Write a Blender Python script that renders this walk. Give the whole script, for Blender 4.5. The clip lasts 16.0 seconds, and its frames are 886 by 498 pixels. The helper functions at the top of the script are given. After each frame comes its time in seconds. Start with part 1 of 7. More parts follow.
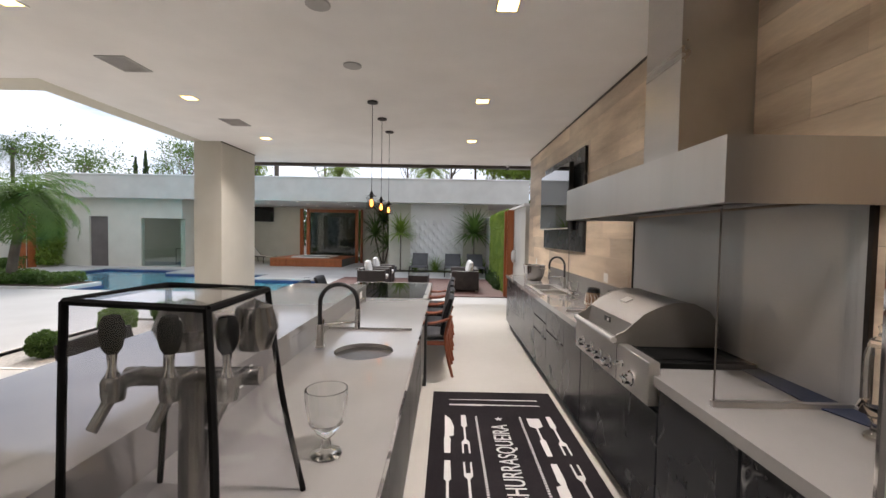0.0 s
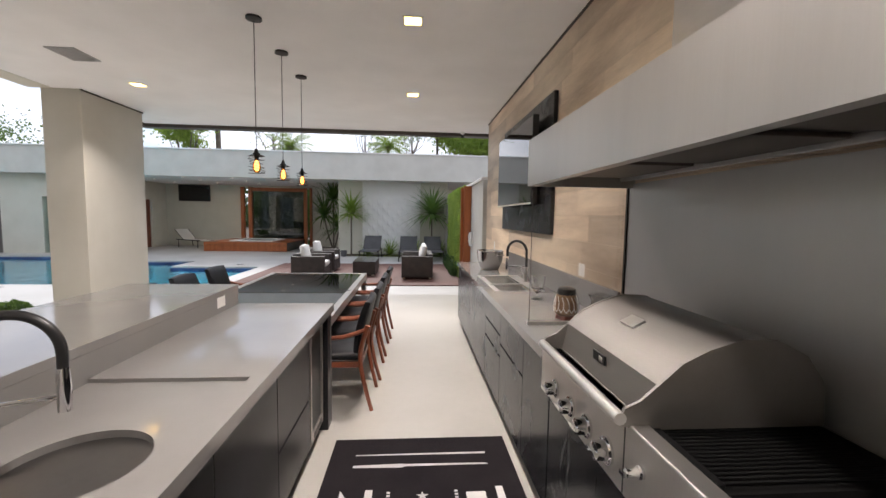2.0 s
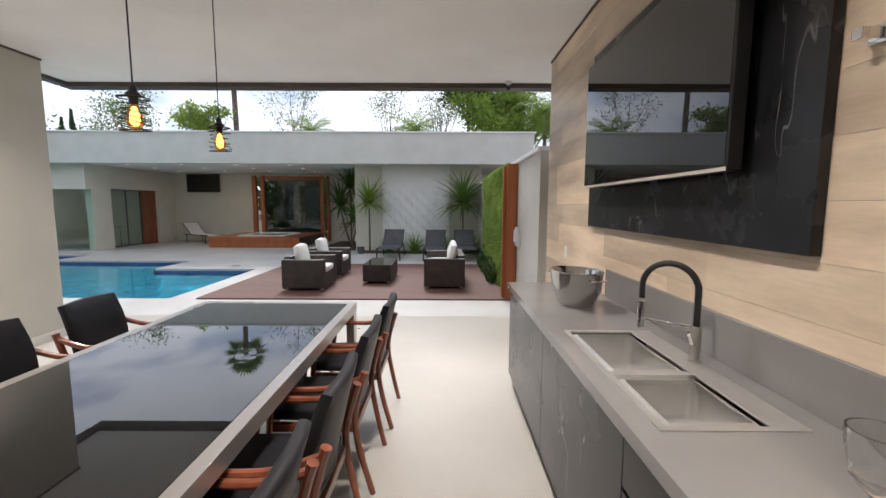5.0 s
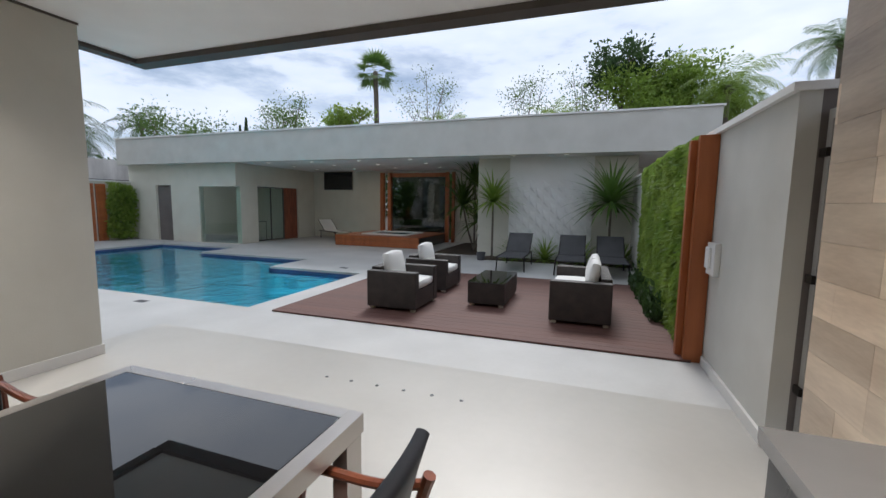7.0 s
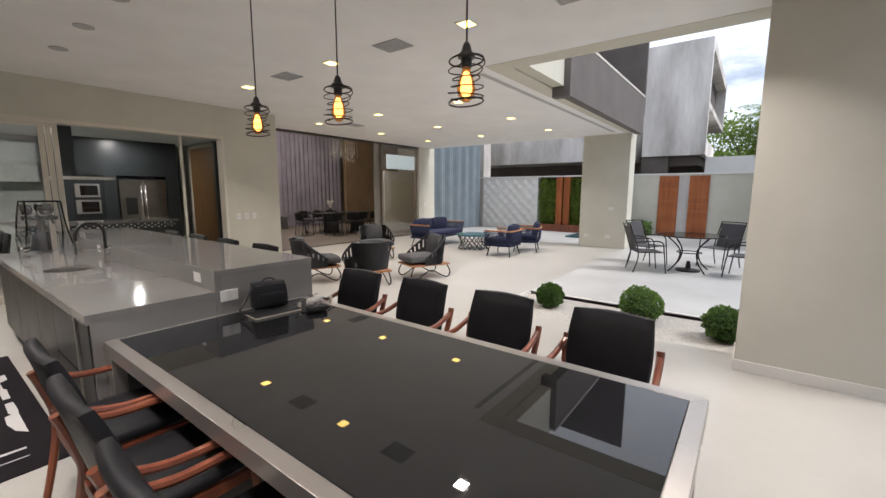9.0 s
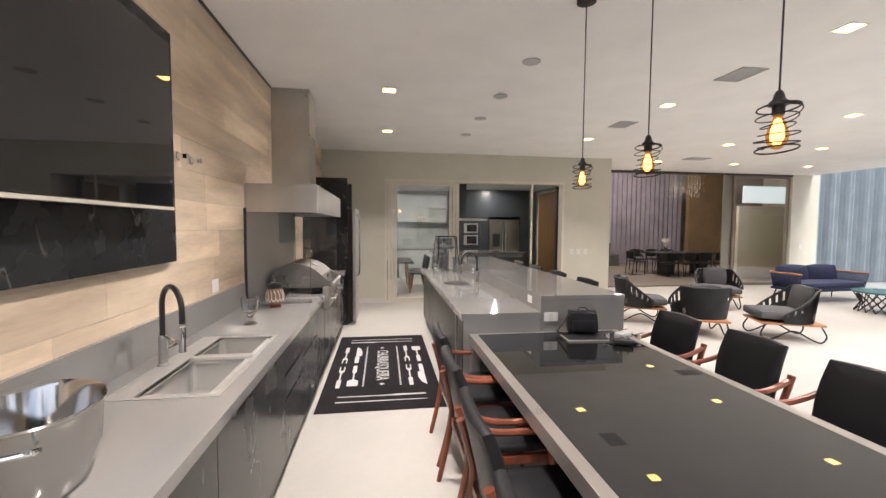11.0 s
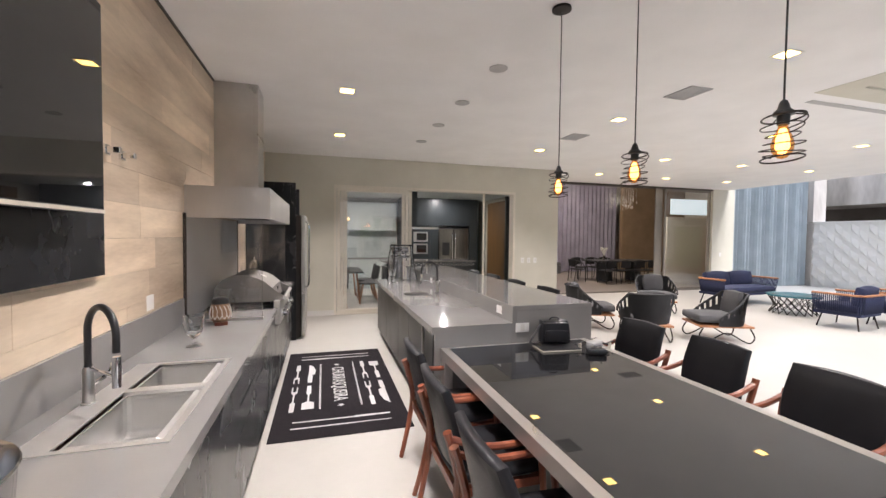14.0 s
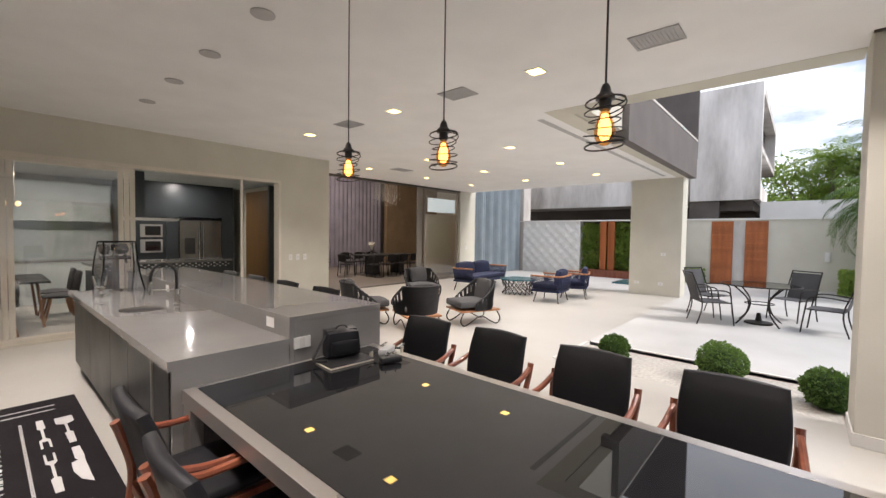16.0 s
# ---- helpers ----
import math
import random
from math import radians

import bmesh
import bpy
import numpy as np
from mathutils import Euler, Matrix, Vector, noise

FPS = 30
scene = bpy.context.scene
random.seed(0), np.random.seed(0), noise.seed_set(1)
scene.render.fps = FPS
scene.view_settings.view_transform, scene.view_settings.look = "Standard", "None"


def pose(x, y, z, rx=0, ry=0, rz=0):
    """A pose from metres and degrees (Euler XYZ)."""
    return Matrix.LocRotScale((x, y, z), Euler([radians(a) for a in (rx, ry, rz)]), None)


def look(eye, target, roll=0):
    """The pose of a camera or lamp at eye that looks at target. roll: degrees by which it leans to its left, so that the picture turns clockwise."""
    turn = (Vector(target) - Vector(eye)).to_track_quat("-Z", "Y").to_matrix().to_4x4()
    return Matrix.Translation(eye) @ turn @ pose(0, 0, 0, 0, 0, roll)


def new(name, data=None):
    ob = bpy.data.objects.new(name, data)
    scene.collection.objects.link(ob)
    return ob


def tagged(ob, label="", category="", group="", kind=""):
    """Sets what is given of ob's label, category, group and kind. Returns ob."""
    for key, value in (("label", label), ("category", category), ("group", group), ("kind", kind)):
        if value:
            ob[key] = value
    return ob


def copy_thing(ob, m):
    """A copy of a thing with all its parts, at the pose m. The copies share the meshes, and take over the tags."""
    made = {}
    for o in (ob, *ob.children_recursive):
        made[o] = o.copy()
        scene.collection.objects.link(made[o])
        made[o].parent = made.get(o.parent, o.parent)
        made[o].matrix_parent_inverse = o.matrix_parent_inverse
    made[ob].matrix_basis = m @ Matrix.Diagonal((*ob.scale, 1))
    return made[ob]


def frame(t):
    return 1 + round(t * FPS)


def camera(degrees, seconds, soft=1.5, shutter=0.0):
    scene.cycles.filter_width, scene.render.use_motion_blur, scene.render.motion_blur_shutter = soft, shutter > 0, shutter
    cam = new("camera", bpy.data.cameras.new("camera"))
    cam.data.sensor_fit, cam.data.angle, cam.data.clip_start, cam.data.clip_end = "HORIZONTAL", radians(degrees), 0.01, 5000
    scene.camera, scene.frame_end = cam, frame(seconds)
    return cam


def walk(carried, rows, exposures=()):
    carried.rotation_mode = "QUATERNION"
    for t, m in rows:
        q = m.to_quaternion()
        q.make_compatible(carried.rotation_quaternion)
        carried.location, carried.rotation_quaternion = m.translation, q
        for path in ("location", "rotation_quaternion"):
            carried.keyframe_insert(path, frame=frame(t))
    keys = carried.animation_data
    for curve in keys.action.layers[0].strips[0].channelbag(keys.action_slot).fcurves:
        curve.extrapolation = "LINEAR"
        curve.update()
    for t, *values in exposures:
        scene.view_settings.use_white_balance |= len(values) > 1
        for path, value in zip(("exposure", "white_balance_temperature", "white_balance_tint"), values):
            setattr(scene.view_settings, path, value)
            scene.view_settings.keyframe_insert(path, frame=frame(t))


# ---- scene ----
cam = camera(94.8, 16.0)
PATH = [
    (0, (0.222, -0.44, 1.594), (0.204, 1.559, 1.521), 1.0),
    (0.5, (0.388, -0.22, 1.583), (0.555, 1.772, 1.506), 0.9),
    (1, (0.483, 0.093, 1.562), (0.688, 2.08, 1.477), 1.0),
    (1.5, (0.482, 0.486, 1.561), (0.671, 2.474, 1.446), 1.0),
    (2, (0.625, 0.881, 1.553), (0.774, 2.87, 1.394), 0.9),
    (2.5, (0.696, 1.27, 1.556), (0.783, 3.259, 1.369), 0.9),
    (3, (0.741, 1.637, 1.54), (0.773, 3.627, 1.342), 0.8),
    (3.5, (0.781, 2.065, 1.556), (0.783, 4.054, 1.352), 0.7),
    (4, (0.71, 2.488, 1.569), (0.7, 4.477, 1.366), 0.7),
    (4.2, (0.687, 2.61, 1.559), (0.697, 4.599, 1.347), 0.2),
    (6.5, (0.798, 4.849, 1.553), (0.523, 6.819, 1.346), 0.9),
    (7, (0.756, 5.348, 1.547), (0.103, 7.225, 1.326), 0.8),
    (7.5, (0.698, 5.878, 1.538), (-0.682, 7.302, 1.274), 0.4),
    (8, (0.586, 6.17, 1.525), (-1.313, 6.728, 1.24), -0.2),
    (8.5, (0.467, 6.494, 1.537), (-1.468, 6.074, 1.255), 0.0),
    (9, (0.583, 6.735, 1.572), (-1.0, 5.545, 1.293), 0.2),
    (9.5, (0.764, 6.901, 1.615), (-0.332, 5.248, 1.358), 0.2),
    (10, (0.725, 7.062, 1.626), (0.04, 5.194, 1.424), 0.2),
    (12.5, (0.663, 7.166, 1.591), (0.484, 5.175, 1.529), 0.5),
    (13, (0.672, 7.145, 1.593), (0.406, 5.163, 1.532), 0.6),
    (13.5, (0.735, 7.087, 1.615), (0.338, 5.128, 1.547), 0.6),
    (14, (0.855, 6.927, 1.609), (0.291, 5.01, 1.544), 0.6),
    (14.5, (0.754, 6.767, 1.613), (-0.017, 4.923, 1.544), 0.7),
    (15, (0.65, 6.638, 1.612), (-0.391, 4.932, 1.541), 0.9),
    (15.5, (0.659, 6.481, 1.614), (-0.653, 4.973, 1.547), 0.9),
    (16, (0.68, 6.383, 1.594), (-0.819, 5.062, 1.519), 0.8),
]
walk(cam, [(t, look(eye, target, roll)) for t, eye, target, roll in PATH], [(0.0, 0.32, 6600, 14), (1.0, 0.36, 6600, 14), (4.2, 0.26, 6550, 14), (6.3, 0.0, 6500, 10), (7.0, -0.25, 6200, 10), (8.0, -0.4, 6150, 9), (8.5, -0.2, 6150, 9), (9.0, 0.1, 6400, 12), (9.5, 0.48, 6450, 13), (10.2, 0.66, 6550, 13), (12.3, 0.84, 6350, 15), (14.0, 0.76, 6300, 15), (16.0, 0.38, 6600, 14)])

# world: bright, thinly clouded sky
world = bpy.data.worlds.new("sky")
scene.world = world
world.use_nodes = True
wn, wl = world.node_tree.nodes, world.node_tree.links
for n in list(wn):
    wn.remove(n)
w_out, w_bg = wn.new("ShaderNodeOutputWorld"), wn.new("ShaderNodeBackground")
w_sky = wn.new("ShaderNodeTexSky")
w_sky.sky_type, w_sky.sun_disc = "NISHITA", False
w_sky.sun_elevation, w_sky.sun_rotation = radians(50), radians(352)
w_tc, w_map, w_noise = wn.new("ShaderNodeTexCoord"), wn.new("ShaderNodeMapping"), wn.new("ShaderNodeTexNoise")
w_map.inputs["Scale"].default_value = (1.0, 1.0, 3.2)
w_noise.inputs["Scale"].default_value, w_noise.inputs["Detail"].default_value, w_noise.inputs["Roughness"].default_value = 2.1, 8, 0.58
w_ramp, w_mix, w_cr = wn.new("ShaderNodeValToRGB"), wn.new("ShaderNodeMix"), wn.new("ShaderNodeValToRGB")
w_ramp.color_ramp.elements[0].position, w_ramp.color_ramp.elements[1].position = 0.33, 0.47
w_cr.color_ramp.elements[0].position, w_cr.color_ramp.elements[1].position = 0.35, 0.75
w_cr.color_ramp.elements[0].color, w_cr.color_ramp.elements[1].color = (8.0, 9.1, 11.0, 1), (13.2, 13.6, 14.2, 1)
w_mix.data_type = "RGBA"
wl.new(w_tc.outputs["Generated"], w_map.inputs["Vector"])
wl.new(w_map.outputs["Vector"], w_noise.inputs["Vector"])
wl.new(w_noise.outputs["Fac"], w_ramp.inputs["Fac"])
wl.new(w_noise.outputs["Fac"], w_cr.inputs["Fac"])
wl.new(w_ramp.outputs["Color"], w_mix.inputs["Factor"])
wl.new(w_sky.outputs["Color"], w_mix.inputs["A"])
wl.new(w_cr.outputs["Color"], w_mix.inputs["B"])
wl.new(w_mix.outputs["Result"], w_bg.inputs["Color"])
wl.new(w_bg.outputs["Background"], w_out.inputs["Surface"])
w_bg.inputs["Strength"].default_value = 0.10

sun = new("sun", bpy.data.lights.new("sun", "SUN"))
sun.data.energy, sun.data.angle, sun.data.color = 2.6, radians(20), (1.0, 0.975, 0.94)
sun.matrix_world = look((0, 0, 30), (4, -30 * math.cos(radians(50)), 30 - 30 * math.sin(radians(50))))


def spot_down(x, y, z, power, color, size=1.9, radius=0.06):
    lamp = new("downlight_lamp", bpy.data.lights.new("downlight_lamp", "SPOT"))
    lamp.data.energy, lamp.data.color, lamp.data.spot_size, lamp.data.spot_blend, lamp.data.shadow_soft_size = power, color, size, 0.6, radius
    lamp.location = (x, y, z)
    return lamp


def room_glow(x, y, z, sx, sy, power, color=(1.0, 0.85, 0.65), spread=180):
    lamp = new("area_lamp", bpy.data.lights.new("area_lamp", "AREA"))
    lamp.data.shape, lamp.data.size, lamp.data.size_y = "RECTANGLE", sx, sy
    lamp.data.energy, lamp.data.color, lamp.data.spread = power, color, radians(spread)
    lamp.location = (x, y, z)
    return lamp


# ---- materials ----
def surf(name, c1, c2, rough=0.5, metal=0.0, scale=2.0, fine=60.0, bump=0.05, rvar=0.08, stretch=(1, 1, 1), coat=0.0, dist=0.01, vary=0.0, spec=0.5):
    """A surface with large and fine variation; vary: difference from object to object."""
    m = bpy.data.materials.new(name)
    m.use_nodes = True
    n, l = m.node_tree.nodes, m.node_tree.links
    b = n["Principled BSDF"]
    g, mp = n.new("ShaderNodeNewGeometry"), n.new("ShaderNodeMapping")
    mp.inputs["Scale"].default_value = stretch
    l.new(g.outputs["Position"], mp.inputs["Vector"])
    a, f = n.new("ShaderNodeTexNoise"), n.new("ShaderNodeTexNoise")
    for t, s, d in ((a, scale, 4), (f, fine, 3)):
        t.inputs["Scale"].default_value, t.inputs["Detail"].default_value = s, d
        l.new(mp.outputs["Vector"], t.inputs["Vector"])
    add = n.new("ShaderNodeMath")
    add.operation = "MULTIPLY_ADD"
    add.inputs[1].default_value, add.use_clamp = 0.35, True
    sub = n.new("ShaderNodeMapRange")
    sub.inputs["From Min"].default_value, sub.inputs["From Max"].default_value = 0.3, 0.7
    sub.inputs["To Min"].default_value, sub.inputs["To Max"].default_value = -0.15, 0.8
    l.new(a.outputs["Fac"], sub.inputs["Value"])
    l.new(f.outputs["Fac"], add.inputs[0])
    l.new(sub.outputs["Result"], add.inputs[2])
    mix = n.new("ShaderNodeMix")
    mix.data_type = "RGBA"
    mix.inputs["A"].default_value, mix.inputs["B"].default_value = (*c1, 1), (*c2, 1)
    l.new(add.outputs[0], mix.inputs["Factor"])
    col = mix.outputs["Result"]
    if vary:
        oi, hv, mr = n.new("ShaderNodeObjectInfo"), n.new("ShaderNodeHueSaturation"), n.new("ShaderNodeMapRange")
        mr.inputs["To Min"].default_value, mr.inputs["To Max"].default_value = 1 - vary, 1 + vary
        l.new(oi.outputs["Random"], mr.inputs["Value"])
        l.new(mr.outputs["Result"], hv.inputs["Value"])
        l.new(col, hv.inputs["Color"])
        col = hv.outputs["Color"]
    l.new(col, b.inputs["Base Color"])
    rr = n.new("ShaderNodeMapRange")
    rr.inputs["To Min"].default_value, rr.inputs["To Max"].default_value = max(0.0, rough - rvar), min(1.0, rough + rvar)
    l.new(a.outputs["Fac"], rr.inputs["Value"])
    l.new(rr.outputs["Result"], b.inputs["Roughness"])
    b.inputs["Metallic"].default_value = metal
    b.inputs["Coat Weight"].default_value = coat
    b.inputs["Specular IOR Level"].default_value = spec
    if bump:
        bp = n.new("ShaderNodeBump")
        bp.inputs["Strength"].default_value, bp.inputs["Distance"].default_value = bump, dist
        l.new(f.outputs["Fac"], bp.inputs["Height"])
        l.new(bp.outputs["Normal"], b.inputs["Normal"])
    return m


def glow(name, color, strength):
    m = bpy.data.materials.new(name)
    m.use_nodes = True
    b = m.node_tree.nodes["Principled BSDF"]
    b.inputs["Base Color"].default_value = (0.8, 0.8, 0.8, 1)
    b.inputs["Emission Color"].default_value, b.inputs["Emission Strength"].default_value = (*color, 1), strength
    return m


def glass(name, color=(1, 1, 1), rough=0.0, ior=1.45, thin=True, tint=1.0):
    """Thin panes: a clear film with Fresnel gloss; else solid glass."""
    m = bpy.data.materials.new(name)
    m.use_nodes = True
    n, l = m.node_tree.nodes, m.node_tree.links
    b, out = n["Principled BSDF"], n["Material Output"]
    if not thin:
        b.inputs["Base Color"].default_value, b.inputs["Transmission Weight"].default_value = (*color, 1), 1
        b.inputs["Roughness"].default_value, b.inputs["IOR"].default_value = rough, ior
        return m
    tr, gl, mx, fr = n.new("ShaderNodeBsdfTransparent"), n.new("ShaderNodeBsdfGlossy"), n.new("ShaderNodeMixShader"), n.new("ShaderNodeLayerWeight")
    tr.inputs["Color"].default_value = (*color, 1)
    gl.inputs["Roughness"].default_value = rough
    pw, sc = n.new("ShaderNodeMath"), n.new("ShaderNodeMath")
    pw.operation, sc.operation = "POWER", "MULTIPLY_ADD"
    pw.inputs[1].default_value, sc.inputs[1].default_value, sc.inputs[2].default_value = 4.5, 0.8, 0.045 * ior
    l.new(fr.outputs["Facing"], pw.inputs[0])
    l.new(pw.outputs[0], sc.inputs[0])
    l.new(sc.outputs[0], mx.inputs["Fac"])
    l.new(tr.outputs[0], mx.inputs[1])
    l.new(gl.outputs[0], mx.inputs[2])
    l.new(mx.outputs[0], out.inputs["Surface"])
    n.remove(b)
    return m


M_CEIL = surf("white ceiling paint", (0.80, 0.79, 0.775), (0.86, 0.85, 0.835), 0.9, fine=150, bump=0.02)
M_WALL = surf("beige wall paint", (0.57, 0.545, 0.46), (0.62, 0.595, 0.51), 0.85, fine=120, bump=0.03)
M_COL = surf("textured beige render", (0.50, 0.48, 0.42), (0.55, 0.53, 0.47), 0.9, fine=90, bump=0.12)
M_WHITE = surf("white paint", (0.74, 0.73, 0.70), (0.80, 0.79, 0.77), 0.8, fine=100, bump=0.03)
M_FLOOR_IN = surf("polished porcelain floor", (0.38, 0.362, 0.328), (0.45, 0.432, 0.398), 0.36, scale=0.8, fine=14, bump=0.01, rvar=0.05)
M_FLOOR_OUT = surf("pale stone paving", (0.43, 0.42, 0.402), (0.525, 0.515, 0.497), 0.5, scale=1.1, fine=25, bump=0.05)
M_STONE = surf("grey quartz worktop", (0.215, 0.207, 0.20), (0.25, 0.242, 0.235), 0.075, fine=220, bump=0.0, rvar=0.02)
M_BASE = surf("baseboard stone", (0.62, 0.60, 0.57), (0.68, 0.66, 0.63), 0.5)
M_BRONZE = surf("dark bronze trim", (0.07, 0.058, 0.05), (0.10, 0.085, 0.07), 0.5, metal=0.3)
M_CAB = surf("black marble-look laminate", (0.014, 0.013, 0.015), (0.026, 0.025, 0.028), 0.32, scale=3, fine=30, bump=0.0, spec=0.3)
M_BLACK = surf("black plastic", (0.014, 0.014, 0.015), (0.024, 0.024, 0.025), 0.35, bump=0.0)
M_IRON = surf("black iron", (0.02, 0.018, 0.016), (0.05, 0.04, 0.035), 0.5, metal=0.6)
M_STEEL = surf("brushed stainless steel", (0.54, 0.52, 0.50), (0.64, 0.62, 0.60), 0.38, metal=1.0, scale=3, fine=240, stretch=(1, 1, 0.04), bump=0.03, rvar=0.07, dist=0.002)
M_LID = surf("satin hood steel", (0.27, 0.255, 0.24), (0.34, 0.32, 0.30), 0.5, metal=0.9, scale=4, fine=200, stretch=(1, 0.05, 1), bump=0.02, dist=0.002)
M_TOWER = surf("dark plated steel", (0.20, 0.195, 0.19), (0.30, 0.29, 0.28), 0.2, metal=0.9, bump=0.0)
M_POLISH = surf("polished bucket steel", (0.46, 0.45, 0.44), (0.52, 0.51, 0.50), 0.13, metal=1.0, bump=0.0, rvar=0.03)
M_BRIGHT = surf("bright sink steel", (0.56, 0.55, 0.53), (0.66, 0.65, 0.63), 0.34, metal=0.7, scale=5, fine=160, bump=0.01, dist=0.002)
M_STEEL_V = surf("brushed stainless steel upright", (0.50, 0.48, 0.46), (0.62, 0.60, 0.57), 0.3, metal=1.0, scale=3, fine=240, stretch=(1, 0.04, 1), bump=0.03, dist=0.002)
M_CHROME = surf("polished chrome", (0.75, 0.75, 0.75), (0.8, 0.8, 0.8), 0.07, metal=1.0, bump=0.0, rvar=0.02)
M_ALU = surf("champagne aluminium", (0.64, 0.59, 0.50), (0.72, 0.67, 0.58), 0.38, metal=0.15, bump=0.0)
M_BLKGLASS = surf("black table glass", (0.008, 0.008, 0.009), (0.011, 0.011, 0.012), 0.0, bump=0.0, rvar=0.0, coat=0.35)
M_TFRAME = surf("brushed table frame", (0.46, 0.43, 0.40), (0.52, 0.49, 0.46), 0.3, metal=0.75, bump=0.0)
M_SSPANEL = surf("satin steel splash panel", (0.54, 0.53, 0.52), (0.60, 0.59, 0.58), 0.36, metal=0.6, scale=2, fine=200, stretch=(1, 1, 0.05), bump=0.02, dist=0.002)
M_LEATHER = surf("black leather", (0.010, 0.010, 0.012), (0.020, 0.020, 0.023), 0.42, fine=260, bump=0.25, dist=0.002, spec=0.22)
M_REDWOOD = surf("reddish chair wood", (0.145, 0.038, 0.020), (0.28, 0.084, 0.040), 0.35, scale=5, fine=70, stretch=(3, 3, 0.5), bump=0.05, coat=0.2)
M_OAKTRIM = surf("warm wooden rail", (0.30, 0.12, 0.05), (0.44, 0.20, 0.09), 0.4, scale=5, fine=60, stretch=(3, 3, 0.6), bump=0.05)
M_CUMARU = surf("orange varnished timber", (0.28, 0.075, 0.02), (0.42, 0.13, 0.04), 0.4, scale=3, fine=45, stretch=(3, 3, 0.25), bump=0.06, vary=0.12)
M_DECK = surf("brown composite deck", (0.10, 0.042, 0.032), (0.145, 0.064, 0.048), 0.7, scale=2, fine=50, stretch=(0.3, 4, 1), bump=0.1, vary=0.08)
M_WICKER = surf("dark brown wicker", (0.030, 0.024, 0.022), (0.060, 0.048, 0.042), 0.55, scale=8, fine=120, bump=0.6)
M_CUSHION = surf("white cushion fabric", (0.70, 0.68, 0.64), (0.78, 0.76, 0.72), 0.9, fine=200, bump=0.15)
M_GREYFAB = surf("grey woven fabric", (0.058, 0.057, 0.060), (0.095, 0.094, 0.097), 0.9, fine=250, bump=0.3)
M_DARKROPE = surf("charcoal rope weave", (0.022, 0.022, 0.024), (0.05, 0.05, 0.052), 0.75, fine=150, bump=0.7)
M_NAVY = surf("navy blue fabric", (0.012, 0.017, 0.050), (0.024, 0.032, 0.082), 0.85, fine=220, bump=0.25)
M_TEAL = surf("teal lacquer", (0.02, 0.09, 0.11), (0.04, 0.13, 0.15), 0.25, bump=0.0)
M_CONC = surf("weathered board concrete", (0.34, 0.315, 0.29), (0.80, 0.765, 0.73), 0.9, scale=0.7, fine=9, bump=0.25, stretch=(1, 1.4, 0.35))
# darker copy of the concrete, shade of recesses and undersides put into its colour
M_CONC_SHADE = surf("shaded concrete", (0.10, 0.085, 0.075), (0.15, 0.13, 0.12), 0.9, scale=1, fine=9, bump=0.2)
M_DKGREY = surf("dark grey render", (0.125, 0.108, 0.10), (0.16, 0.14, 0.13), 0.85, bump=0.05)
M_GRAVEL = surf("pale gravel", (0.30, 0.28, 0.25), (0.50, 0.47, 0.43), 0.9, scale=30, fine=90, bump=0.7)
M_SOIL = surf("garden soil", (0.05, 0.035, 0.025), (0.09, 0.065, 0.045), 0.95, bump=0.4)
M_TILE = surf("blue pool mosaic", (0.14, 0.70, 0.86), (0.20, 0.78, 0.92), 0.4, scale=1.5, fine=20)
M_LEAF = surf("green leaves", (0.06, 0.125, 0.025), (0.14, 0.23, 0.05), 0.55, scale=1.2, fine=12, bump=0.0, vary=0.15)
M_LEAF_LT = surf("light green leaves", (0.15, 0.25, 0.035), (0.28, 0.38, 0.07), 0.5, scale=2, fine=12, bump=0.0, vary=0.1)
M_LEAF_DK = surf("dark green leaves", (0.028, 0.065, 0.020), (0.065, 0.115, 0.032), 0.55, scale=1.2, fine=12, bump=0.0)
M_BARK = surf("grey brown bark", (0.10, 0.08, 0.06), (0.19, 0.16, 0.13), 0.9, scale=4, fine=30, bump=0.5)
M_CURTAIN = surf("grey violet curtain", (0.40, 0.375, 0.47), (0.52, 0.49, 0.59), 0.85, bump=0.0)
M_CURT_BLUE = surf("pale blue curtain", (0.40, 0.47, 0.52), (0.50, 0.57, 0.62), 0.85, bump=0.0)
M_BROWNWALL = surf("brown panelled wall", (0.20, 0.135, 0.08), (0.26, 0.18, 0.11), 0.5, bump=0.02)
M_NIGHT = surf("dark graphite cabinet", (0.022, 0.027, 0.030), (0.032, 0.038, 0.042), 0.35, bump=0.0)
M_OUTLET = surf("white switch plastic", (0.72, 0.71, 0.69), (0.78, 0.77, 0.75), 0.35, bump=0.0)
M_BAMBOO = surf("drum bamboo", (0.16, 0.09, 0.05), (0.30, 0.19, 0.11), 0.6, scale=20, fine=90, bump=0.2)
M_GRILLE = surf("white grille", (0.40, 0.395, 0.39), (0.48, 0.475, 0.47), 0.6, bump=0.0)
M_STRIP = surf("blue flat strip", (0.015, 0.022, 0.05), (0.025, 0.035, 0.07), 0.45, bump=0.0)
M_RUG = surf("black rug", (0.010, 0.008, 0.010), (0.020, 0.017, 0.019), 0.9, fine=200, bump=0.3, spec=0.12)
M_RUGWHITE = surf("white rug print", (0.50, 0.49, 0.48), (0.60, 0.59, 0.58), 0.9, fine=200, bump=0.3)
M_SINKDARK = surf("dark brushed sink steel", (0.10, 0.095, 0.09), (0.16, 0.15, 0.145), 0.3, metal=0.8, bump=0.0)
M_PIPING = surf("black piping cloth", (0.004, 0.004, 0.004), (0.008, 0.008, 0.008), 0.8, bump=0.0, spec=0.1)
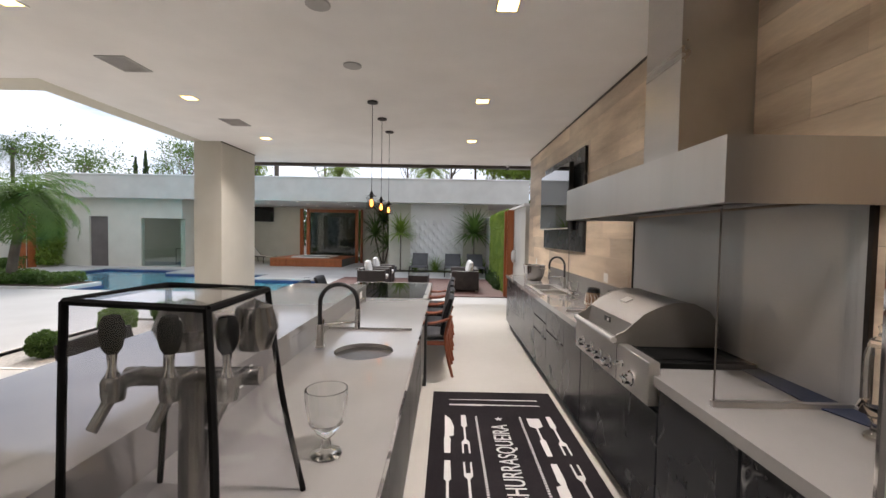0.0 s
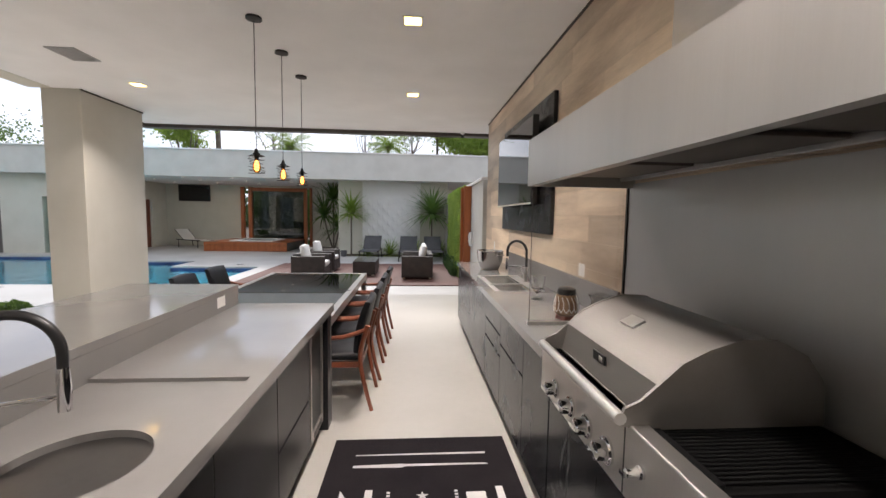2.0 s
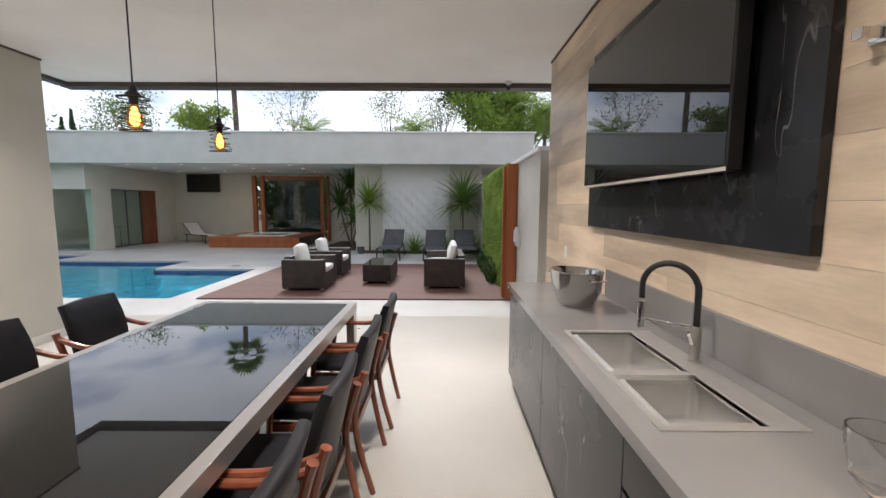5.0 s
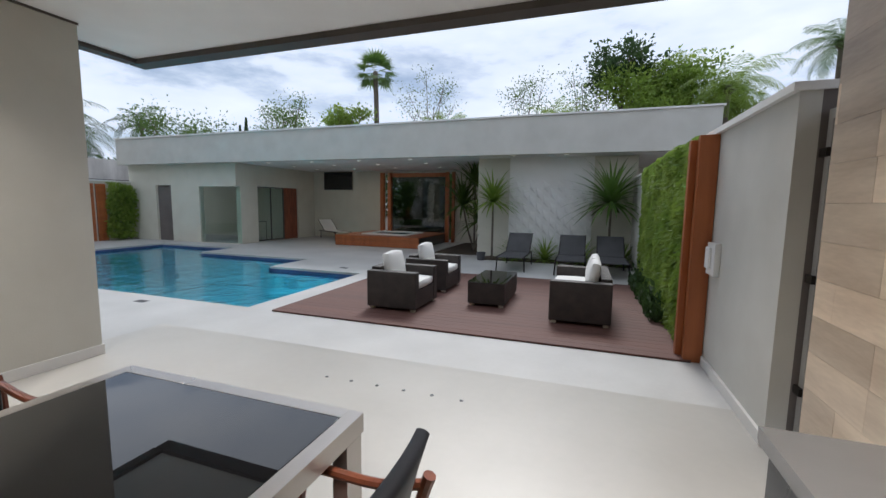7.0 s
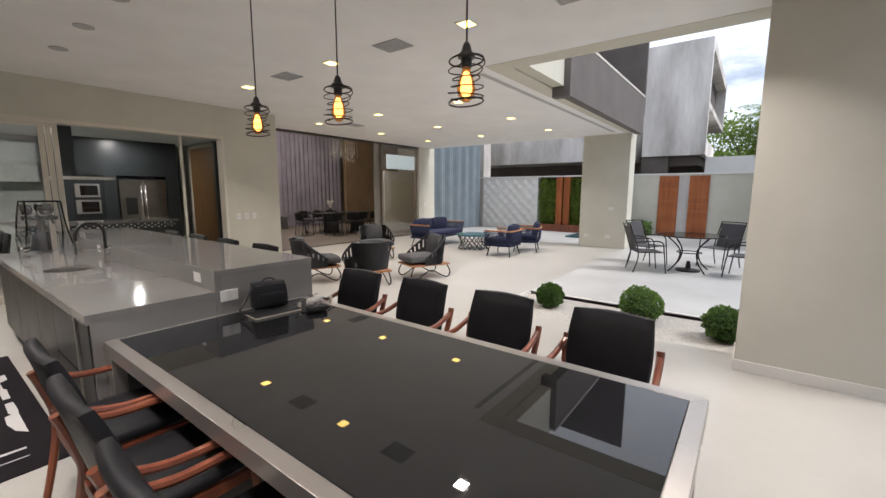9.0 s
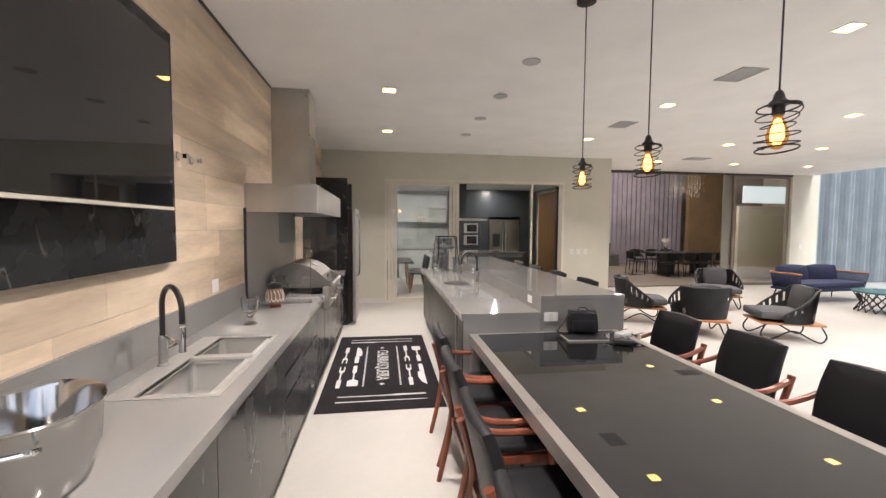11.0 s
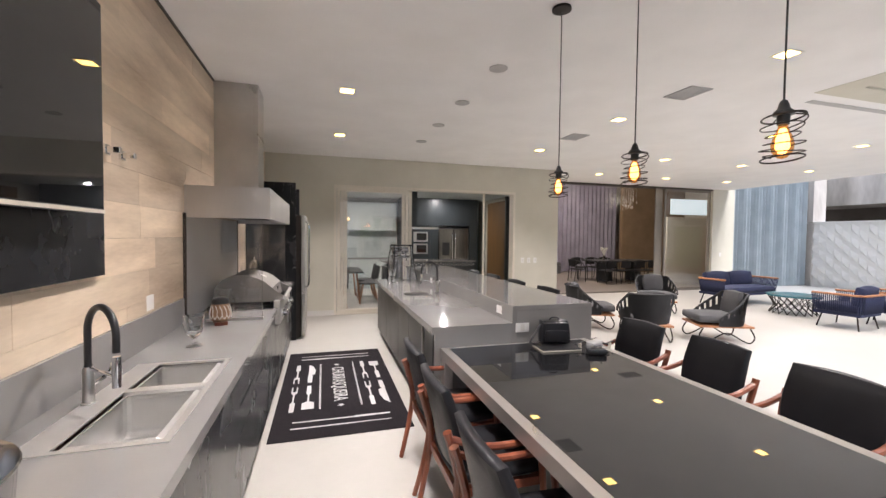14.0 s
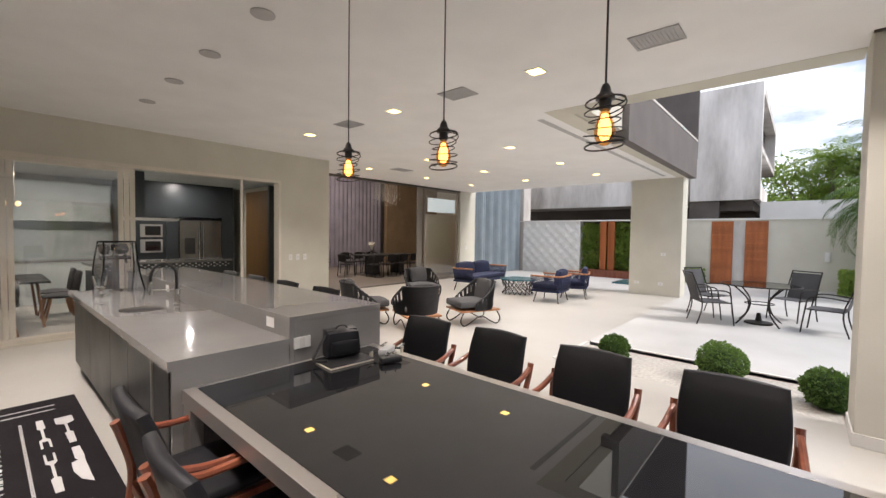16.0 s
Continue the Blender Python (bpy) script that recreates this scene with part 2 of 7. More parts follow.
M_BULB = glass("amber bulb glass", (1.0, 0.66, 0.32))
M_FILAMENT = glow("glowing filament", (1.0, 0.56, 0.22), 5.0)
M_FASCIA = surf("warm grey fascia render", (0.50, 0.485, 0.44), (0.57, 0.555, 0.51), 0.85, fine=100, bump=0.03)
M_KITWALL = surf("pale grey green kitchen paint", (0.44, 0.48, 0.475), (0.52, 0.56, 0.555), 0.7)
M_DINFLOOR = surf("brown grey polished floor", (0.17, 0.145, 0.125), (0.23, 0.20, 0.175), 0.38)
M_LEDWARM = glow("downlight diffuser", (1.0, 0.62, 0.15), 9.5)
M_LEDSMALL = glow("small downlight diffuser", (1.0, 0.9, 0.72), 1.3)
M_GLASS = glass("clear pane")
M_GLASS_GREEN = glass("greenish pane", (0.90, 0.96, 0.94))
M_GLASS_DARK = glass("tinted pane", (0.35, 0.38, 0.38))
M_CRYSTAL = glass("clear crystal", (0.97, 0.98, 0.98), thin=False)
M_SMOKE = glass("smoked glass", (0.78, 0.78, 0.76), thin=False)
M_FILM = glass("clear plastic film", (0.93, 0.93, 0.95), rough=0.10, ior=1.2)


def wood_tile_material():
    m = surf("wood-look porcelain", (0.42, 0.31, 0.215), (0.86, 0.71, 0.54), 0.42, scale=1.6, fine=26, stretch=(1, 0.45, 2.6), bump=0.12, vary=0.22, dist=0.004)
    return m


def water_material():
    m = bpy.data.materials.new("pool water")
    m.use_nodes = True
    n, l = m.node_tree.nodes, m.node_tree.links
    b = n["Principled BSDF"]
    b.inputs["Base Color"].default_value = (0.72, 0.97, 1.0, 1)
    b.inputs["Transmission Weight"].default_value, b.inputs["Roughness"].default_value, b.inputs["IOR"].default_value = 1.0, 0.02, 1.33
    g, w, bp = n.new("ShaderNodeNewGeometry"), n.new("ShaderNodeTexNoise"), n.new("ShaderNodeBump")
    w.inputs["Scale"].default_value, w.inputs["Detail"].default_value, w.inputs["Distortion"].default_value = 2.2, 4, 0.8
    bp.inputs["Strength"].default_value, bp.inputs["Distance"].default_value = 0.35, 0.04
    l.new(g.outputs["Position"], w.inputs["Vector"])
    l.new(w.outputs["Fac"], bp.inputs["Height"])
    l.new(bp.outputs["Normal"], b.inputs["Normal"])
    return m


def vein_material():
    """Black stone with sparse fine white veins."""
    m = surf("black veined marble", (0.012, 0.013, 0.015), (0.026, 0.027, 0.030), 0.26, scale=3, fine=30, bump=0.0, spec=0.35)
    n, l = m.node_tree.nodes, m.node_tree.links
    b = n["Principled BSDF"]
    g, mp, v, rp, mx = n.new("ShaderNodeNewGeometry"), n.new("ShaderNodeMapping"), n.new("ShaderNodeTexNoise"), n.new("ShaderNodeValToRGB"), n.new("ShaderNodeMix")
    mp.inputs["Rotation"].default_value, mp.inputs["Scale"].default_value = (0.6, 0.3, 0.5), (2.2, 3.4, 0.9)
    v.inputs["Scale"].default_value, v.inputs["Detail"].default_value, v.inputs["Distortion"].default_value = 2.2, 2, 0.35
    e = rp.color_ramp.elements
    e[0].position, e[1].position = 0.488, 0.5
    e[0].color, e[1].color = (0, 0, 0, 1), (1, 1, 1, 1)
    k = e.new(0.512)
    k.color = (0, 0, 0, 1)
    mask = n.new("ShaderNodeTexNoise")
    mask.inputs["Scale"].default_value = 5.0
    mm = n.new("ShaderNodeMapRange")
    mm.inputs["From Min"].default_value, mm.inputs["From Max"].default_value, mm.inputs["To Max"].default_value = 0.52, 0.66, 0.36
    mul = n.new("ShaderNodeMath")
    mul.operation = "MULTIPLY"
    l.new(g.outputs["Position"], mp.inputs["Vector"])
    l.new(mp.outputs["Vector"], v.inputs["Vector"])
    l.new(v.outputs["Fac"], rp.inputs["Fac"])
    l.new(g.outputs["Position"], mask.inputs["Vector"])
    l.new(mask.outputs["Fac"], mm.inputs["Value"])
    l.new(rp.outputs["Color"], mul.inputs[0])
    l.new(mm.outputs["Result"], mul.inputs[1])
    mx.data_type = "RGBA"
    mx.inputs["B"].default_value = (0.5, 0.5, 0.48, 1)
    l.new(b.inputs["Base Color"].links[0].from_socket, mx.inputs["A"])
    l.new(mul.outputs[0], mx.inputs["Factor"])
    l.new(mx.outputs["Result"], b.inputs["Base Color"])
    return m


def leafy(m, share=0.45):
    """Lets daylight through thin leaves."""
    n, l = m.node_tree.nodes, m.node_tree.links
    b, t, mx = n["Principled BSDF"], n.new("ShaderNodeBsdfTranslucent"), n.new("ShaderNodeMixShader")
    l.new(b.inputs["Base Color"].links[0].from_socket, t.inputs["Color"])
    mx.inputs["Fac"].default_value = share
    l.new(b.outputs[0], mx.inputs[1])
    l.new(t.outputs[0], mx.inputs[2])
    l.new(mx.outputs[0], n["Material Output"].inputs["Surface"])


for leaf_material in (M_LEAF, M_LEAF_LT, M_LEAF_DK):
    leafy(leaf_material)
M_WOODTILE = wood_tile_material()
M_WATER = water_material()
M_MARBLE = vein_material()


# ---- building helpers ----
def box(bm, x0, x1, y0, y1, z0, z1, bevel=0.0, seg=2):
    vs = [bm.verts.new((x, y, z)) for x in (x0, x1) for y in (y0, y1) for z in (z0, z1)]
    fs = [bm.faces.new([vs[i] for i in q]) for q in ((0, 1, 3, 2), (4, 6, 7, 5), (0, 4, 5, 1), (2, 3, 7, 6), (0, 2, 6, 4), (1, 5, 7, 3))]
    if bevel:
        es = list({e for f in fs for e in f.edges})
        bmesh.ops.bevel(bm, geom=es, offset=bevel, segments=seg, affect="EDGES", profile=0.5)
    return bm


def boxes(*rows, bevel=0.0):
    bm = bmesh.new()
    for r in rows:
        box(bm, *r, bevel=bevel)
    return bm


def prism(bm, pts, z0, z1):
    """A flat polygon (x, y) raised from z0 to z1."""
    lo, hi = [bm.verts.new((x, y, z0)) for x, y in pts], [bm.verts.new((x, y, z1)) for x, y in pts]
    bm.faces.new(hi)
    bm.faces.new(lo[::-1])
    k = len(pts)
    for i in range(k):
        bm.faces.new([lo[i], lo[(i + 1) % k], hi[(i + 1) % k], hi[i]])
    return bm


def lathe(bm, prof, seg=24, cx=0.0, cy=0.0, sx=1.0, sy=1.0, flute=0.0, flutes=0):
    """Turns (radius, height) points about the z axis."""
    rings = []
    for r, z in prof:
        ring = []
        for i in range(seg):
            a = 2 * math.pi * i / seg
            q = r * (1 + flute * math.cos(flutes * a)) if flutes else r
            ring.append(bm.verts.new((cx + q * math.cos(a) * sx, cy + q * math.sin(a) * sy, z)))
        rings.append(ring)
    for u, v in zip(rings, rings[1:]):
        for i in range(seg):
            j = (i + 1) % seg
            bm.faces.new([u[i], u[j], v[j], v[i]]).smooth = True
    if prof[0][0] > 1e-4:
        bm.faces.new(rings[0][::-1])
    if prof[-1][0] > 1e-4:
        bm.faces.new(rings[-1])
    return bm


def tube(bm, pts, r, seg=8, closed=False, taper=None):
    """A round bar along points; r may shrink to taper at the end."""
    pts = [Vector(p) for p in pts]
    k = len(pts)
    rings, up = [], None
    for i, p in enumerate(pts):
        if closed:
            d = pts[(i + 1) % k] - pts[i - 1]
        else:
            d = pts[min(i + 1, k - 1)] - pts[max(i - 1, 0)]
        d.normalize()
        if up is None:
            up = d.orthogonal().normalized()
        up = (up - d * up.dot(d))
        up = up.normalized() if up.length > 1e-5 else d.orthogonal().normalized()
        s = d.cross(up)
        q = r if taper is None else r + (taper - r) * i / (k - 1)
        rings.append([bm.verts.new(p + (up * math.cos(2 * math.pi * j / seg) + s * math.sin(2 * math.pi * j / seg)) * q) for j in range(seg)])
    for a in range(k if closed else k - 1):
        u, v = rings[a], rings[(a + 1) % k]
        for j in range(seg):
            bm.faces.new([u[j], u[(j + 1) % seg], v[(j + 1) % seg], v[j]]).smooth = True
    if not closed:
        bm.faces.new(rings[0][::-1])
        bm.faces.new(rings[-1])
    return bm


def smooth_path(pts, n=6):
    """Catmull-Rom points through pts."""
    p = [Vector(q) for q in pts]
    out = []
    for i in range(len(p) - 1):
        a, b, c, d = p[max(i - 1, 0)], p[i], p[i + 1], p[min(i + 2, len(p) - 1)]
        for j in range(n):
            t = j / n
            out.append(0.5 * ((2 * b) + (c - a) * t + (2 * a - 5 * b + 4 * c - d) * t * t + (3 * b - a - 3 * c + d) * t ** 3))
    out.append(p[-1])
    return out


def cushion(bm, x0, x1, y0, y1, z0, z1, puff=0.02, r=0.04):
    """A soft box with rounded edges and a swollen middle."""
    n = 6
    c, h = Vector(((x0 + x1) / 2, (y0 + y1) / 2, (z0 + z1) / 2)), Vector(((x1 - x0) / 2, (y1 - y0) / 2, (z1 - z0) / 2))
    start = len(bm.verts)
    geom = bmesh.ops.create_cube(bm, size=2.0)
    es = list({e for v in geom["verts"] for e in v.link_edges})
    bmesh.ops.subdivide_edges(bm, edges=es, cuts=n - 1, use_grid_fill=True)
    bm.verts.ensure_lookup_table()
    for v in bm.verts[start:]:
        p = v.co.copy()
        core = Vector([max(-1, min(1, p[i])) * (h[i] - r) for i in range(3)])
        full = Vector([p[i] * h[i] for i in range(3)])
        d = full - core
        q = core + (d.normalized() * r if d.length > 1e-6 else d)
        for i in range(3):
            if abs(p[i]) > 0.99:
                j, k = (i + 1) % 3, (i + 2) % 3
                q[i] += math.copysign(puff * (1 - p[j] ** 2) * (1 - p[k] ** 2), p[i])
        v.co = c + q
        for f in v.link_faces:
            f.smooth = True
    return bm


def mesh_object(name, bm, material, smooth=True):
    me = bpy.data.meshes.new(name)
    bmesh.ops.recalc_face_normals(bm, faces=bm.faces)
    bm.to_mesh(me)
    bm.free()
    me.materials.append(material)
    if smooth:
        flags = [p.use_smooth for p in me.polygons]
        me.set_sharp_from_angle(angle=radians(38))
        me.polygons.foreach_set("use_smooth", flags)
    return new(name, me)


def part(name, bm, material, parent=None, label="", kind=""):
    ob = mesh_object(name, bm, material)
    ob.parent = parent
    return tagged(ob, label, "", "", kind)


def thing(name, label, category, x=0.0, y=0.0, z=0.0, turn=0.0, group="", kind=""):
    e = new(name)
    e.empty_display_size = 0.1
    e.location, e.rotation_euler = (x, y, z), (0, 0, radians(turn))
    return tagged(e, label, category, group, kind)


def structure(name, bm, material, label="", parent=None):
    ob = mesh_object(name, bm, material)
    ob.parent = parent
    return tagged(ob, label, "", "", "" if parent else "structure")


def solo(name, bm, material, label, category, x=0.0, y=0.0, z=0.0, turn=0.0, group="", kind=""):
    ob = mesh_object(name, bm, material)
    ob.location, ob.rotation_euler = (x, y, z), (0, 0, radians(turn))
    return tagged(ob, label, category, group, kind)


def put(ob, x, y, z=0.0, turn=0.0):
    return copy_thing(ob, pose(x, y, z, 0, 0, turn))


def mesh_np(name, verts, faces, material):
    me = bpy.data.meshes.new(name)
    me.from_pydata(verts, [], faces)
    me.materials.append(material)
    return new(name, me)


# ---- the setting ----
CEIL = 3.155
XW, YK, YL = 1.92, -1.46, -3.05       # barbecue wall, kitchen wall, living room wall

structure("floor_indoor", prism(bmesh.new(), [(XW, YK), (XW, 8.9), (-4.2, 8.9), (-4.2, 4.0), (-11.6, 4.0), (-11.6, YL), (-4.4, YL), (-4.4, YK)], -0.2, 0.0), M_FLOOR_IN, "polished pale porcelain floor")
bm = bmesh.new()
prism(bm, [(-4.2, 9.93), (-4.2, 8.9), (3.6, 8.9), (3.6, 17.3), (-3.85, 17.3), (-3.85, 9.93)], -0.2, 0.0)
prism(bm, [(-3.85, 13.1), (-3.85, 22), (-6.32, 22), (-6.32, 13.1)], -0.2, 0.0)
prism(bm, [(-6.32, 14.5), (-6.32, 22), (-10.15, 22), (-10.15, 14.5)], -0.2, 0.0)
prism(bm, [(-10.15, 15.75), (-10.15, 22), (-16.4, 22), (-16.4, 15.75)], -0.2, 0.0)
prism(bm, [(-16.4, 9.93), (-13.5, 9.93), (-13.5, 15.75), (-16.4, 15.75)], -0.2, 0.0)
prism(bm, [(-16.4, 4.0), (-5.35, 4.0), (-5.35, 9.93), (-16.4, 9.93)], -0.2, 0.0)
prism(bm, [(-5.35, 6.75), (-4.2, 6.75), (-4.2, 9.93), (-5.35, 9.93)], -0.2, 0.0)
prism(bm, [(-16.4, -4.0), (-11.6, -4.0), (-11.6, 4.0), (-16.4, 4.0)], -0.2, 0.0)
structure("pavement", bm, M_FLOOR_OUT, "pale smooth stone terrace paving")
structure("planter_gravel", boxes((-5.35, -4.2, 4.0, 6.75, -0.2, -0.04)), M_GRAVEL, "pale gravel bed level with the terrace")
structure("planter_edge", boxes((-5.39, -5.35, 4.0, 6.75, -0.1, 0.012), (-5.39, -4.2, 4.0, 4.04, -0.1, 0.012)), M_BASE)
G = 400.0
structure("ground", boxes((-G, -16.4, -G, G, -0.5, -0.03), (6.0, G, -G, G, -0.5, -0.03), (-16.4, 6.0, 22, G, -0.5, -0.03), (-16.4, 6.0, -G, -12, -0.5, -0.03), (-16.4, 6.0, -12, -4, -0.5, -0.05), (3.6, 6.0, -4, 22, -0.5, -0.03), (-3.85, 3.6, 17.3, 22, -0.5, -0.03)), M_SOIL, "dark garden soil")

# pool: tiled basin, coping and water
POOL = [(-3.85, 9.93), (-3.85, 13.1), (-6.32, 13.1), (-6.32, 14.5), (-10.15, 14.5), (-10.15, 15.75), (-13.5, 15.75), (-13.5, 11.2), (-9.7, 11.2), (-9.7, 9.93)]
bm = bmesh.new()
for i, (a, b) in enumerate(zip(POOL, POOL[1:] + POOL[:1])):
    bm.faces.new([bm.verts.new((a[0], a[1], -1.3)), bm.verts.new((b[0], b[1], -1.3)), bm.verts.new((b[0], b[1], -0.201)), bm.verts.new((a[0], a[1], -0.201))])
bm.faces.new([bm.verts.new((x, y, -1.3)) for x, y in POOL])
structure("pool_basin", bm, M_TILE, "blue mosaic pool basin")
bm = bmesh.new()
for a, b in zip(POOL, POOL[1:] + POOL[:1]):
    x0, x1, y0, y1 = min(a[0], b[0]), max(a[0], b[0]), min(a[1], b[1]), max(a[1], b[1])
    box(bm, x0 - 0.02, x1 + 0.02, y0 - 0.02, y1 + 0.02, -0.2, -0.05)
structure("pool_waterline", bm, surf("dark blue waterline tile", (0.03, 0.06, 0.16), (0.05, 0.09, 0.22), 0.3), "dark blue waterline tiles")
w = structure("pool_water", prism(bmesh.new(), [(-3.87, 9.95), (-3.87, 13.08), (-6.34, 13.08), (-6.34, 14.48), (-10.17, 14.48), (-10.17, 15.73), (-13.48, 15.73), (-13.48, 11.22), (-9.68, 11.22), (-9.68, 9.95)], -0.14, -0.11), M_WATER, "clear rippled blue pool water")
w.visible_shadow = False
structure("pool_planter", boxes((-13.5, -9.72, 9.93, 11.18, -1.3, 0.05)), M_BASE, "raised stone planter at the pool")
structure("planter_soil", boxes((-13.4, -9.85, 10.03, 11.08, 0.05, 0.07)), M_SOIL)

# roof over the barbecue and lounge: slab, ceiling, trims
CP = [(XW + 0.7, YK), (XW + 0.7, 8.97), (-4.33, 8.97), (-4.33, 6.9), (-4.1, 6.9), (-4.1, 3.86), (-11.6, 3.86), (-11.6, YL), (-4.4, YL), (-4.4, YK)]
structure("ceiling", prism(bmesh.new(), CP, CEIL, CEIL + 0.02), M_CEIL, "smooth white painted ceiling")
structure("roof_slab", prism(bmesh.new(), [(XW + 0.8, YK - 5), (XW + 0.8, 8.97), (-4.33, 8.97), (-4.33, 3.9), (-11.6, 3.9), (-11.6, YL), (-4.4, YL), (-4.4, YK - 5)], CEIL + 0.021, CEIL + 0.35), M_WHITE)
structure("soffit_beam", boxes((-4.4, -4.101, 3.86, 6.73, CEIL - 0.004, CEIL + 0.02), (-11.6, -4.4, 3.861, 4.12, CEIL - 0.004, CEIL + 0.02)), M_WALL, "beige edge beam round the open court")
structure("trim", boxes((-4.33, XW + 0.7, 8.80, 8.98, CEIL - 0.06, CEIL - 0.001), (-4.36, -4.22, 7.97, 8.80, CEIL - 0.05, CEIL - 0.001), bevel=0.004), M_BRONZE, "dark bronze drip trim along the roof edge")
structure("shadow_gap", boxes((XW - 0.012, XW, 2.3, 8.0, CEIL - 0.02, CEIL - 0.001), (-3.765, -3.745, 6.73, 7.97, CEIL - 0.02, CEIL - 0.001)), M_BRONZE)
structure("ceiling_slot", boxes((-11.0, -4.35, 3.62, 3.70, CEIL - 0.006, CEIL - 0.001)), M_GRILLE, "linear air slot in the ceiling")

# walls
structure("wall_east", boxes((XW + 0.012, XW + 0.25, -1.7, 8.0, 0, CEIL - 0.001)), surf("tile bed", (0.2, 0.15, 0.1), (0.3, 0.22, 0.15), 0.8), "barbecue wall behind wood-look tiles")
structure("wall_south", boxes((0.65, XW, YK - 0.2, YK, 0, CEIL), (-4.4, -3.3, YK - 0.2, YK, 0, CEIL), (-3.3, 0.65, YK - 0.2, YK, 2.6, CEIL)), M_WALL, "beige wall with the sliding doors to the kitchen")
# solid blocks filling the void and underside, shade put into their colour
structure("neighbour_recess_shade", boxes((-25.6, -17.81, 3.2, 4.8, 4.9, 6.75), (-19.4, -17.9, 3.3, 5.0, 2.6, 2.96)), M_CONC_SHADE)
structure("wall_corner", boxes((-4.4, -4.2, YL - 6, YK - 0.2, 0, CEIL)), M_WALL)
structure("wall_living", boxes((-11.85, -10.95, YL - 0.2, YL, 0, CEIL + 1.5)), M_WALL, "beige wall pier beside the living room doors")
structure("column", boxes((-4.25, -3.76, 6.73, 7.967, 0, CEIL), bevel=0.006), M_COL, "thick beige rendered column")
structure("column_base", boxes((-4.262, -3.748, 6.718, 7.979, 0, 0.10), bevel=0.003), M_BASE)
structure("column_west", boxes((-12.0, -11.42, 2.74, 4.02, 0, CEIL), bevel=0.006), M_WALL, "thick beige rendered column")
structure("baseboard", boxes((-4.41, -3.3, YK, YK + 0.015, 0, 0.1), (0.65, XW, YK, YK + 0.015, 0, 0.1)), M_BASE)

# open court: upper floor and balcony
structure("upper_wall", boxes((-5.7, -4.35, 4.121, 4.3, CEIL + 0.02, 7.0), (-11.6, -4.35, 0.0, 0.2, CEIL + 0.36, 7.0)), M_WALL, "beige wall of the upper floor")
structure("balcony_parapet", boxes((-10.85, -5.7, 4.25, 4.4, 3.02, 3.9), (-5.85, -5.7, 4.121, 4.25, 3.02, 3.9)), M_DKGREY, "dark grey balcony parapet")
structure("balcony_slab", boxes((-10.85, -5.7, 2.4, 4.25, 3.52, 3.6)), M_DKGREY)
structure("balcony_rail", boxes((-10.85, -5.7, 4.24, 4.41, 3.9, 3.94)), M_ALU, "slim light metal coping")
structure("balcony_back", boxes((-10.85, -5.7, 2.3, 2.4, 3.6, 7.0), (-10.95, -10.85, 2.3, 4.4, CEIL + 0.36, 7.0)), M_DKGREY)

# yard walls
structure("wall_west", boxes((-16.4, -16.2, 1.3, 16.6, 0, 2.2)), M_WALL, "low beige garden wall")
structure("wall_cap", boxes((-16.44, -16.16, 1.3, 16.6, 2.2, 2.25)), M_WHITE)
structure("wall_garden", boxes((1.92, 2.12, 9.05, 17.5, 0, 2.24)), M_FASCIA, "pale garden wall beside the gate")
structure("wall_garden_cap", boxes((1.88, 2.16, 8.38, 17.5, 2.24, 2.29)), M_WHITE)
structure("gate_pier", boxes((1.918, 2.03, 8.40, 9.049, 0, 2.24)), M_FASCIA, "beige rendered gate pier")
# made-up dark sheets that close the sky gap between pier and tiled wall
structure("gate_gap_fill", boxes((2.26, 2.32, 6.5, 8.39, 0, 2.12), (2.03, 2.26, 8.40, 8.44, 0, 2.24)), M_DKGREY, "dark grey sheets added to fill the gap beyond the gate")
structure("baseboard_garden", boxes((1.895, 1.918, 8.40, 9.86, 0, 0.09)), M_BASE)

# neighbour's concrete house beyond the wall
b = structure("neighbour_house", boxes((-17.8, -17.5, 3.06, 5.2, 2.97, 7.09), (-26, -17.8, 3.06, 5.2, 6.75, 7.09), (-26, -25.6, 3.06, 5.2, 4.7, 6.75), (-26, -17.8, 3.06, 5.2, 4.7, 4.9), (-21.5, -17.8, 3.06, 5.2, 2.97, 3.5)), M_CONC, "tall weathered concrete house beyond the garden wall")
structure("neighbour_band", boxes((-20, -17.3, -6.0, 2.8, 2.86, 4.9)), M_CONC, "long concrete beam of the house next door")
# dark blocks in place of the shaded space under the house
structure("neighbour_underside_shade", boxes((-24, -19.4, -6, 5.0, 1.9, 2.95), (-17.9, -17.6, 3.05, 4.0, 1.9, 2.97)), M_CONC_SHADE)
structure("neighbour_low", boxes((-22, -18.0, 5.2, 11.0, 1.8, 2.9)), M_WHITE)

# wave-panel wall with planting, beyond the lounge
structure("wall_wave_back", boxes((-15.75, -15.45, -3.3, -0.41, 0, 2.17)), M_WHITE)
structure("wall_wave_cap", boxes((-15.8, -15.38, -3.3, 1.9, 2.17, 2.22)), M_WHITE)
structure("water_feature", boxes((-14.6, -13.4, 1.6, 2.6, 0.0, 0.05)), M_TEAL, "small dark blue water basin")

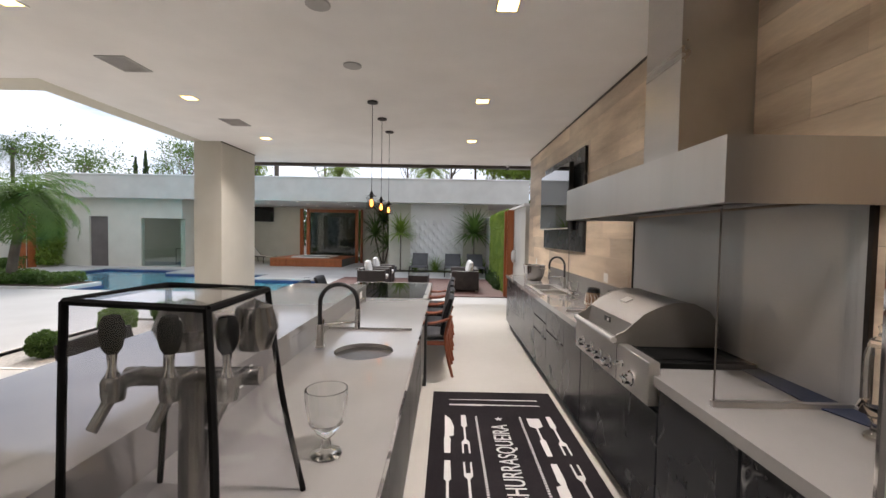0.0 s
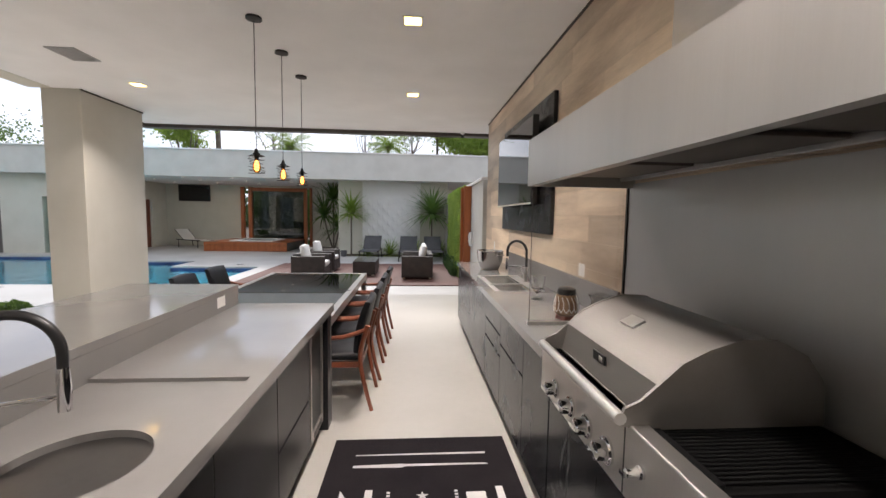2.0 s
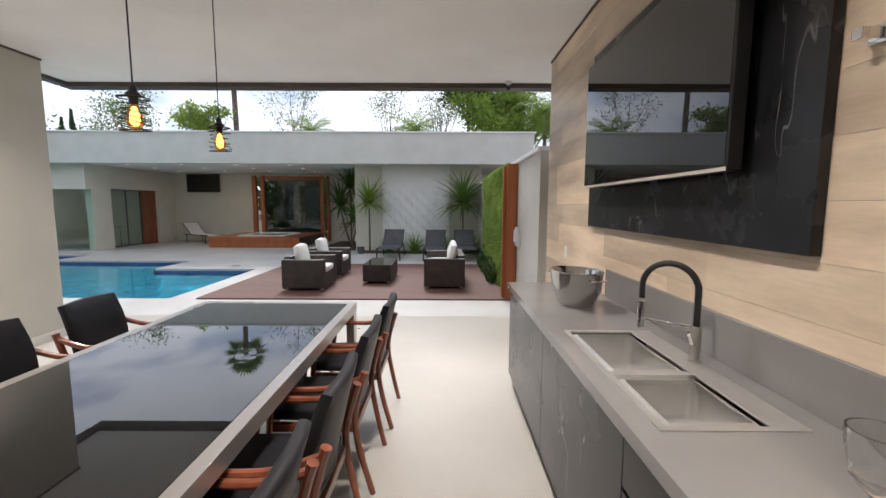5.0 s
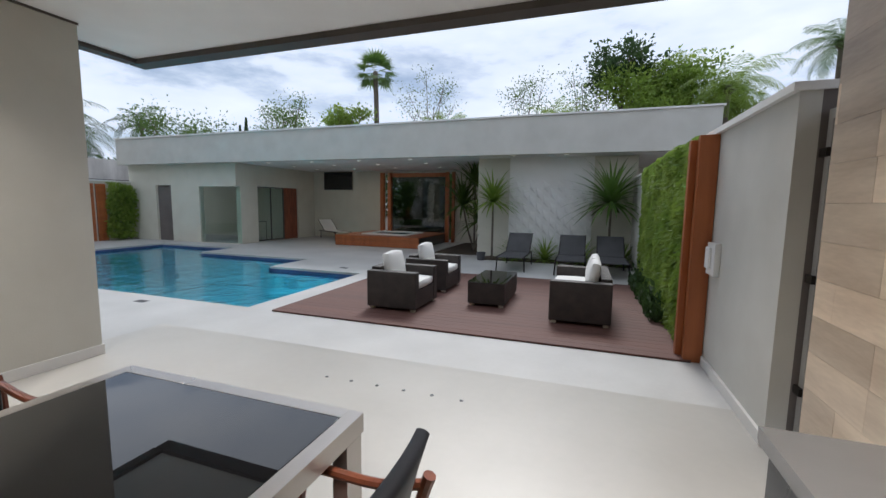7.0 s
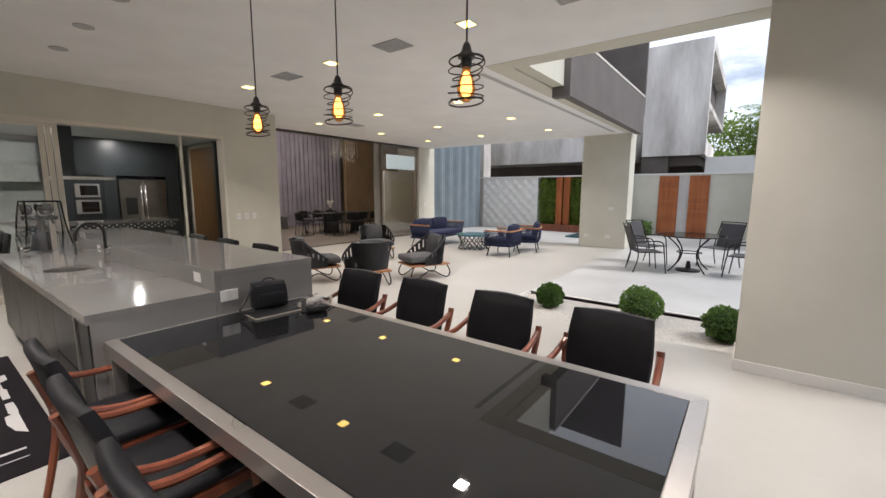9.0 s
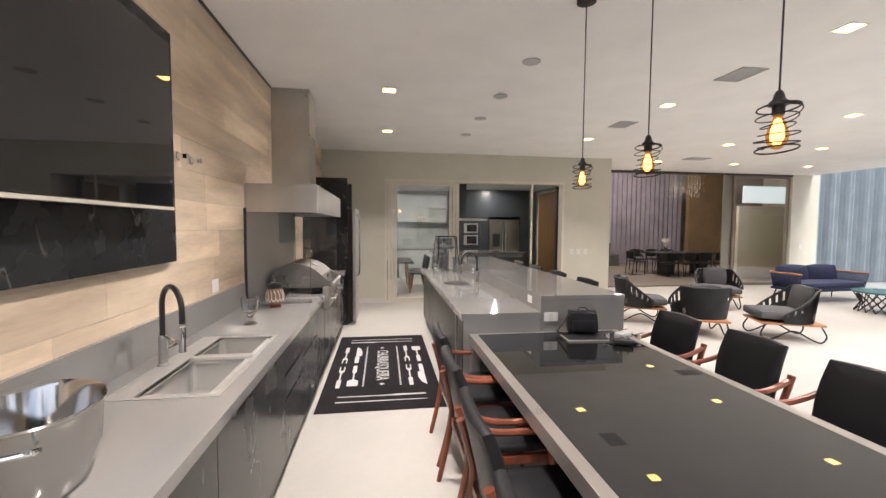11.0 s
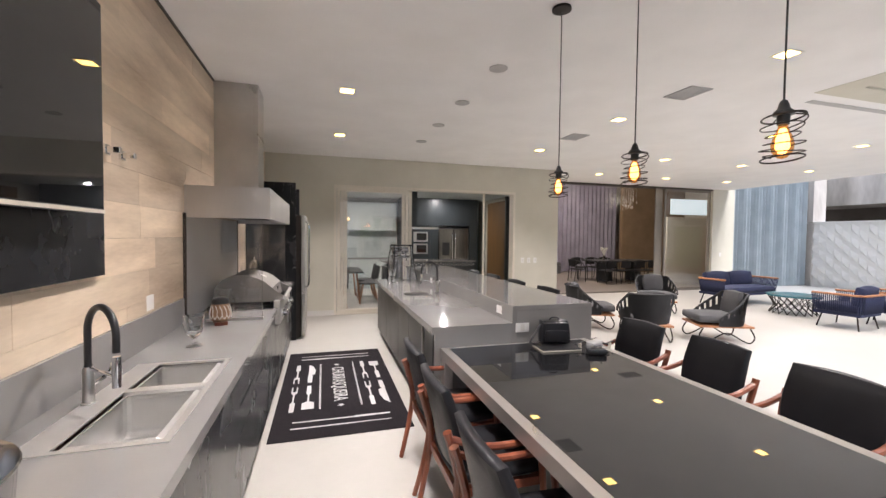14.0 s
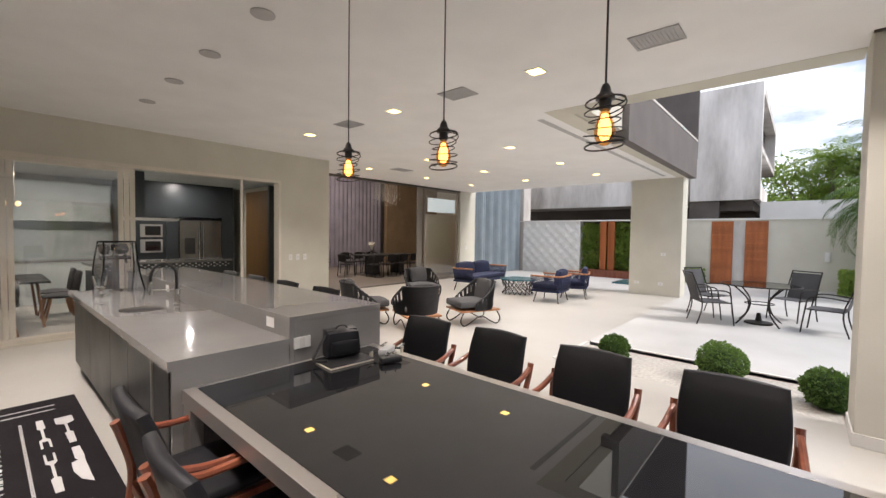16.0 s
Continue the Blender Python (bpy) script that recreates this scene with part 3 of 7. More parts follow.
# pool house
HZ = 2.88
structure("pool_house_fascia", boxes((-16.3, 3.53, 16.2, 16.45, 2.85, 3.8)), M_FASCIA, "long warm grey fascia of the pool house roof")
structure("pool_house_coping", boxes((-16.34, 3.57, 16.16, 16.49, 3.8, 3.84)), M_WHITE)
structure("pool_house_ceiling", boxes((-16.3, 3.53, 16.45, 22.0, HZ, HZ + 0.3)), M_WHITE, "white ceiling of the pool house")
structure("pool_house_wall_front", boxes((-16.3, -14.85, 16.6, 16.8, 0, HZ), (-14.05, -12.65, 16.6, 16.8, 0, HZ), (-14.85, -14.05, 16.6, 16.8, 2.1, HZ), (-12.65, -10.9, 16.6, 16.8, 2.05, HZ), (-11.1, -10.9, 16.8, 17.6, 0, HZ), (-11.1, -10.9, 19.9, 21.0, 0, HZ), (-11.1, -10.9, 17.6, 19.9, 2.1, HZ)), M_WALL, "beige walls of the pool house rooms")
structure("pool_house_wall_back", boxes((-16.3, -7.4, 21.0, 21.2, 0, HZ), (-4.2, 3.5, 21.0, 21.2, 0, HZ), (-7.4, -4.2, 21.0, 21.2, 2.75, HZ)), M_WALL)
structure("pool_house_room_back", boxes((-16.3, -11.1, 19.5, 19.6, 0, HZ)), M_WALL)
structure("wall_accent", boxes((-2.3, 2.0, 17.27, 17.5, 0, HZ)), M_WALL, "beige wall behind the loungers")

# kitchen beyond the sliding doors
structure("kitchen_floor", boxes((-4.2, XW, -6.2, YK - 0.2, -0.2, -0.001), (-4.2, XW, YK - 0.2, YK, -0.2, -0.001)), M_FLOOR_IN)
structure("kitchen_wall_back", boxes((-4.2, XW + 0.1, -6.2, -6.0, 0, CEIL)), M_KITWALL)
structure("kitchen_wall_side", boxes((XW, XW + 0.2, -6.2, YK - 0.2, 0, CEIL)), M_KITWALL)
structure("kitchen_ceiling", boxes((-4.2, XW + 0.1, -6.2, YK - 0.2, 2.75, 2.8)), M_KITWALL)

# dining room beyond the lounge
structure("dining_floor", boxes((-16.0, -4.4, -10.2, YL, -0.2, -0.001)), M_DINFLOOR)
HD = 5.5
structure("dining_ceiling", boxes((-16.2, -4.2, -10.3, YL, HD, HD + 0.1)), M_CEIL)
# unseen front and side walls, added to keep daylight out of the room
structure("dining_front_blocker", boxes((-11.85, -4.2, YL - 0.2, YL - 0.001, CEIL + 0.001, HD), (-16.2, -11.85, -3.6, -3.4, 4.4, HD)), M_WHITE)
structure("dining_side_blocker", boxes((-4.4, -4.2, -10.3, YL - 0.2, CEIL + 0.001, HD), (-16.2, -16.0, -10.3, -3.6, 0, HD)), M_WALL)
structure("dining_wall_back", boxes((-16.0, -4.4, -10.3, -10.1, 0, HD)), M_WALL)
structure("dining_wall_brown", boxes((-15.99, -12.4, -9.0, -8.8, 0, HD)), M_BROWNWALL, "brown panelled dining room wall")


# ---- ceiling fittings ----
def downlight(x, y, power=9.0):
    e = thing("ceiling_downlight", "square recessed ceiling downlight with a warm diffuser", "ceiling light", x, y, CEIL, group="ceiling downlights")
    bm = boxes((-0.085, 0.085, -0.085, -0.068, -0.006, 0), (-0.085, 0.085, 0.068, 0.085, -0.006, 0), (-0.085, -0.068, -0.068, 0.068, -0.006, 0), (0.068, 0.085, -0.068, 0.068, -0.006, 0))
    part("frame", bm, M_WHITE, e)
    part("diffuser", boxes((-0.067, 0.067, -0.067, 0.067, -0.003, -0.001)), M_LEDWARM, e, "warm glowing diffuser")
    return e


DL = [(0.61, y) for y in (0.37, 2.39, 4.38, 6.44)] + [(-2.855, y) for y in (0.38, 2.40, 4.42, 6.45)]
DL += [(x, y) for x in (-5.62, -7.64, -9.68) for y in (-1.6, 0.38, 2.40)]
first = downlight(*DL[0])
for x, y in DL[1:]:
    put(first, x, y, CEIL)
LAMP = (1.0, 0.93, 0.87)
for x, y in DL:
    room_glow(x, y, CEIL - 0.012, 0.13, 0.13, 25 if x > -4 else 16, LAMP, 114)


def vent(x, y, w, d, label="square white ceiling vent"):
    e = thing("ceiling_vent", label, "vent", x, y, CEIL)
    part("frame", boxes((-w / 2, w / 2, -d / 2, -d / 2 + 0.015, -0.01, 0), (-w / 2, w / 2, d / 2 - 0.015, d / 2, -0.01, 0), (-w / 2, -w / 2 + 0.015, -d / 2, d / 2, -0.01, 0), (w / 2 - 0.015, w / 2, -d / 2, d / 2, -0.01, 0)), M_GRILLE, e)
    n = max(4, int(d / 0.03))
    part("backing", boxes((-w / 2 + 0.015, w / 2 - 0.015, -d / 2 + 0.015, d / 2 - 0.015, -0.003, -0.001)), M_GRILLE, e)
    for i in range(n):
        yy = -d / 2 + 0.02 + (d - 0.04) * i / (n - 1)
        part("slat", boxes((-w / 2 + 0.016, w / 2 - 0.016, yy - 0.004, yy + 0.004, -0.009, -0.003)), M_GRILLE, e)
    return e


vent(-2.86, 5.47, 0.28, 0.36)
vent(-2.86, 3.45, 0.28, 0.36)
vent(-2.86, 1.42, 0.28, 0.36)
vent(-6.2, -1.08, 0.5, 0.3)
for y in (3.42, 2.40, 1.39, 0.35):
    s = solo("ceiling_speaker", lathe(lathe(bmesh.new(), [(0.085, -0.008), (0.085, 0)], 24), [(0.075, -0.010), (0.076, -0.008)], 24), M_GRILLE, "small round pale grey ceiling speaker", "speaker", -0.69, y, CEIL, group="ceiling speakers")


def pendant(x, y):
    e = thing("pendant_light", "pendant light with a glowing bulb in a black wire spiral cage", "pendant light", x, y, CEIL, group="pendant lights over the table")
    part("canopy", lathe(bmesh.new(), [(0.0, 0), (0.062, 0), (0.064, -0.018), (0.02, -0.028), (0.0, -0.028)], 24), M_IRON, e)
    part("cord", tube(bmesh.new(), [(0, 0, -0.02), (0, 0, -1.065)], 0.0035, 6), M_BLACK, e)
    part("socket", lathe(bmesh.new(), [(0.004, -1.058), (0.010, -1.062), (0.015, -1.074), (0.019, -1.09), (0.030, -1.10), (0.031, -1.112), (0.020, -1.114), (0.018, -1.145), (0, -1.145)], 20), M_BLACK, e)
    bulb = part("bulb", lathe(bmesh.new(), [(0.012, -1.14), (0.015, -1.155), (0.028, -1.19), (0.034, -1.215), (0.030, -1.24), (0.014, -1.26), (0, -1.264)], 20), M_BULB, e, "amber glass bulb")
    bulb.visible_shadow = False
    part("filament", lathe(bmesh.new(), [(0, -1.155), (0.010, -1.16), (0.020, -1.195), (0.021, -1.225), (0.010, -1.245), (0, -1.247)], 12), M_FILAMENT, bulb, "glowing filament")
    pts = []
    for i in range(151):
        t = i / 150
        a = t * 2 * math.pi * 5.0
        r = 0.057 + 0.009 * math.sin(t * math.pi * 3.0 + 0.6)
        pts.append((r * math.cos(a), r * math.sin(a), -1.124 - 0.136 * t + 0.011 * math.sin(a * 0.9 + 0.5)))
    bm = tube(bmesh.new(), pts, 0.0022, 6)
    for zr, rr_ in ((-1.120, 0.062), (-1.263, 0.062)):
        tube(bm, [(rr_ * math.cos(k), rr_ * math.sin(k), zr + 0.006 * math.sin(k)) for k in [j * math.pi / 12 for j in range(24)]], 0.003, 5, closed=True)
    for k in range(3):
        a = k * 2.094
        tube(bm, [(0.02 * math.cos(a), 0.02 * math.sin(a), -1.108), (0.062 * math.cos(a), 0.062 * math.sin(a), -1.120)], 0.0025, 5)
    part("wire_cage", bm, M_IRON, e, "black wire spiral cage")


for y in (4.46, 5.17, 5.88):
    pendant(-0.69, y)

c = thing("security_camera", "small white dome security camera under the roof edge", "camera", 1.55, 8.72, CEIL)
part("mount", lathe(bmesh.new(), [(0.04, 0), (0.04, -0.03), (0.015, -0.04), (0.015, -0.06)], 16), M_OUTLET, c)
part("lens", lathe(bmesh.new(), [(0.0, -0.055), (0.03, -0.06), (0.035, -0.085), (0.02, -0.11), (0, -0.115)], 16), M_BLACK, c)

# ---- long worktop along the wall ----
e = thing("worktop", "grey quartz worktop with an inset steel sink", "worktop", 1.6, 3.6, 0.86)
X0, X1 = 1.275 - 1.6, XW - 1.6
for rows in (((X0, X1, 0.45, 1.72),), ((X0, X1, 2.76, 4.40),), ((X0, X1, 5.36, 6.75),), ((X0, 1.36 - 1.6, 4.4, 5.36),), ((1.80 - 1.6, X1, 4.4, 5.36),), ((1.86 - 1.6, X1, 1.72, 2.76),)):
    part("slab", boxes(*[(a, b, c - 3.6, d - 3.6, 0, 0.04) for a, b, c, d in rows]), M_STONE, e, "polished grey quartz slab")
part("apron", boxes((X0 + 0.002, X0 + 0.022, 2.76 - 3.6, 6.75 - 3.6, -0.012, 0), (X0 + 0.002, X0 + 0.022, 0.45 - 3.6, 1.60 - 3.6, -0.012, 0)), M_STONE, e)
part("backsplash", boxes((X1 - 0.02, X1, 3.30 - 3.6, 6.20 - 3.6, 0.04, 0.24), bevel=0.002), M_STONE, e)

s = thing("kitchen_sink", "double bowl stainless steel sink set in the worktop", "sink", 1.58, 4.88, 0.9)
bm = boxes((-0.225, 0.225, -0.485, -0.46, -0.004, 0.004), (-0.225, 0.225, 0.46, 0.485, -0.004, 0.004), (-0.225, -0.20, -0.46, 0.46, -0.004, 0.004), (0.12, 0.225, -0.46, 0.46, -0.004, 0.004), (-0.20, 0.12, -0.09, -0.05, -0.02, 0.003))
part("rim", bm, M_BRIGHT, s)
for y0, y1 in ((-0.46, -0.09), (-0.05, 0.46)):
    bm = bmesh.new()
    box(bm, -0.2, 0.12, y0, y1, -0.19, -0.002, bevel=0.03, seg=3)
    top = [f for f in bm.faces if f.calc_center_median().z > -0.004]
    bmesh.ops.delete(bm, geom=top, context="FACES")
    part("bowl", bm, M_BRIGHT, s)
    part("drain", lathe(bmesh.new(), [(0, -0.187), (0.04, -0.187), (0.045, -0.184), (0.03, -0.182), (0, -0.184)], 20, -0.04, (y0 + y1) / 2), M_CHROME, s)


def spring_faucet(x, y, z, turn, scale=1.0):
    e = thing("kitchen_faucet", "chrome kitchen faucet with a black arched hose", "faucet", x, y, z, turn)
    k = scale
    part("body", lathe(bmesh.new(), [(0.028, 0), (0.028, 0.01), (0.021, 0.014), (0.021, 0.13 * k), (0.016, 0.14 * k), (0, 0.14 * k)], 20), M_STEEL_V, e)
    part("lever", tube(bmesh.new(), [(0.0, 0.015, 0.08), (0.0, 0.06, 0.10), (0.01, 0.085, 0.15)], 0.009, 8), M_CHROME, e)
    pts = [(0, 0, 0.13 * k)] + [(0.11 - 0.11 * math.cos(a), 0, 0.27 * k + 0.11 * math.sin(a)) for a in [math.pi * i / 10 for i in range(11)]] + [(0.22, 0, 0.22 * k)]
    part("hose", tube(bmesh.new(), smooth_path(pts, 3), 0.0135, 10), M_BLACK, e, "black ribbed rubber hose")
    part("spray_head", lathe(bmesh.new(), [(0.0, 0.11), (0.016, 0.11), (0.017, 0.18), (0.014, 0.23), (0, 0.23)], 16, 0.22, 0), M_CHROME, e)
    part("support_arm", tube(bmesh.new(), [(0, 0, 0.135 * k), (0.22, 0, 0.15)], 0.007, 8), M_CHROME, e)
    return e


spring_faucet(1.78, 4.93, 0.9, 137, 1.12)
spring_faucet(-0.53, 1.98, 0.9, 12)

# base units: fronts proud of a dark carcass
def unit(x, y0, y1, side, z_splits, label, top=0.855, deep=0.58, mat=None):
    """A cabinet whose fronts stand at x and look along side (-1: towards -x)."""
    w = y1 - y0
    e = thing("base_cabinet", label, "cabinet", x, (y0 + y1) / 2, 0.0, group="base cabinets")
    s = -side
    a, b = sorted((0.022 * s, deep * s))
    part("body", boxes((a, b, -w / 2, w / 2, 0.10, top)), M_BLACK, e)
    a, b = sorted((0.06 * s, 0.08 * s))
    part("plinth", boxes((a, b, -w / 2, w / 2, 0.0, 0.10)), M_BLACK, e)
    for z0, z1 in zip(z_splits, z_splits[1:]):
        a, b = sorted((0.0, 0.02 * s))
        part("drawer_front" if len(z_splits) > 2 else "door", boxes((a, b, -w / 2 + 0.003, w / 2 - 0.003, z0 + 0.004, z1 - 0.012), bevel=0.0012), mat or M_MARBLE, e)
    return e


for y0, y1, sp in ((5.55, 6.72, (0.1, 0.85)), (4.49, 5.55, (0.1, 0.85)), (3.87, 4.49, (0.1, 0.50, 0.66, 0.85)), (3.23, 3.87, (0.1, 0.60, 0.85)), (2.76, 3.23, (0.1, 0.85)), (1.59, 2.75, (0.1, 0.72)), (1.02, 1.58, (0.1, 0.85)), (0.46, 1.01, (0.1, 0.60, 0.85))):
    unit(1.295, y0, y1, -1, sp, "black marble-look drawer unit under the worktop" if len(sp) > 2 else "black marble-look base cabinet under the worktop", deep=0.6, top=0.69 if 3.8 < y0 < 5.5 else 0.855)

# ---- gas grill set in the worktop ----
g = thing("gas_grill", "built-in stainless steel gas grill with a curved hood lid", "grill", 1.25, 2.18, 0.0)
part("control_panel", boxes((0, 0.06, -0.58, 0.57, 0.74, 0.965), bevel=0.006), M_STEEL, g, "brushed steel control panel")
part("panel_seam", boxes((-0.001, 0.003, -0.20, -0.194, 0.745, 0.96)), M_BLACK, g)
part("tray", boxes((0.06, 0.63, -0.47, 0.57, 0.84, 0.93), (0.06, 0.09, -0.47, 0.57, 0.93, 0.955)), M_PIPING, g, "black grill tray")
bm = bmesh.new()
for i in range(26):
    tube(bm, [(0.10, -0.45 + i * 0.0175, 0.945), (0.56, -0.45 + i * 0.0175, 0.945)], 0.004, 5)
part("grate", bm, M_PIPING, g)
cheek = [(-0.03, 0.985), (-0.015, 1.015), (0.03, 1.035), (0.08, 1.08)]
dome = [(0.08, 1.08), (0.15, 1.14), (0.23, 1.18), (0.33, 1.21), (0.44, 1.205), (0.53, 1.16), (0.59, 1.08), (0.60, 0.95)]
y0, y1 = -0.22, 0.475
bm = bmesh.new()
ring = []
for yy in (y0 + 0.012, y1 - 0.012):
    ring.append([bm.verts.new((x, yy, z)) for x, z in [(0.055, 0.955)] + dome])
for i in range(len(ring[0]) - 1):
    fc = bm.faces.new([ring[0][i], ring[0][i + 1], ring[1][i + 1], ring[1][i]])
    fc.smooth = i > 0
part("lid", bm, M_LID, g, "curved brushed steel lid")
for ya, yb in ((y0, y0 + 0.012), (y1 - 0.012, y1)):
    rim = cheek + [(x, z + 0.004) for x, z in dome[1:]]
    low = [(x, max(0.952, z - 0.012) if i < len(cheek) - 1 else 0.95) for i, (x, z) in enumerate(rim)]
    low = [(-0.03, 0.965), (0.0, 0.957)] + [(x, 0.95) for x, z in rim[2:-1]]
    bm = bmesh.new()
    poly = rim + low[::-1]
    a, b = [bm.verts.new((x, ya, z)) for x, z in poly], [bm.verts.new((x, yb, z)) for x, z in poly]
    bm.faces.new(a)
    bm.faces.new(b[::-1])
    for i in range(len(poly)):
        j = (i + 1) % len(poly)
        bm.faces.new([a[i], b[i], b[j], a[j]])
    bmesh.ops.recalc_face_normals(bm, faces=bm.faces[:])
    part("lid_end", bm, M_LID, g, "brushed steel lid end")
part("lid_floor", boxes((-0.02, 0.05, y0 + 0.013, y1 - 0.013, 0.957, 0.965)), M_BLACK, g)
part("lid_lip", tube(bmesh.new(), [(-0.03, y0 - 0.002, 0.985), (-0.03, y1 + 0.002, 0.985)], 0.019, 10), M_BRIGHT, g, "rounded steel lid lip")
bm = boxes((-0.028, 0.028, -0.046, 0.046, 0, 0.010), bevel=0.003)
bm.transform(Matrix.Translation((0.205, 0.150, 1.166)) @ Matrix.Rotation(radians(-27), 4, "Y"))
part("handle", bm, M_STEEL, g)
part("badge", boxes((0.062, 0.068, 0.075, 0.165, 1.028, 1.062)), M_BLACK, g, "small dark badge plate")
part("badge_mark", boxes((0.060, 0.062, 0.085, 0.115, 1.034, 1.056)), M_CHROME, g)
for yk, rk in ((0.37, 0.034), (0.20, 0.034), (0.05, 0.036), (-0.10, 0.038), (-0.40, 0.038), (-0.29, 0.016)):
    bm = lathe(bmesh.new(), [(0, 0), (rk * 1.15, 0), (rk * 1.15, 0.008), (rk * 0.85, 0.012), (rk * 0.78, 0.045), (rk * 0.5, 0.05), (0, 0.05)], 24)
    box(bm, -0.006, 0.006, -rk * 0.8, rk * 0.8, 0.045, 0.058)
    bm.transform(Matrix.Translation((0, yk, 0.82 if rk > 0.02 else 0.87)) @ Matrix.Rotation(radians(-90), 4, "Y"))
    part("knob", bm, M_CHROME, g)

# splash panel, hood and glass screens
h = thing("splash_panel", "satin grey steel splash panel behind the grill", "panel", XW, 2.2, 0.9)
part("sheet", boxes((-0.012, -0.001, -1.0, 1.035, 0.0, 0.86)), M_SSPANEL, h)
for ye in (1.045, -1.01):
    part("edge_trim", boxes((-0.02, 0, ye - 0.01, ye + 0.01, 0, 0.87)), M_IRON, h)
h = thing("range_hood", "wide brushed steel range hood with a square chimney", "range hood", 1.60, 2.18, 1.735)
bm = boxes((-0.315, -0.30, -1.04, 1.035, 0, 0.26), (-0.30, 0.32, -1.04, -1.025, 0, 0.26), (-0.30, 0.32, 1.02, 1.035, 0, 0.26), (-0.30, 0.32, -1.025, 1.02, 0.245, 0.26))
part("canopy", bm, M_STEEL, h, "brushed steel canopy")
part("underside", boxes((-0.30, 0.32, -1.025, 1.02, 0.06, 0.075)), M_IRON, h)
part("grease_rail", boxes((-0.30, -0.27, -1.025, 1.02, 0.0, 0.02), (0.22, 0.25, -1.0, 1.0, 0.035, 0.06)), M_STEEL, h)
for yy in (-0.62, 0.0, 0.62):
    part("filter", boxes((-0.22, 0.2, yy - 0.27, yy + 0.27, 0.045, 0.06), bevel=0.004), M_BRONZE, h)
part("chimney", boxes((-0.094, 0.32, -0.31, 0.09, 0.26, CEIL - 1.735)), M_STEEL_V, h, "tall brushed steel chimney")
for yg in (1.235, 3.285):
    gp = thing("glass_screen", "clear glass splash screen standing beside the grill", "glass screen", 1.34, yg, 0.9)
    pane = part("pane", boxes((0.0, 0.565, -0.004, 0.004, 0.02, 0.82)), M_GLASS, gp)
    part("base_strip", boxes((-0.01, 0.57, -0.012, 0.012, 0, 0.022)), M_STEEL, gp)
    part("pane_edge", boxes((-0.003, 0.0, -0.004, 0.004, 0.02, 0.82)), M_BRONZE, gp)

# fridge and oven tower
f = thing("refrigerator", "tall stainless steel refrigerator", "refrigerator", 1.12, -0.05, 0.0)
part("body", boxes((0.06, 0.78, -0.44, 0.44, 0.03, 1.9), bevel=0.01), M_IRON, f)
part("door", boxes((0, 0.055, -0.44, 0.44, 0.72, 1.9), bevel=0.012), M_STEEL, f, "upper brushed steel door")
part("freezer_door", boxes((0, 0.055, -0.44, 0.44, 0.06, 0.71), bevel=0.012), M_STEEL, f)
part("handle", tube(bmesh.new(), smooth_path([(0, 0.38, 0.80), (-0.05, 0.38, 0.86), (-0.055, 0.38, 1.3), (-0.05, 0.38, 1.74), (0, 0.38, 1.80)], 5), 0.013), M_CHROME, f)
part("foot", boxes((0.1, 0.7, -0.4, 0.4, 0, 0.03)), M_BLACK, f)
t = thing("tall_cabinet", "tall black cabinet round the refrigerator with an open wine niche", "cabinet", 1.30, -0.05, 0.0)
part("side_panel", boxes((-0.05, 0.62, 0.45, 0.47, 0, 2.38)), M_MARBLE, t)
part("side_panel", boxes((-0.05, 0.62, -0.50, -0.48, 0, 2.38)), M_MARBLE, t)
part("body", boxes((0.25, 0.62, -0.48, 0.45, 1.93, 2.38), (0, 0.25, -0.48, 0.45, 2.36, 2.38), (0, 0.25, -0.48, 0.45, 1.93, 1.95)), M_BLACK, t)
part("back_panel", boxes((0.57, 0.615, 0.47, 0.62, 0.9, 2.1)), M_MARBLE, t)

# dispenser, dark strip, lantern, vase, goblets
d = thing("drink_dispenser", "cut glass drink dispenser with a steel tap on the worktop", "dispenser", 1.745, 0.98, 0.9)
d.scale = (0.66, 0.66, 0.97)
part("base", lathe(bmesh.new(), [(0, 0), (0.055, 0), (0.057, 0.012), (0.03, 0.03), (0.024, 0.06), (0.05, 0.085)], 24), M_CRYSTAL, d)
part("jar", lathe(bmesh.new(), [(0.04, 0.085), (0.062, 0.12), (0.07, 0.2), (0.068, 0.3), (0.055, 0.335), (0.05, 0.335), (0.062, 0.3), (0.064, 0.2), (0.056, 0.12), (0.0, 0.10)], 24, flute=0.02, flutes=12), M_CRYSTAL, d)
part("lid", lathe(bmesh.new(), [(0.057, 0.336), (0.05, 0.36), (0.02, 0.375), (0.012, 0.39), (0.02, 0.41), (0, 0.425)], 20), M_CRYSTAL, d)
part("tap", tube(bmesh.new(), [(-0.055, 0, 0.14), (-0.10, 0, 0.14), (-0.115, 0, 0.12)], 0.011), M_CHROME, d)
# flat dark blue strip along the splash panel, what it is stays unknown
solo("dark_strip", prism(bmesh.new(), [(1.80, 1.74), (1.76, 1.27), (1.83, 0.98), (1.905, 0.98), (1.905, 1.74)], 0.9015, 0.907), M_STRIP, "thin dark blue strip on the worktop along the splash panel", "mat")


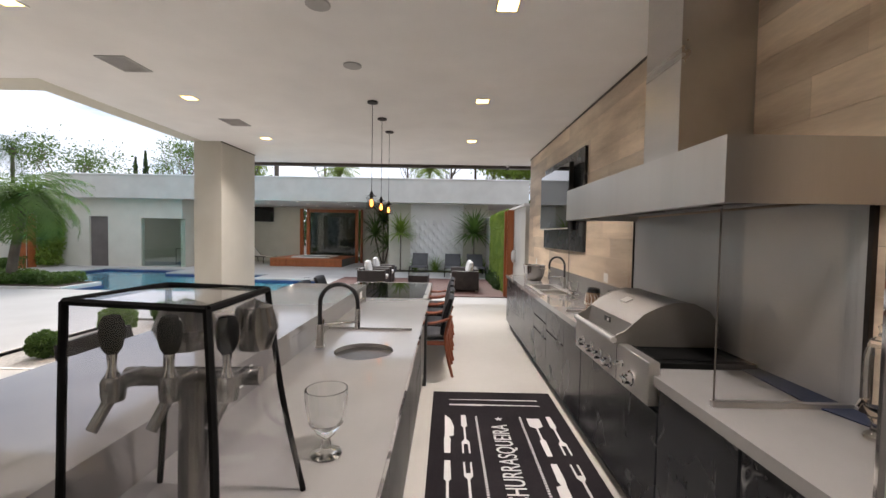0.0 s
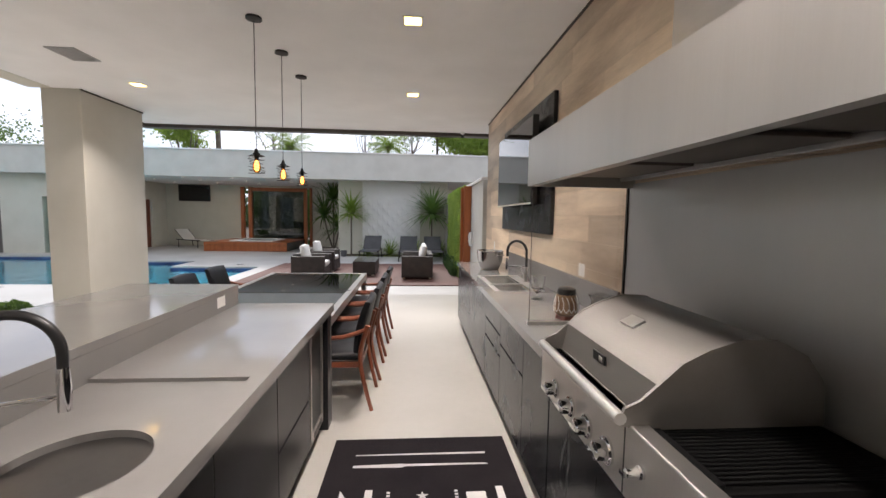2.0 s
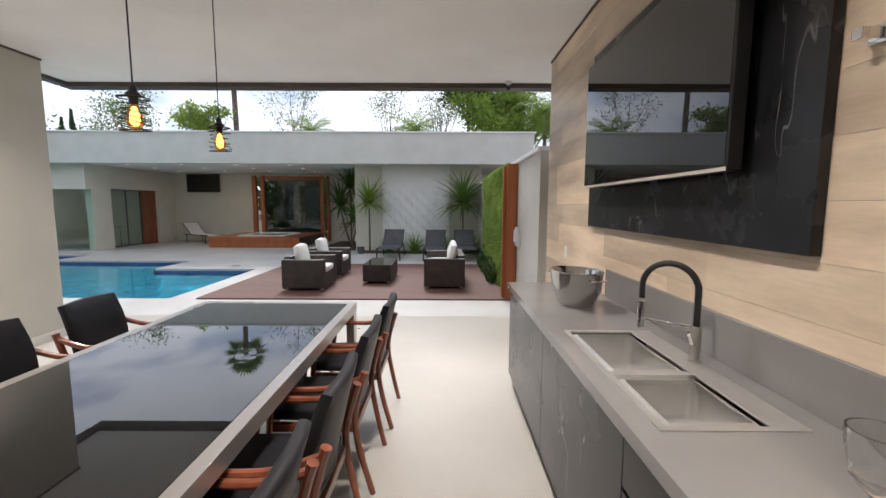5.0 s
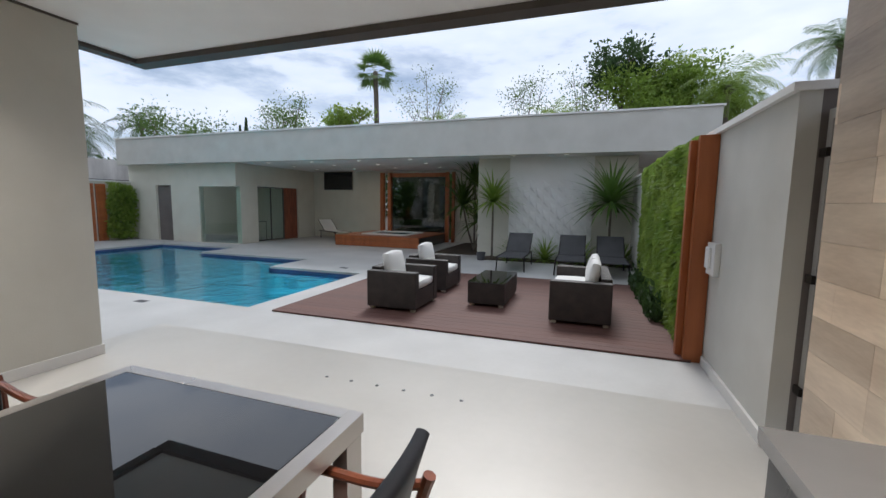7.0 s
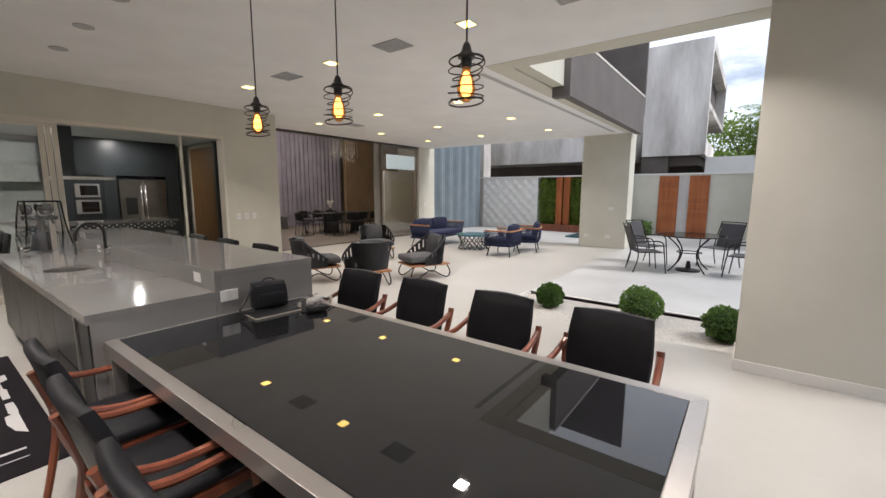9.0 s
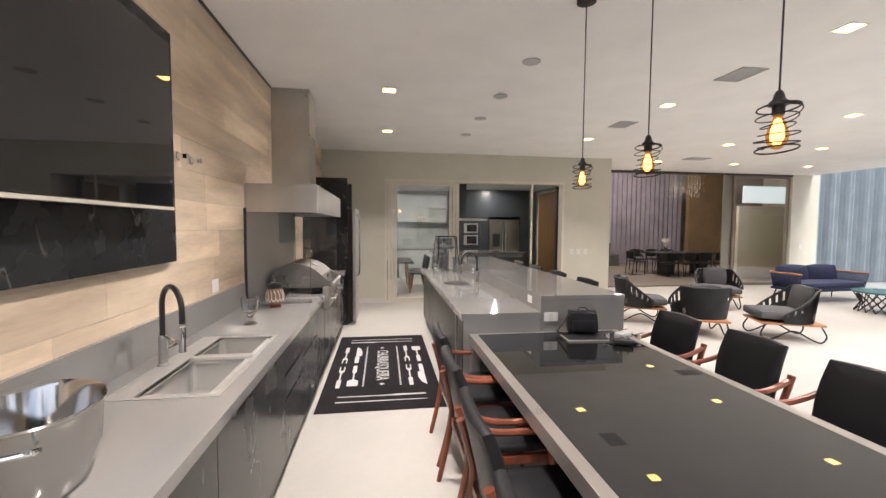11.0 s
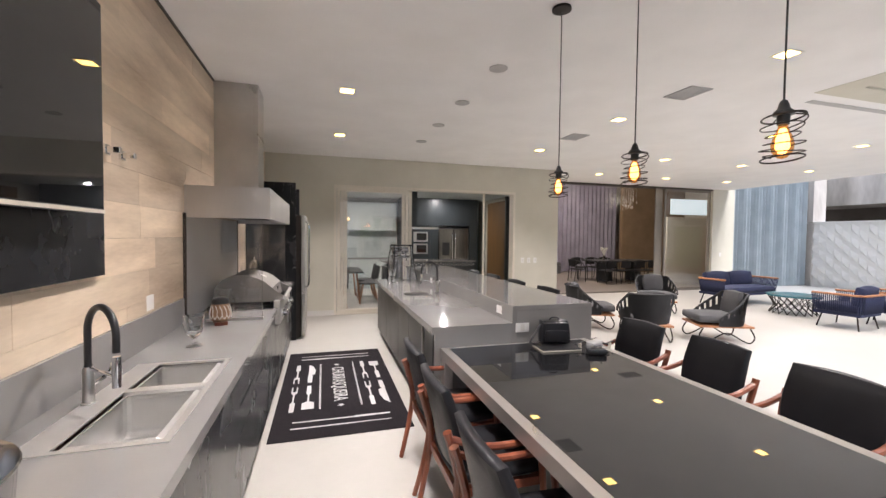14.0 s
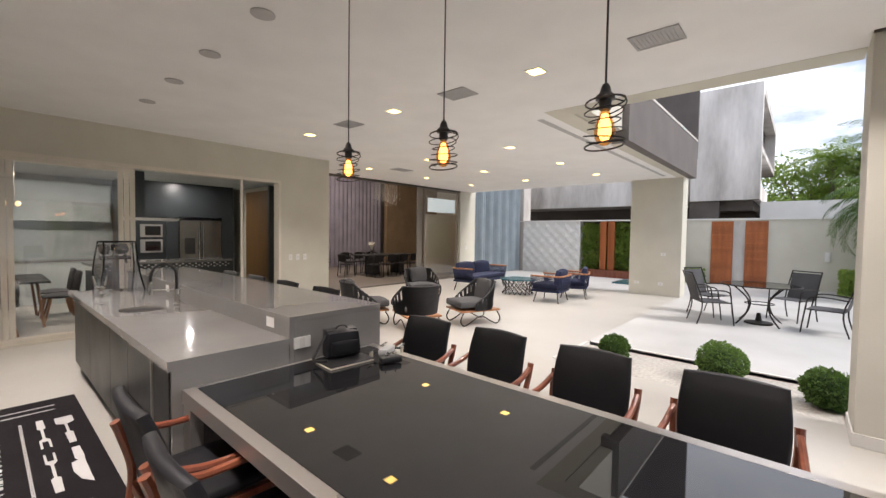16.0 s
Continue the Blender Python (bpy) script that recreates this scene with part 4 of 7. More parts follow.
def goblet(x, y, z, k):
    e = thing("goblet", "clear cut glass goblet standing on the stone worktop", "goblet", x, y, z, group="glass goblets")
    bm = lathe(bmesh.new(), [(0, 0), (0.042 * k, 0), (0.043 * k, 0.006), (0.014 * k, 0.02), (0.010 * k, 0.045 * k), (0.024 * k, 0.06 * k), (0.046 * k, 0.09 * k), (0.056 * k, 0.15 * k), (0.058 * k, 0.185 * k), (0.054 * k, 0.185 * k), (0.051 * k, 0.15 * k), (0.040 * k, 0.095 * k), (0, 0.075 * k)], 28, flute=0.018, flutes=14)
    part("bowl", bm, M_CRYSTAL, e)
    return e


goblet(-0.15, 0.83, 0.8865, 1.15)
goblet(1.63, 4.06, 0.9, 1.05)
dr = thing("drum_lantern", "small bamboo drum with a dark lid and rope lacing", "ornament", 1.62, 3.42, 0.9, 20)
dr.scale = (0.82, 0.82, 0.9)
part("foot", boxes((-0.055, 0.055, -0.055, 0.055, 0, 0.03), bevel=0.004), M_REDWOOD, dr)
part("body", lathe(bmesh.new(), [(0.06, 0.03), (0.085, 0.05), (0.09, 0.09), (0.082, 0.15), (0.07, 0.19), (0, 0.19)], 28), M_BAMBOO, dr)
bm = bmesh.new()
for i in range(14):
    a, b = 2 * math.pi * i / 14, 2 * math.pi * (i + 0.5) / 14
    tube(bm, [(0.09 * math.cos(a), 0.09 * math.sin(a), 0.06), (0.094 * math.cos(b), 0.094 * math.sin(b), 0.09), (0.089 * math.cos(b), 0.089 * math.sin(b), 0.13), (0.078 * math.cos(a), 0.078 * math.sin(a), 0.17)], 0.0028, 5)
    tube(bm, [(0.09 * math.cos(a), 0.09 * math.sin(a), 0.06), (0.094 * math.cos(2 * a - b), 0.094 * math.sin(2 * a - b), 0.09)], 0.0028, 5)
part("lacing", bm, M_CUSHION, dr, "pale rope lacing")
part("lid", lathe(bmesh.new(), [(0.074, 0.185), (0.078, 0.20), (0.07, 0.225), (0.04, 0.238), (0, 0.24)], 24), M_BLACK, dr)
v = thing("glass_vase", "smoked glass vase with a flared rim", "vase", 1.67, 3.04, 0.9)
v.scale = (0.80, 0.80, 0.97)
part("body", lathe(bmesh.new(), [(0, 0), (0.06, 0), (0.085, 0.03), (0.105, 0.09), (0.10, 0.14), (0.065, 0.185), (0.06, 0.205), (0.085, 0.24), (0.082, 0.241), (0.056, 0.206), (0.061, 0.184), (0.095, 0.14), (0.10, 0.09), (0.08, 0.032), (0, 0.012)], 32, flute=0.012, flutes=16), M_SMOKE, v)
p = thing("steel_bucket", "polished steel oval ice bucket with side handles", "bucket", 1.60, 5.94, 0.9, 25)
p.scale = (1.0, 1.0, 1.22)
part("bowl", lathe(bmesh.new(), [(0, 0), (0.11, 0), (0.12, 0.01), (0.125, 0.02), (0.165, 0.09), (0.175, 0.18), (0.182, 0.19), (0.178, 0.194), (0.17, 0.182), (0.158, 0.09), (0.115, 0.02), (0, 0.014)], 36, sx=0.85, sy=1.08), M_POLISH, p)
for s in (-1, 1):
    part("handle", tube(bmesh.new(), smooth_path([(-0.05, s * 0.185, 0.15), (-0.04, s * 0.225, 0.16), (0.04, s * 0.225, 0.16), (0.05, s * 0.185, 0.15)], 4), 0.006), M_CHROME, p)

# television on its marble panel
t = thing("television", "large black flat television on a marble panel", "television", XW, 5.55, 0)
part("marble_panel", boxes((-0.04, -0.002, -1.00, 1.0, 1.40, 2.70), bevel=0.002), M_MARBLE, t, "black veined marble back panel")
part("mount", boxes((-0.09, -0.04, -0.2, 0.25, 1.95, 2.3)), M_BLACK, t)
part("case", boxes((-0.15, -0.09, -0.745, 0.80, 1.69, 2.55), bevel=0.006), M_BLACK, t)
part("screen", boxes((-0.1525, -0.1505, -0.735, 0.79, 1.71, 2.54)), M_BLKGLASS, t, "glossy black screen")
part("lower_bezel", boxes((-0.154, -0.1505, -0.745, 0.80, 1.69, 1.705)), M_ALU, t)
for y in (4.27, 4.44):
    k = thing("wall_hook", "small polished steel cube wall hook", "hook", XW, y, 2.03, group="steel wall hooks")
    part("plate", boxes((-0.012, 0, -0.025, 0.025, -0.025, 0.025)), M_CHROME, k)
    part("peg", boxes((-0.07, -0.012, -0.016, 0.016, -0.016, 0.016), bevel=0.003), M_CHROME, k)


def outlet(x, y, z, turn, w=0.08, hh=0.12, label="white wall power outlet"):
    e = thing("wall_outlet", label, "outlet", x, y, z, turn)
    part("plate", boxes((-w / 2, w / 2, -0.008, 0, -hh / 2, hh / 2), bevel=0.002), M_OUTLET, e)
    part("socket", boxes((-0.018, 0.018, -0.010, -0.008, -0.03, 0.03), bevel=0.001), M_BASE, e)
    return e


outlet(XW, 3.90, 1.16, 90, 0.12, 0.10)
outlet(XW, 7.25, 1.11, 90)
outlet(-0.632, 3.64, 0.97, -90, 0.11, 0.075)
outlet(-0.632, 1.29, 0.97, -90, 0.11, 0.075)
outlet(-0.72, 3.91, 0.86, 0 + 180, 0.12, 0.075)
for x in (-3.5, -3.66, -3.82):
    outlet(x, YK, 1.07, 180, 0.075, 0.115, "white wall light switch plate")
outlet(-11.3, YL, 1.1, 180, 0.075, 0.115, "white wall light switch plate")
for y, z in ((2.95, 0.32), (3.55, 0.32), (3.6, 1.12)):
    outlet(-11.42, y, z, 90 + 180 - 180, 0.12, 0.08)


# ---- island with raised bar ----
b = thing("bar_counter", "raised grey quartz breakfast bar behind the island", "counter", -1.01, 1.7, 0)
part("top", boxes((-0.38, 0.378, -2.25, 2.21, 1.0, 1.04), bevel=0.002), M_STONE, b, "thick polished quartz top")
part("front_panel", boxes((0.34, 0.376, -2.2, 2.205, 0.1, 1.0)), M_STONE, b)
part("end_panel", boxes((-0.378, 0.34, 2.17, 2.208, 0.0, 1.0)), M_STONE, b, "grey quartz end panel")
part("carcass", boxes((-0.10, 0.34, -2.2, 2.17, 0.0, 1.0)), M_CAB, b)
i = thing("island_counter", "low grey quartz island counter with a recessed wet area", "counter", -0.29, 2.08, 0)
part("worktop_slab", boxes((-0.342, 0.338, 0.44, 1.83, 0.86, 0.9)), M_STONE, i, "polished grey quartz top")
part("raised_rim", boxes((0.27, 0.338, -1.83, 0.44, 0.86, 0.9)), M_STONE, i, "polished grey quartz rim")
bm = bmesh.new()
C, R, N = (-0.265 + 0.29, 1.98 - 2.08), 0.175, 48
x0, x1, y0, y1 = -0.342, 0.27, -1.83, 0.44
ang = [2 * math.pi * k / N for k in range(N)]
inner = [bm.verts.new((C[0] + R * math.cos(a), C[1] + R * math.sin(a), 0.884)) for a in ang]
low = [bm.verts.new((C[0] + R * math.cos(a), C[1] + R * math.sin(a), 0.86)) for a in ang]
outer = []
for a in ang:
    dx, dy = math.cos(a), math.sin(a)
    k = min((x1 - C[0]) / dx if dx > 1e-6 else 9, (x0 - C[0]) / dx if dx < -1e-6 else 9, 0.40 / abs(dy) if abs(dy) > 1e-6 else 9)
    outer.append(bm.verts.new((C[0] + k * dx, C[1] + k * dy, 0.884)))
for k in range(N):
    j = (k + 1) % N
    bm.faces.new([inner[k], inner[j], outer[j], outer[k]])
    bm.faces.new([inner[k], low[k], low[j], inner[j]])
for sx, sy in ((1, 1), (1, -1), (-1, 1), (-1, -1)):
    cx = x1 if sx > 0 else x0
    cand = [v for v in outer if (v.co.x - C[0]) * sx > 0 and (v.co.y - C[1]) * sy > 0]
    vx = max(cand, key=lambda v: (abs(abs(v.co.x - cx) < 1e-4), abs(v.co.y - C[1])))
    vy = max(cand, key=lambda v: (abs(abs(abs(v.co.y - C[1]) - 0.40) < 1e-4), abs(v.co.x - C[0])))
    if vx is not vy:
        bm.faces.new([vx, bm.verts.new((cx, C[1] + sy * 0.40, 0.884)), vy])
box(bm, x0, x1, y0, C[1] - 0.40, 0.86, 0.884)
box(bm, x0, x1, C[1] + 0.40, y1, 0.86, 0.884)
part("wet_area_slab", bm, M_STONE, i, "recessed polished grey quartz slab")
part("skirt", boxes((0.318, 0.337, -1.83, 1.83, 0.845, 0.86), (-0.34, 0.318, 1.81, 1.828, 0.0, 0.86)), M_STONE, i)
bs = thing("round_sink", "round brushed steel prep sink under the stone", "sink", -0.265, 1.98, 0.86)
part("bowl", lathe(bmesh.new(), [(0.185, 0), (0.175, -0.004), (0.172, -0.12), (0.15, -0.15), (0.04, -0.16), (0, -0.162)], 40), M_SINKDARK, bs)
part("drain", lathe(bmesh.new(), [(0, -0.155), (0.03, -0.155), (0.04, -0.158), (0, -0.159)], 20), M_CHROME, bs)
for y0, y1, sp in ((0.28, 1.22, (0.1, 0.84)), (1.22, 2.17, (0.1, 0.84)), (2.17, 2.78, (0.1, 0.84)), (2.78, 3.37, (0.1, 0.42, 0.84))):
    unit(0.0, y0, y1, 1, sp, "black laminate island cabinet", deep=0.6, mat=M_CAB, top=0.69 if 1.0 < y0 < 2.5 else 0.845)
w = thing("wine_cooler", "small black wine cooler with a steel-framed glass door", "wine cooler", 0.0, 3.56, 0)
part("body", boxes((-0.55, -0.02, -0.18, 0.17, 0.05, 0.84)), M_BLACK, w)
part("door_frame", boxes((-0.02, 0.004, -0.175, -0.145, 0.1, 0.83), (-0.02, 0.004, 0.135, 0.165, 0.1, 0.83), (-0.02, 0.004, -0.145, 0.135, 0.8, 0.83), (-0.02, 0.004, -0.145, 0.135, 0.1, 0.16)), M_STEEL, w)
part("door_glass", boxes((-0.012, -0.006, -0.145, 0.135, 0.16, 0.8)), M_CAB, w, "dark tinted door glass")
part("vent", boxes((0.0045, 0.006, -0.10, 0.10, 0.11, 0.15)), M_BLACK, w)
solo("end_gable", boxes((-0.56, 0.03, -0.05, 0.05, 0.0, 0.845), bevel=0.002), M_BLACK, "black end gable under the stone top", "panel", 0.0, 3.815, 0.0)

# long glass dining table joined to the island
t = thing("dining_table", "long dining table with a black glass top and brushed metal rim", "table", -0.67, 5.292, 0)
W, L = 0.65, 1.376
part("glass_top", boxes((-W + 0.065, W - 0.065, -L + 0.03, L - 0.065, 0.722, 0.7365), bevel=0.001), M_BLKGLASS, t, "glossy black glass top")
part("rim", boxes((-W, -W + 0.062, -L, L, 0.66, 0.737), (W - 0.062, W, -L, L, 0.66, 0.737), (-W + 0.062, W - 0.062, L - 0.062, L, 0.66, 0.737), (-W + 0.062, W - 0.062, -L, -L + 0.027, 0.66, 0.737), bevel=0.0015), M_TFRAME, t, "brushed metal rim")
part("underframe", boxes((-W + 0.07, W - 0.07, -L + 0.07, L - 0.07, 0.69, 0.72)), M_BLACK, t)
for sx in (-1, 1):
    part("leg", boxes((sx * (W - 0.031) - 0.031, sx * (W - 0.031) + 0.031, L - 0.12, L - 0.02, 0, 0.66)), M_TFRAME, t)
    part("leg", boxes((sx * (W - 0.031) - 0.031, sx * (W - 0.031) + 0.031, -L + 0.02, -L + 0.12, 0, 0.66)), M_TFRAME, t)


def dining_chair(x, y, turn):
    """Faces local +x."""
    e = thing("dining_chair", "red-brown wooden armchair with black leather seat and back", "chair", x, y, 0, turn, group="chairs round the long table")
    bm = bmesh.new()
    cushion(bm, -0.22, 0.24, -0.235, 0.235, 0.405, 0.475, 0.012, 0.03)
    part("seat", bm, M_LEATHER, e, "black leather seat")
    bm = bmesh.new()
    cushion(bm, -0.036, 0.036, -0.232, 0.232, -0.22, 0.22, 0.006, 0.034)
    for v in bm.verts:
        v.co.x += 0.4 * v.co.y ** 2 - 0.4 * v.co.z ** 2
    bm.transform(Matrix.Translation((-0.235, 0, 0.67)) @ Matrix.Rotation(radians(-13), 4, "Y"))
    part("backrest", bm, M_LEATHER, e, "black leather backrest")
    for s in (-1, 1):
        part("back_leg", tube(bmesh.new(), smooth_path([(-0.31, s * 0.225, 0.0), (-0.25, s * 0.245, 0.25), (-0.225, s * 0.25, 0.45), (-0.26, s * 0.262, 0.62), (-0.285, s * 0.262, 0.70)], 5), 0.016, 8, taper=0.022), M_REDWOOD, e)
        part("front_leg", tube(bmesh.new(), smooth_path([(0.25, s * 0.235, 0.0), (0.23, s * 0.255, 0.30), (0.20, s * 0.27, 0.60)], 5), 0.013, 8, taper=0.020), M_REDWOOD, e)
        bm = tube(bmesh.new(), smooth_path([(-0.28, s * 0.262, 0.67), (-0.1, s * 0.275, 0.615), (0.10, s * 0.28, 0.61), (0.24, s * 0.27, 0.615)], 5), 0.018, 8)
        part("armrest", bm, M_REDWOOD, e)
    part("seat_frame", boxes((-0.23, 0.24, -0.245, -0.215, 0.36, 0.405), (-0.23, 0.24, 0.215, 0.245, 0.36, 0.405), (-0.235, -0.21, -0.215, 0.215, 0.36, 0.405), (0.215, 0.24, -0.215, 0.215, 0.36, 0.405), bevel=0.003), M_REDWOOD, e)
    return e


ch = dining_chair(-0.0 + 0.0, 4.28, 180)
for x, y, r in ((0.02, 4.89, 180), (0.03, 5.55, 180), (0.05, 6.2, 180), (-1.54, 4.05, 2), (-1.57, 4.72, -2), (-1.57, 5.43, 0), (-1.57, 6.15, 1)):
    put(ch, x, y, 0, r)


def bar_stool(x, y, turn):
    e = thing("bar_stool", "wooden bar stool with a low black leather back", "stool", x, y, 0, turn, group="stools along the bar")
    bm = cushion(bmesh.new(), -0.2, 0.2, -0.21, 0.21, 0.68, 0.74, 0.01, 0.025)
    part("seat", bm, M_LEATHER, e)
    bm = cushion(bmesh.new(), -0.025, 0.025, -0.24, 0.24, -0.11, 0.11, 0.006, 0.022)
    bm.transform(Matrix.Translation((-0.21, 0, 0.90)) @ Matrix.Rotation(radians(-12), 4, "Y"))
    part("backrest", bm, M_LEATHER, e)
    for sx in (-1, 1):
        for sy in (-1, 1):
            part("leg", tube(bmesh.new(), [(sx * 0.21, sy * 0.21, 0), (sx * 0.17, sy * 0.18, 0.68)], 0.014, 8, taper=0.019), M_REDWOOD, e)
    part("footrest", tube(bmesh.new(), [(0.197, -0.2, 0.24), (0.197, 0.2, 0.24)], 0.010), M_REDWOOD, e)
    for s in (-1, 1):
        part("back_post", tube(bmesh.new(), [(-0.17, s * 0.18, 0.68), (-0.22, s * 0.2, 0.9)], 0.013), M_REDWOOD, e)
    return e


st = bar_stool(-1.50, 2.62, 0)
for y in (1.80, 0.98, 0.16):
    put(st, -1.50, y, 0, 0)

# things on the table end
bg = thing("camera_bag", "black camera bag with a shoulder strap", "bag", -0.93, 4.055, 0.757, -14)
bg.scale = (0.82, 0.85, 0.88)
bm = cushion(bmesh.new(), -0.15, 0.15, -0.075, 0.075, 0, 0.20, 0.01, 0.03)
for v in bm.verts:
    v.co.x *= 1.0 - 0.12 * v.co.z / 0.2
part("body", bm, M_LEATHER, bg)
part("flap", cushion(bmesh.new(), -0.135, 0.135, -0.088, 0.03, 0.09, 0.212, 0.004, 0.02), M_BLACK, bg)
part("front_pocket", cushion(bmesh.new(), -0.11, 0.11, 0.07, 0.095, 0.03, 0.13, 0.004, 0.01), M_LEATHER, bg)
part("strap", tube(bmesh.new(), smooth_path([(0.13, 0, 0.17), (0.20, 0.02, 0.08), (0.25, 0.06, 0.012), (0.16, 0.12, 0.008)], 5), 0.011, 6), M_BLACK, bg)
part("handle", tube(bmesh.new(), smooth_path([(-0.05, 0, 0.205), (-0.03, 0, 0.23), (0.03, 0, 0.23), (0.05, 0, 0.205)], 4), 0.007, 6), M_BLACK, bg)
lp = thing("laptop", "closed silver laptop lying on the glass table", "laptop", -0.90, 4.135, 0.738, -5)
part("base", boxes((-0.16, 0.16, -0.10, 0.11, 0, 0.011), bevel=0.003), M_ALU, lp)
part("lid", boxes((-0.16, 0.16, -0.10, 0.11, 0.012, 0.018), bevel=0.002), M_BLACK, lp)
dn = thing("folded_drone", "small folded grey camera drone", "drone", -1.185, 4.23, 0.738, 25)
part("body", cushion(bmesh.new(), -0.08, 0.08, -0.035, 0.035, 0.012, 0.062, 0.004, 0.014), surf("drone plastic", (0.35, 0.35, 0.35), (0.45, 0.45, 0.45), 0.4, bump=0), dn)
for s in (-1, 1):
    for q in (-1, 1):
        part("arm", tube(bmesh.new(), [(q * 0.06, s * 0.03, 0.04), (q * 0.10, s * 0.07, 0.03)], 0.008, 6), M_BLACK, dn)
        part("motor", lathe(bmesh.new(), [(0, 0), (0.012, 0), (0.014, 0.045), (0, 0.05)], 12, q * 0.10, s * 0.07), M_ALU, dn)
        part("propeller", boxes((q * 0.10 - 0.055, q * 0.10 + 0.055, s * 0.07 - 0.006, s * 0.07 + 0.006, 0.048, 0.051)), M_BLACK, dn)
rc = thing("drone_controller", "small black drone controller", "controller", -1.10, 4.36, 0.738, -20)
part("body", cushion(bmesh.new(), -0.07, 0.07, -0.04, 0.04, 0, 0.045, 0.003, 0.012), M_BLACK, rc)
for s in (-1, 1):
    part("stick", tube(bmesh.new(), [(s * 0.035, 0.01, 0.04), (s * 0.035, 0.01, 0.065)], 0.005, 6), M_CHROME, rc)

# beer tower under a clear dust cover
bt = thing("beer_tower", "steel beer tower with three black tap handles", "beer tap", -0.34, 0.46, 0.884, 4)
bt.scale = (1.12, 1.0, 1.25)
part("column", lathe(bmesh.new(), [(0.06, 0), (0.06, 0.01), (0.032, 0.02), (0.028, 0.30), (0, 0.30)], 24), M_TOWER, bt)
part("manifold", tube(bmesh.new(), [(-0.13, 0, 0.305), (0.13, 0, 0.305)], 0.017, 14), M_TOWER, bt)
for bx, br in ((-0.04, 0.062), (0.10, 0.048)):
    part("pressure_ball", lathe(bmesh.new(), [(0.0, 0.335), (br * 0.7, 0.345), (br, 0.385), (br * 0.75, 0.425), (0, 0.44)], 24, bx, 0.05), M_TOWER, bt)
for x in (-0.10, 0.0, 0.10):
    tp = part("tap_body", tube(bmesh.new(), [(x, 0.0, 0.31), (x, -0.09, 0.315)], 0.014, 12), M_TOWER, bt)
    part("spout", tube(bmesh.new(), [(x, -0.085, 0.32), (x - 0.004, -0.095, 0.29), (x - 0.02, -0.115, 0.25)], 0.010, 10), M_TOWER, tp)
    part("tap_handle", lathe(bmesh.new(), [(0.010, 0.368), (0.016, 0.376), (0.020, 0.395), (0.020, 0.415), (0.013, 0.428), (0, 0.431)], 16, x, -0.09), M_PIPING, tp, "black tap handle")
    part("stem", lathe(bmesh.new(), [(0.011, 0.322), (0.013, 0.33), (0.007, 0.345), (0.009, 0.367), (0, 0.368)], 14, x, -0.09), M_CHROME, tp)
    part("collar", lathe(bmesh.new(), [(0.018, 0.29), (0.020, 0.30), (0.020, 0.322), (0.015, 0.33), (0, 0.33)], 14, x, -0.088), M_TOWER, tp)
dc = thing("dust_cover", "clear plastic dust cover with black piped edges", "cover", -0.35, 0.45, 0.884, 0)
top = [(-0.17, -0.11, 0.566), (0.14, -0.16, 0.566), (0.13, 0.11, 0.566), (-0.15, 0.16, 0.566)]
bot = [(-0.17, -0.13, 0.002), (0.18, -0.21, 0.002), (0.19, 0.20, 0.002), (-0.22, 0.22, 0.002)]
mid = [tuple(0.5 * (a + b) + (0.015 if (k + j) % 2 else -0.015) for k, (a, b) in enumerate(zip(p, q))) for j, (p, q) in enumerate(zip(top, bot))]
bm = bmesh.new()
tv, mv, bv = ([bm.verts.new(p) for p in q] for q in (top, mid, bot))
bm.faces.new(tv)
for k in range(4):
    j = (k + 1) % 4
    bm.faces.new([tv[k], tv[j], mv[j], mv[k]])
    bm.faces.new([mv[k], mv[j], bv[j], bv[k]])
bmesh.ops.subdivide_edges(bm, edges=bm.edges[:], cuts=5, use_grid_fill=True)
for fc in bm.faces:
    fc.smooth = True
for v in bm.verts:
    q = noise.noise_vector(v.co * 6.0) * 0.012
    if v.co.z > 0.01:
        v.co += q
f = part("film", bm, M_FILM, dc, "wrinkled clear plastic")
for k in range(4):
    j = (k + 1) % 4
    part("piping", tube(bmesh.new(), smooth_path([top[k], tuple((a + b) / 2 for a, b in zip(top[k], top[j])), top[j]], 4), 0.0078, 6), M_PIPING, dc, "black fabric piping")
    part("piping", tube(bmesh.new(), smooth_path([top[k], mid[k], bot[k]], 6), 0.0078, 6), M_PIPING, dc, "black fabric piping")

# rug with printed barbecue tools
r = thing("kitchen_rug", "black runner printed with white barbecue tools and lettering", "rug", 0.693, 2.405, 0)
part("rug_body", boxes((-0.578, 0.578, -1.215, 1.215, 0.0, 0.007), bevel=0.002), M_RUG, r)
ZP = 0.0072


def flat(bm, pts, ox, oy, flip):
    prism(bm, [(ox + x * flip, oy + y * flip) for x, y in pts], ZP, ZP + 0.0012)


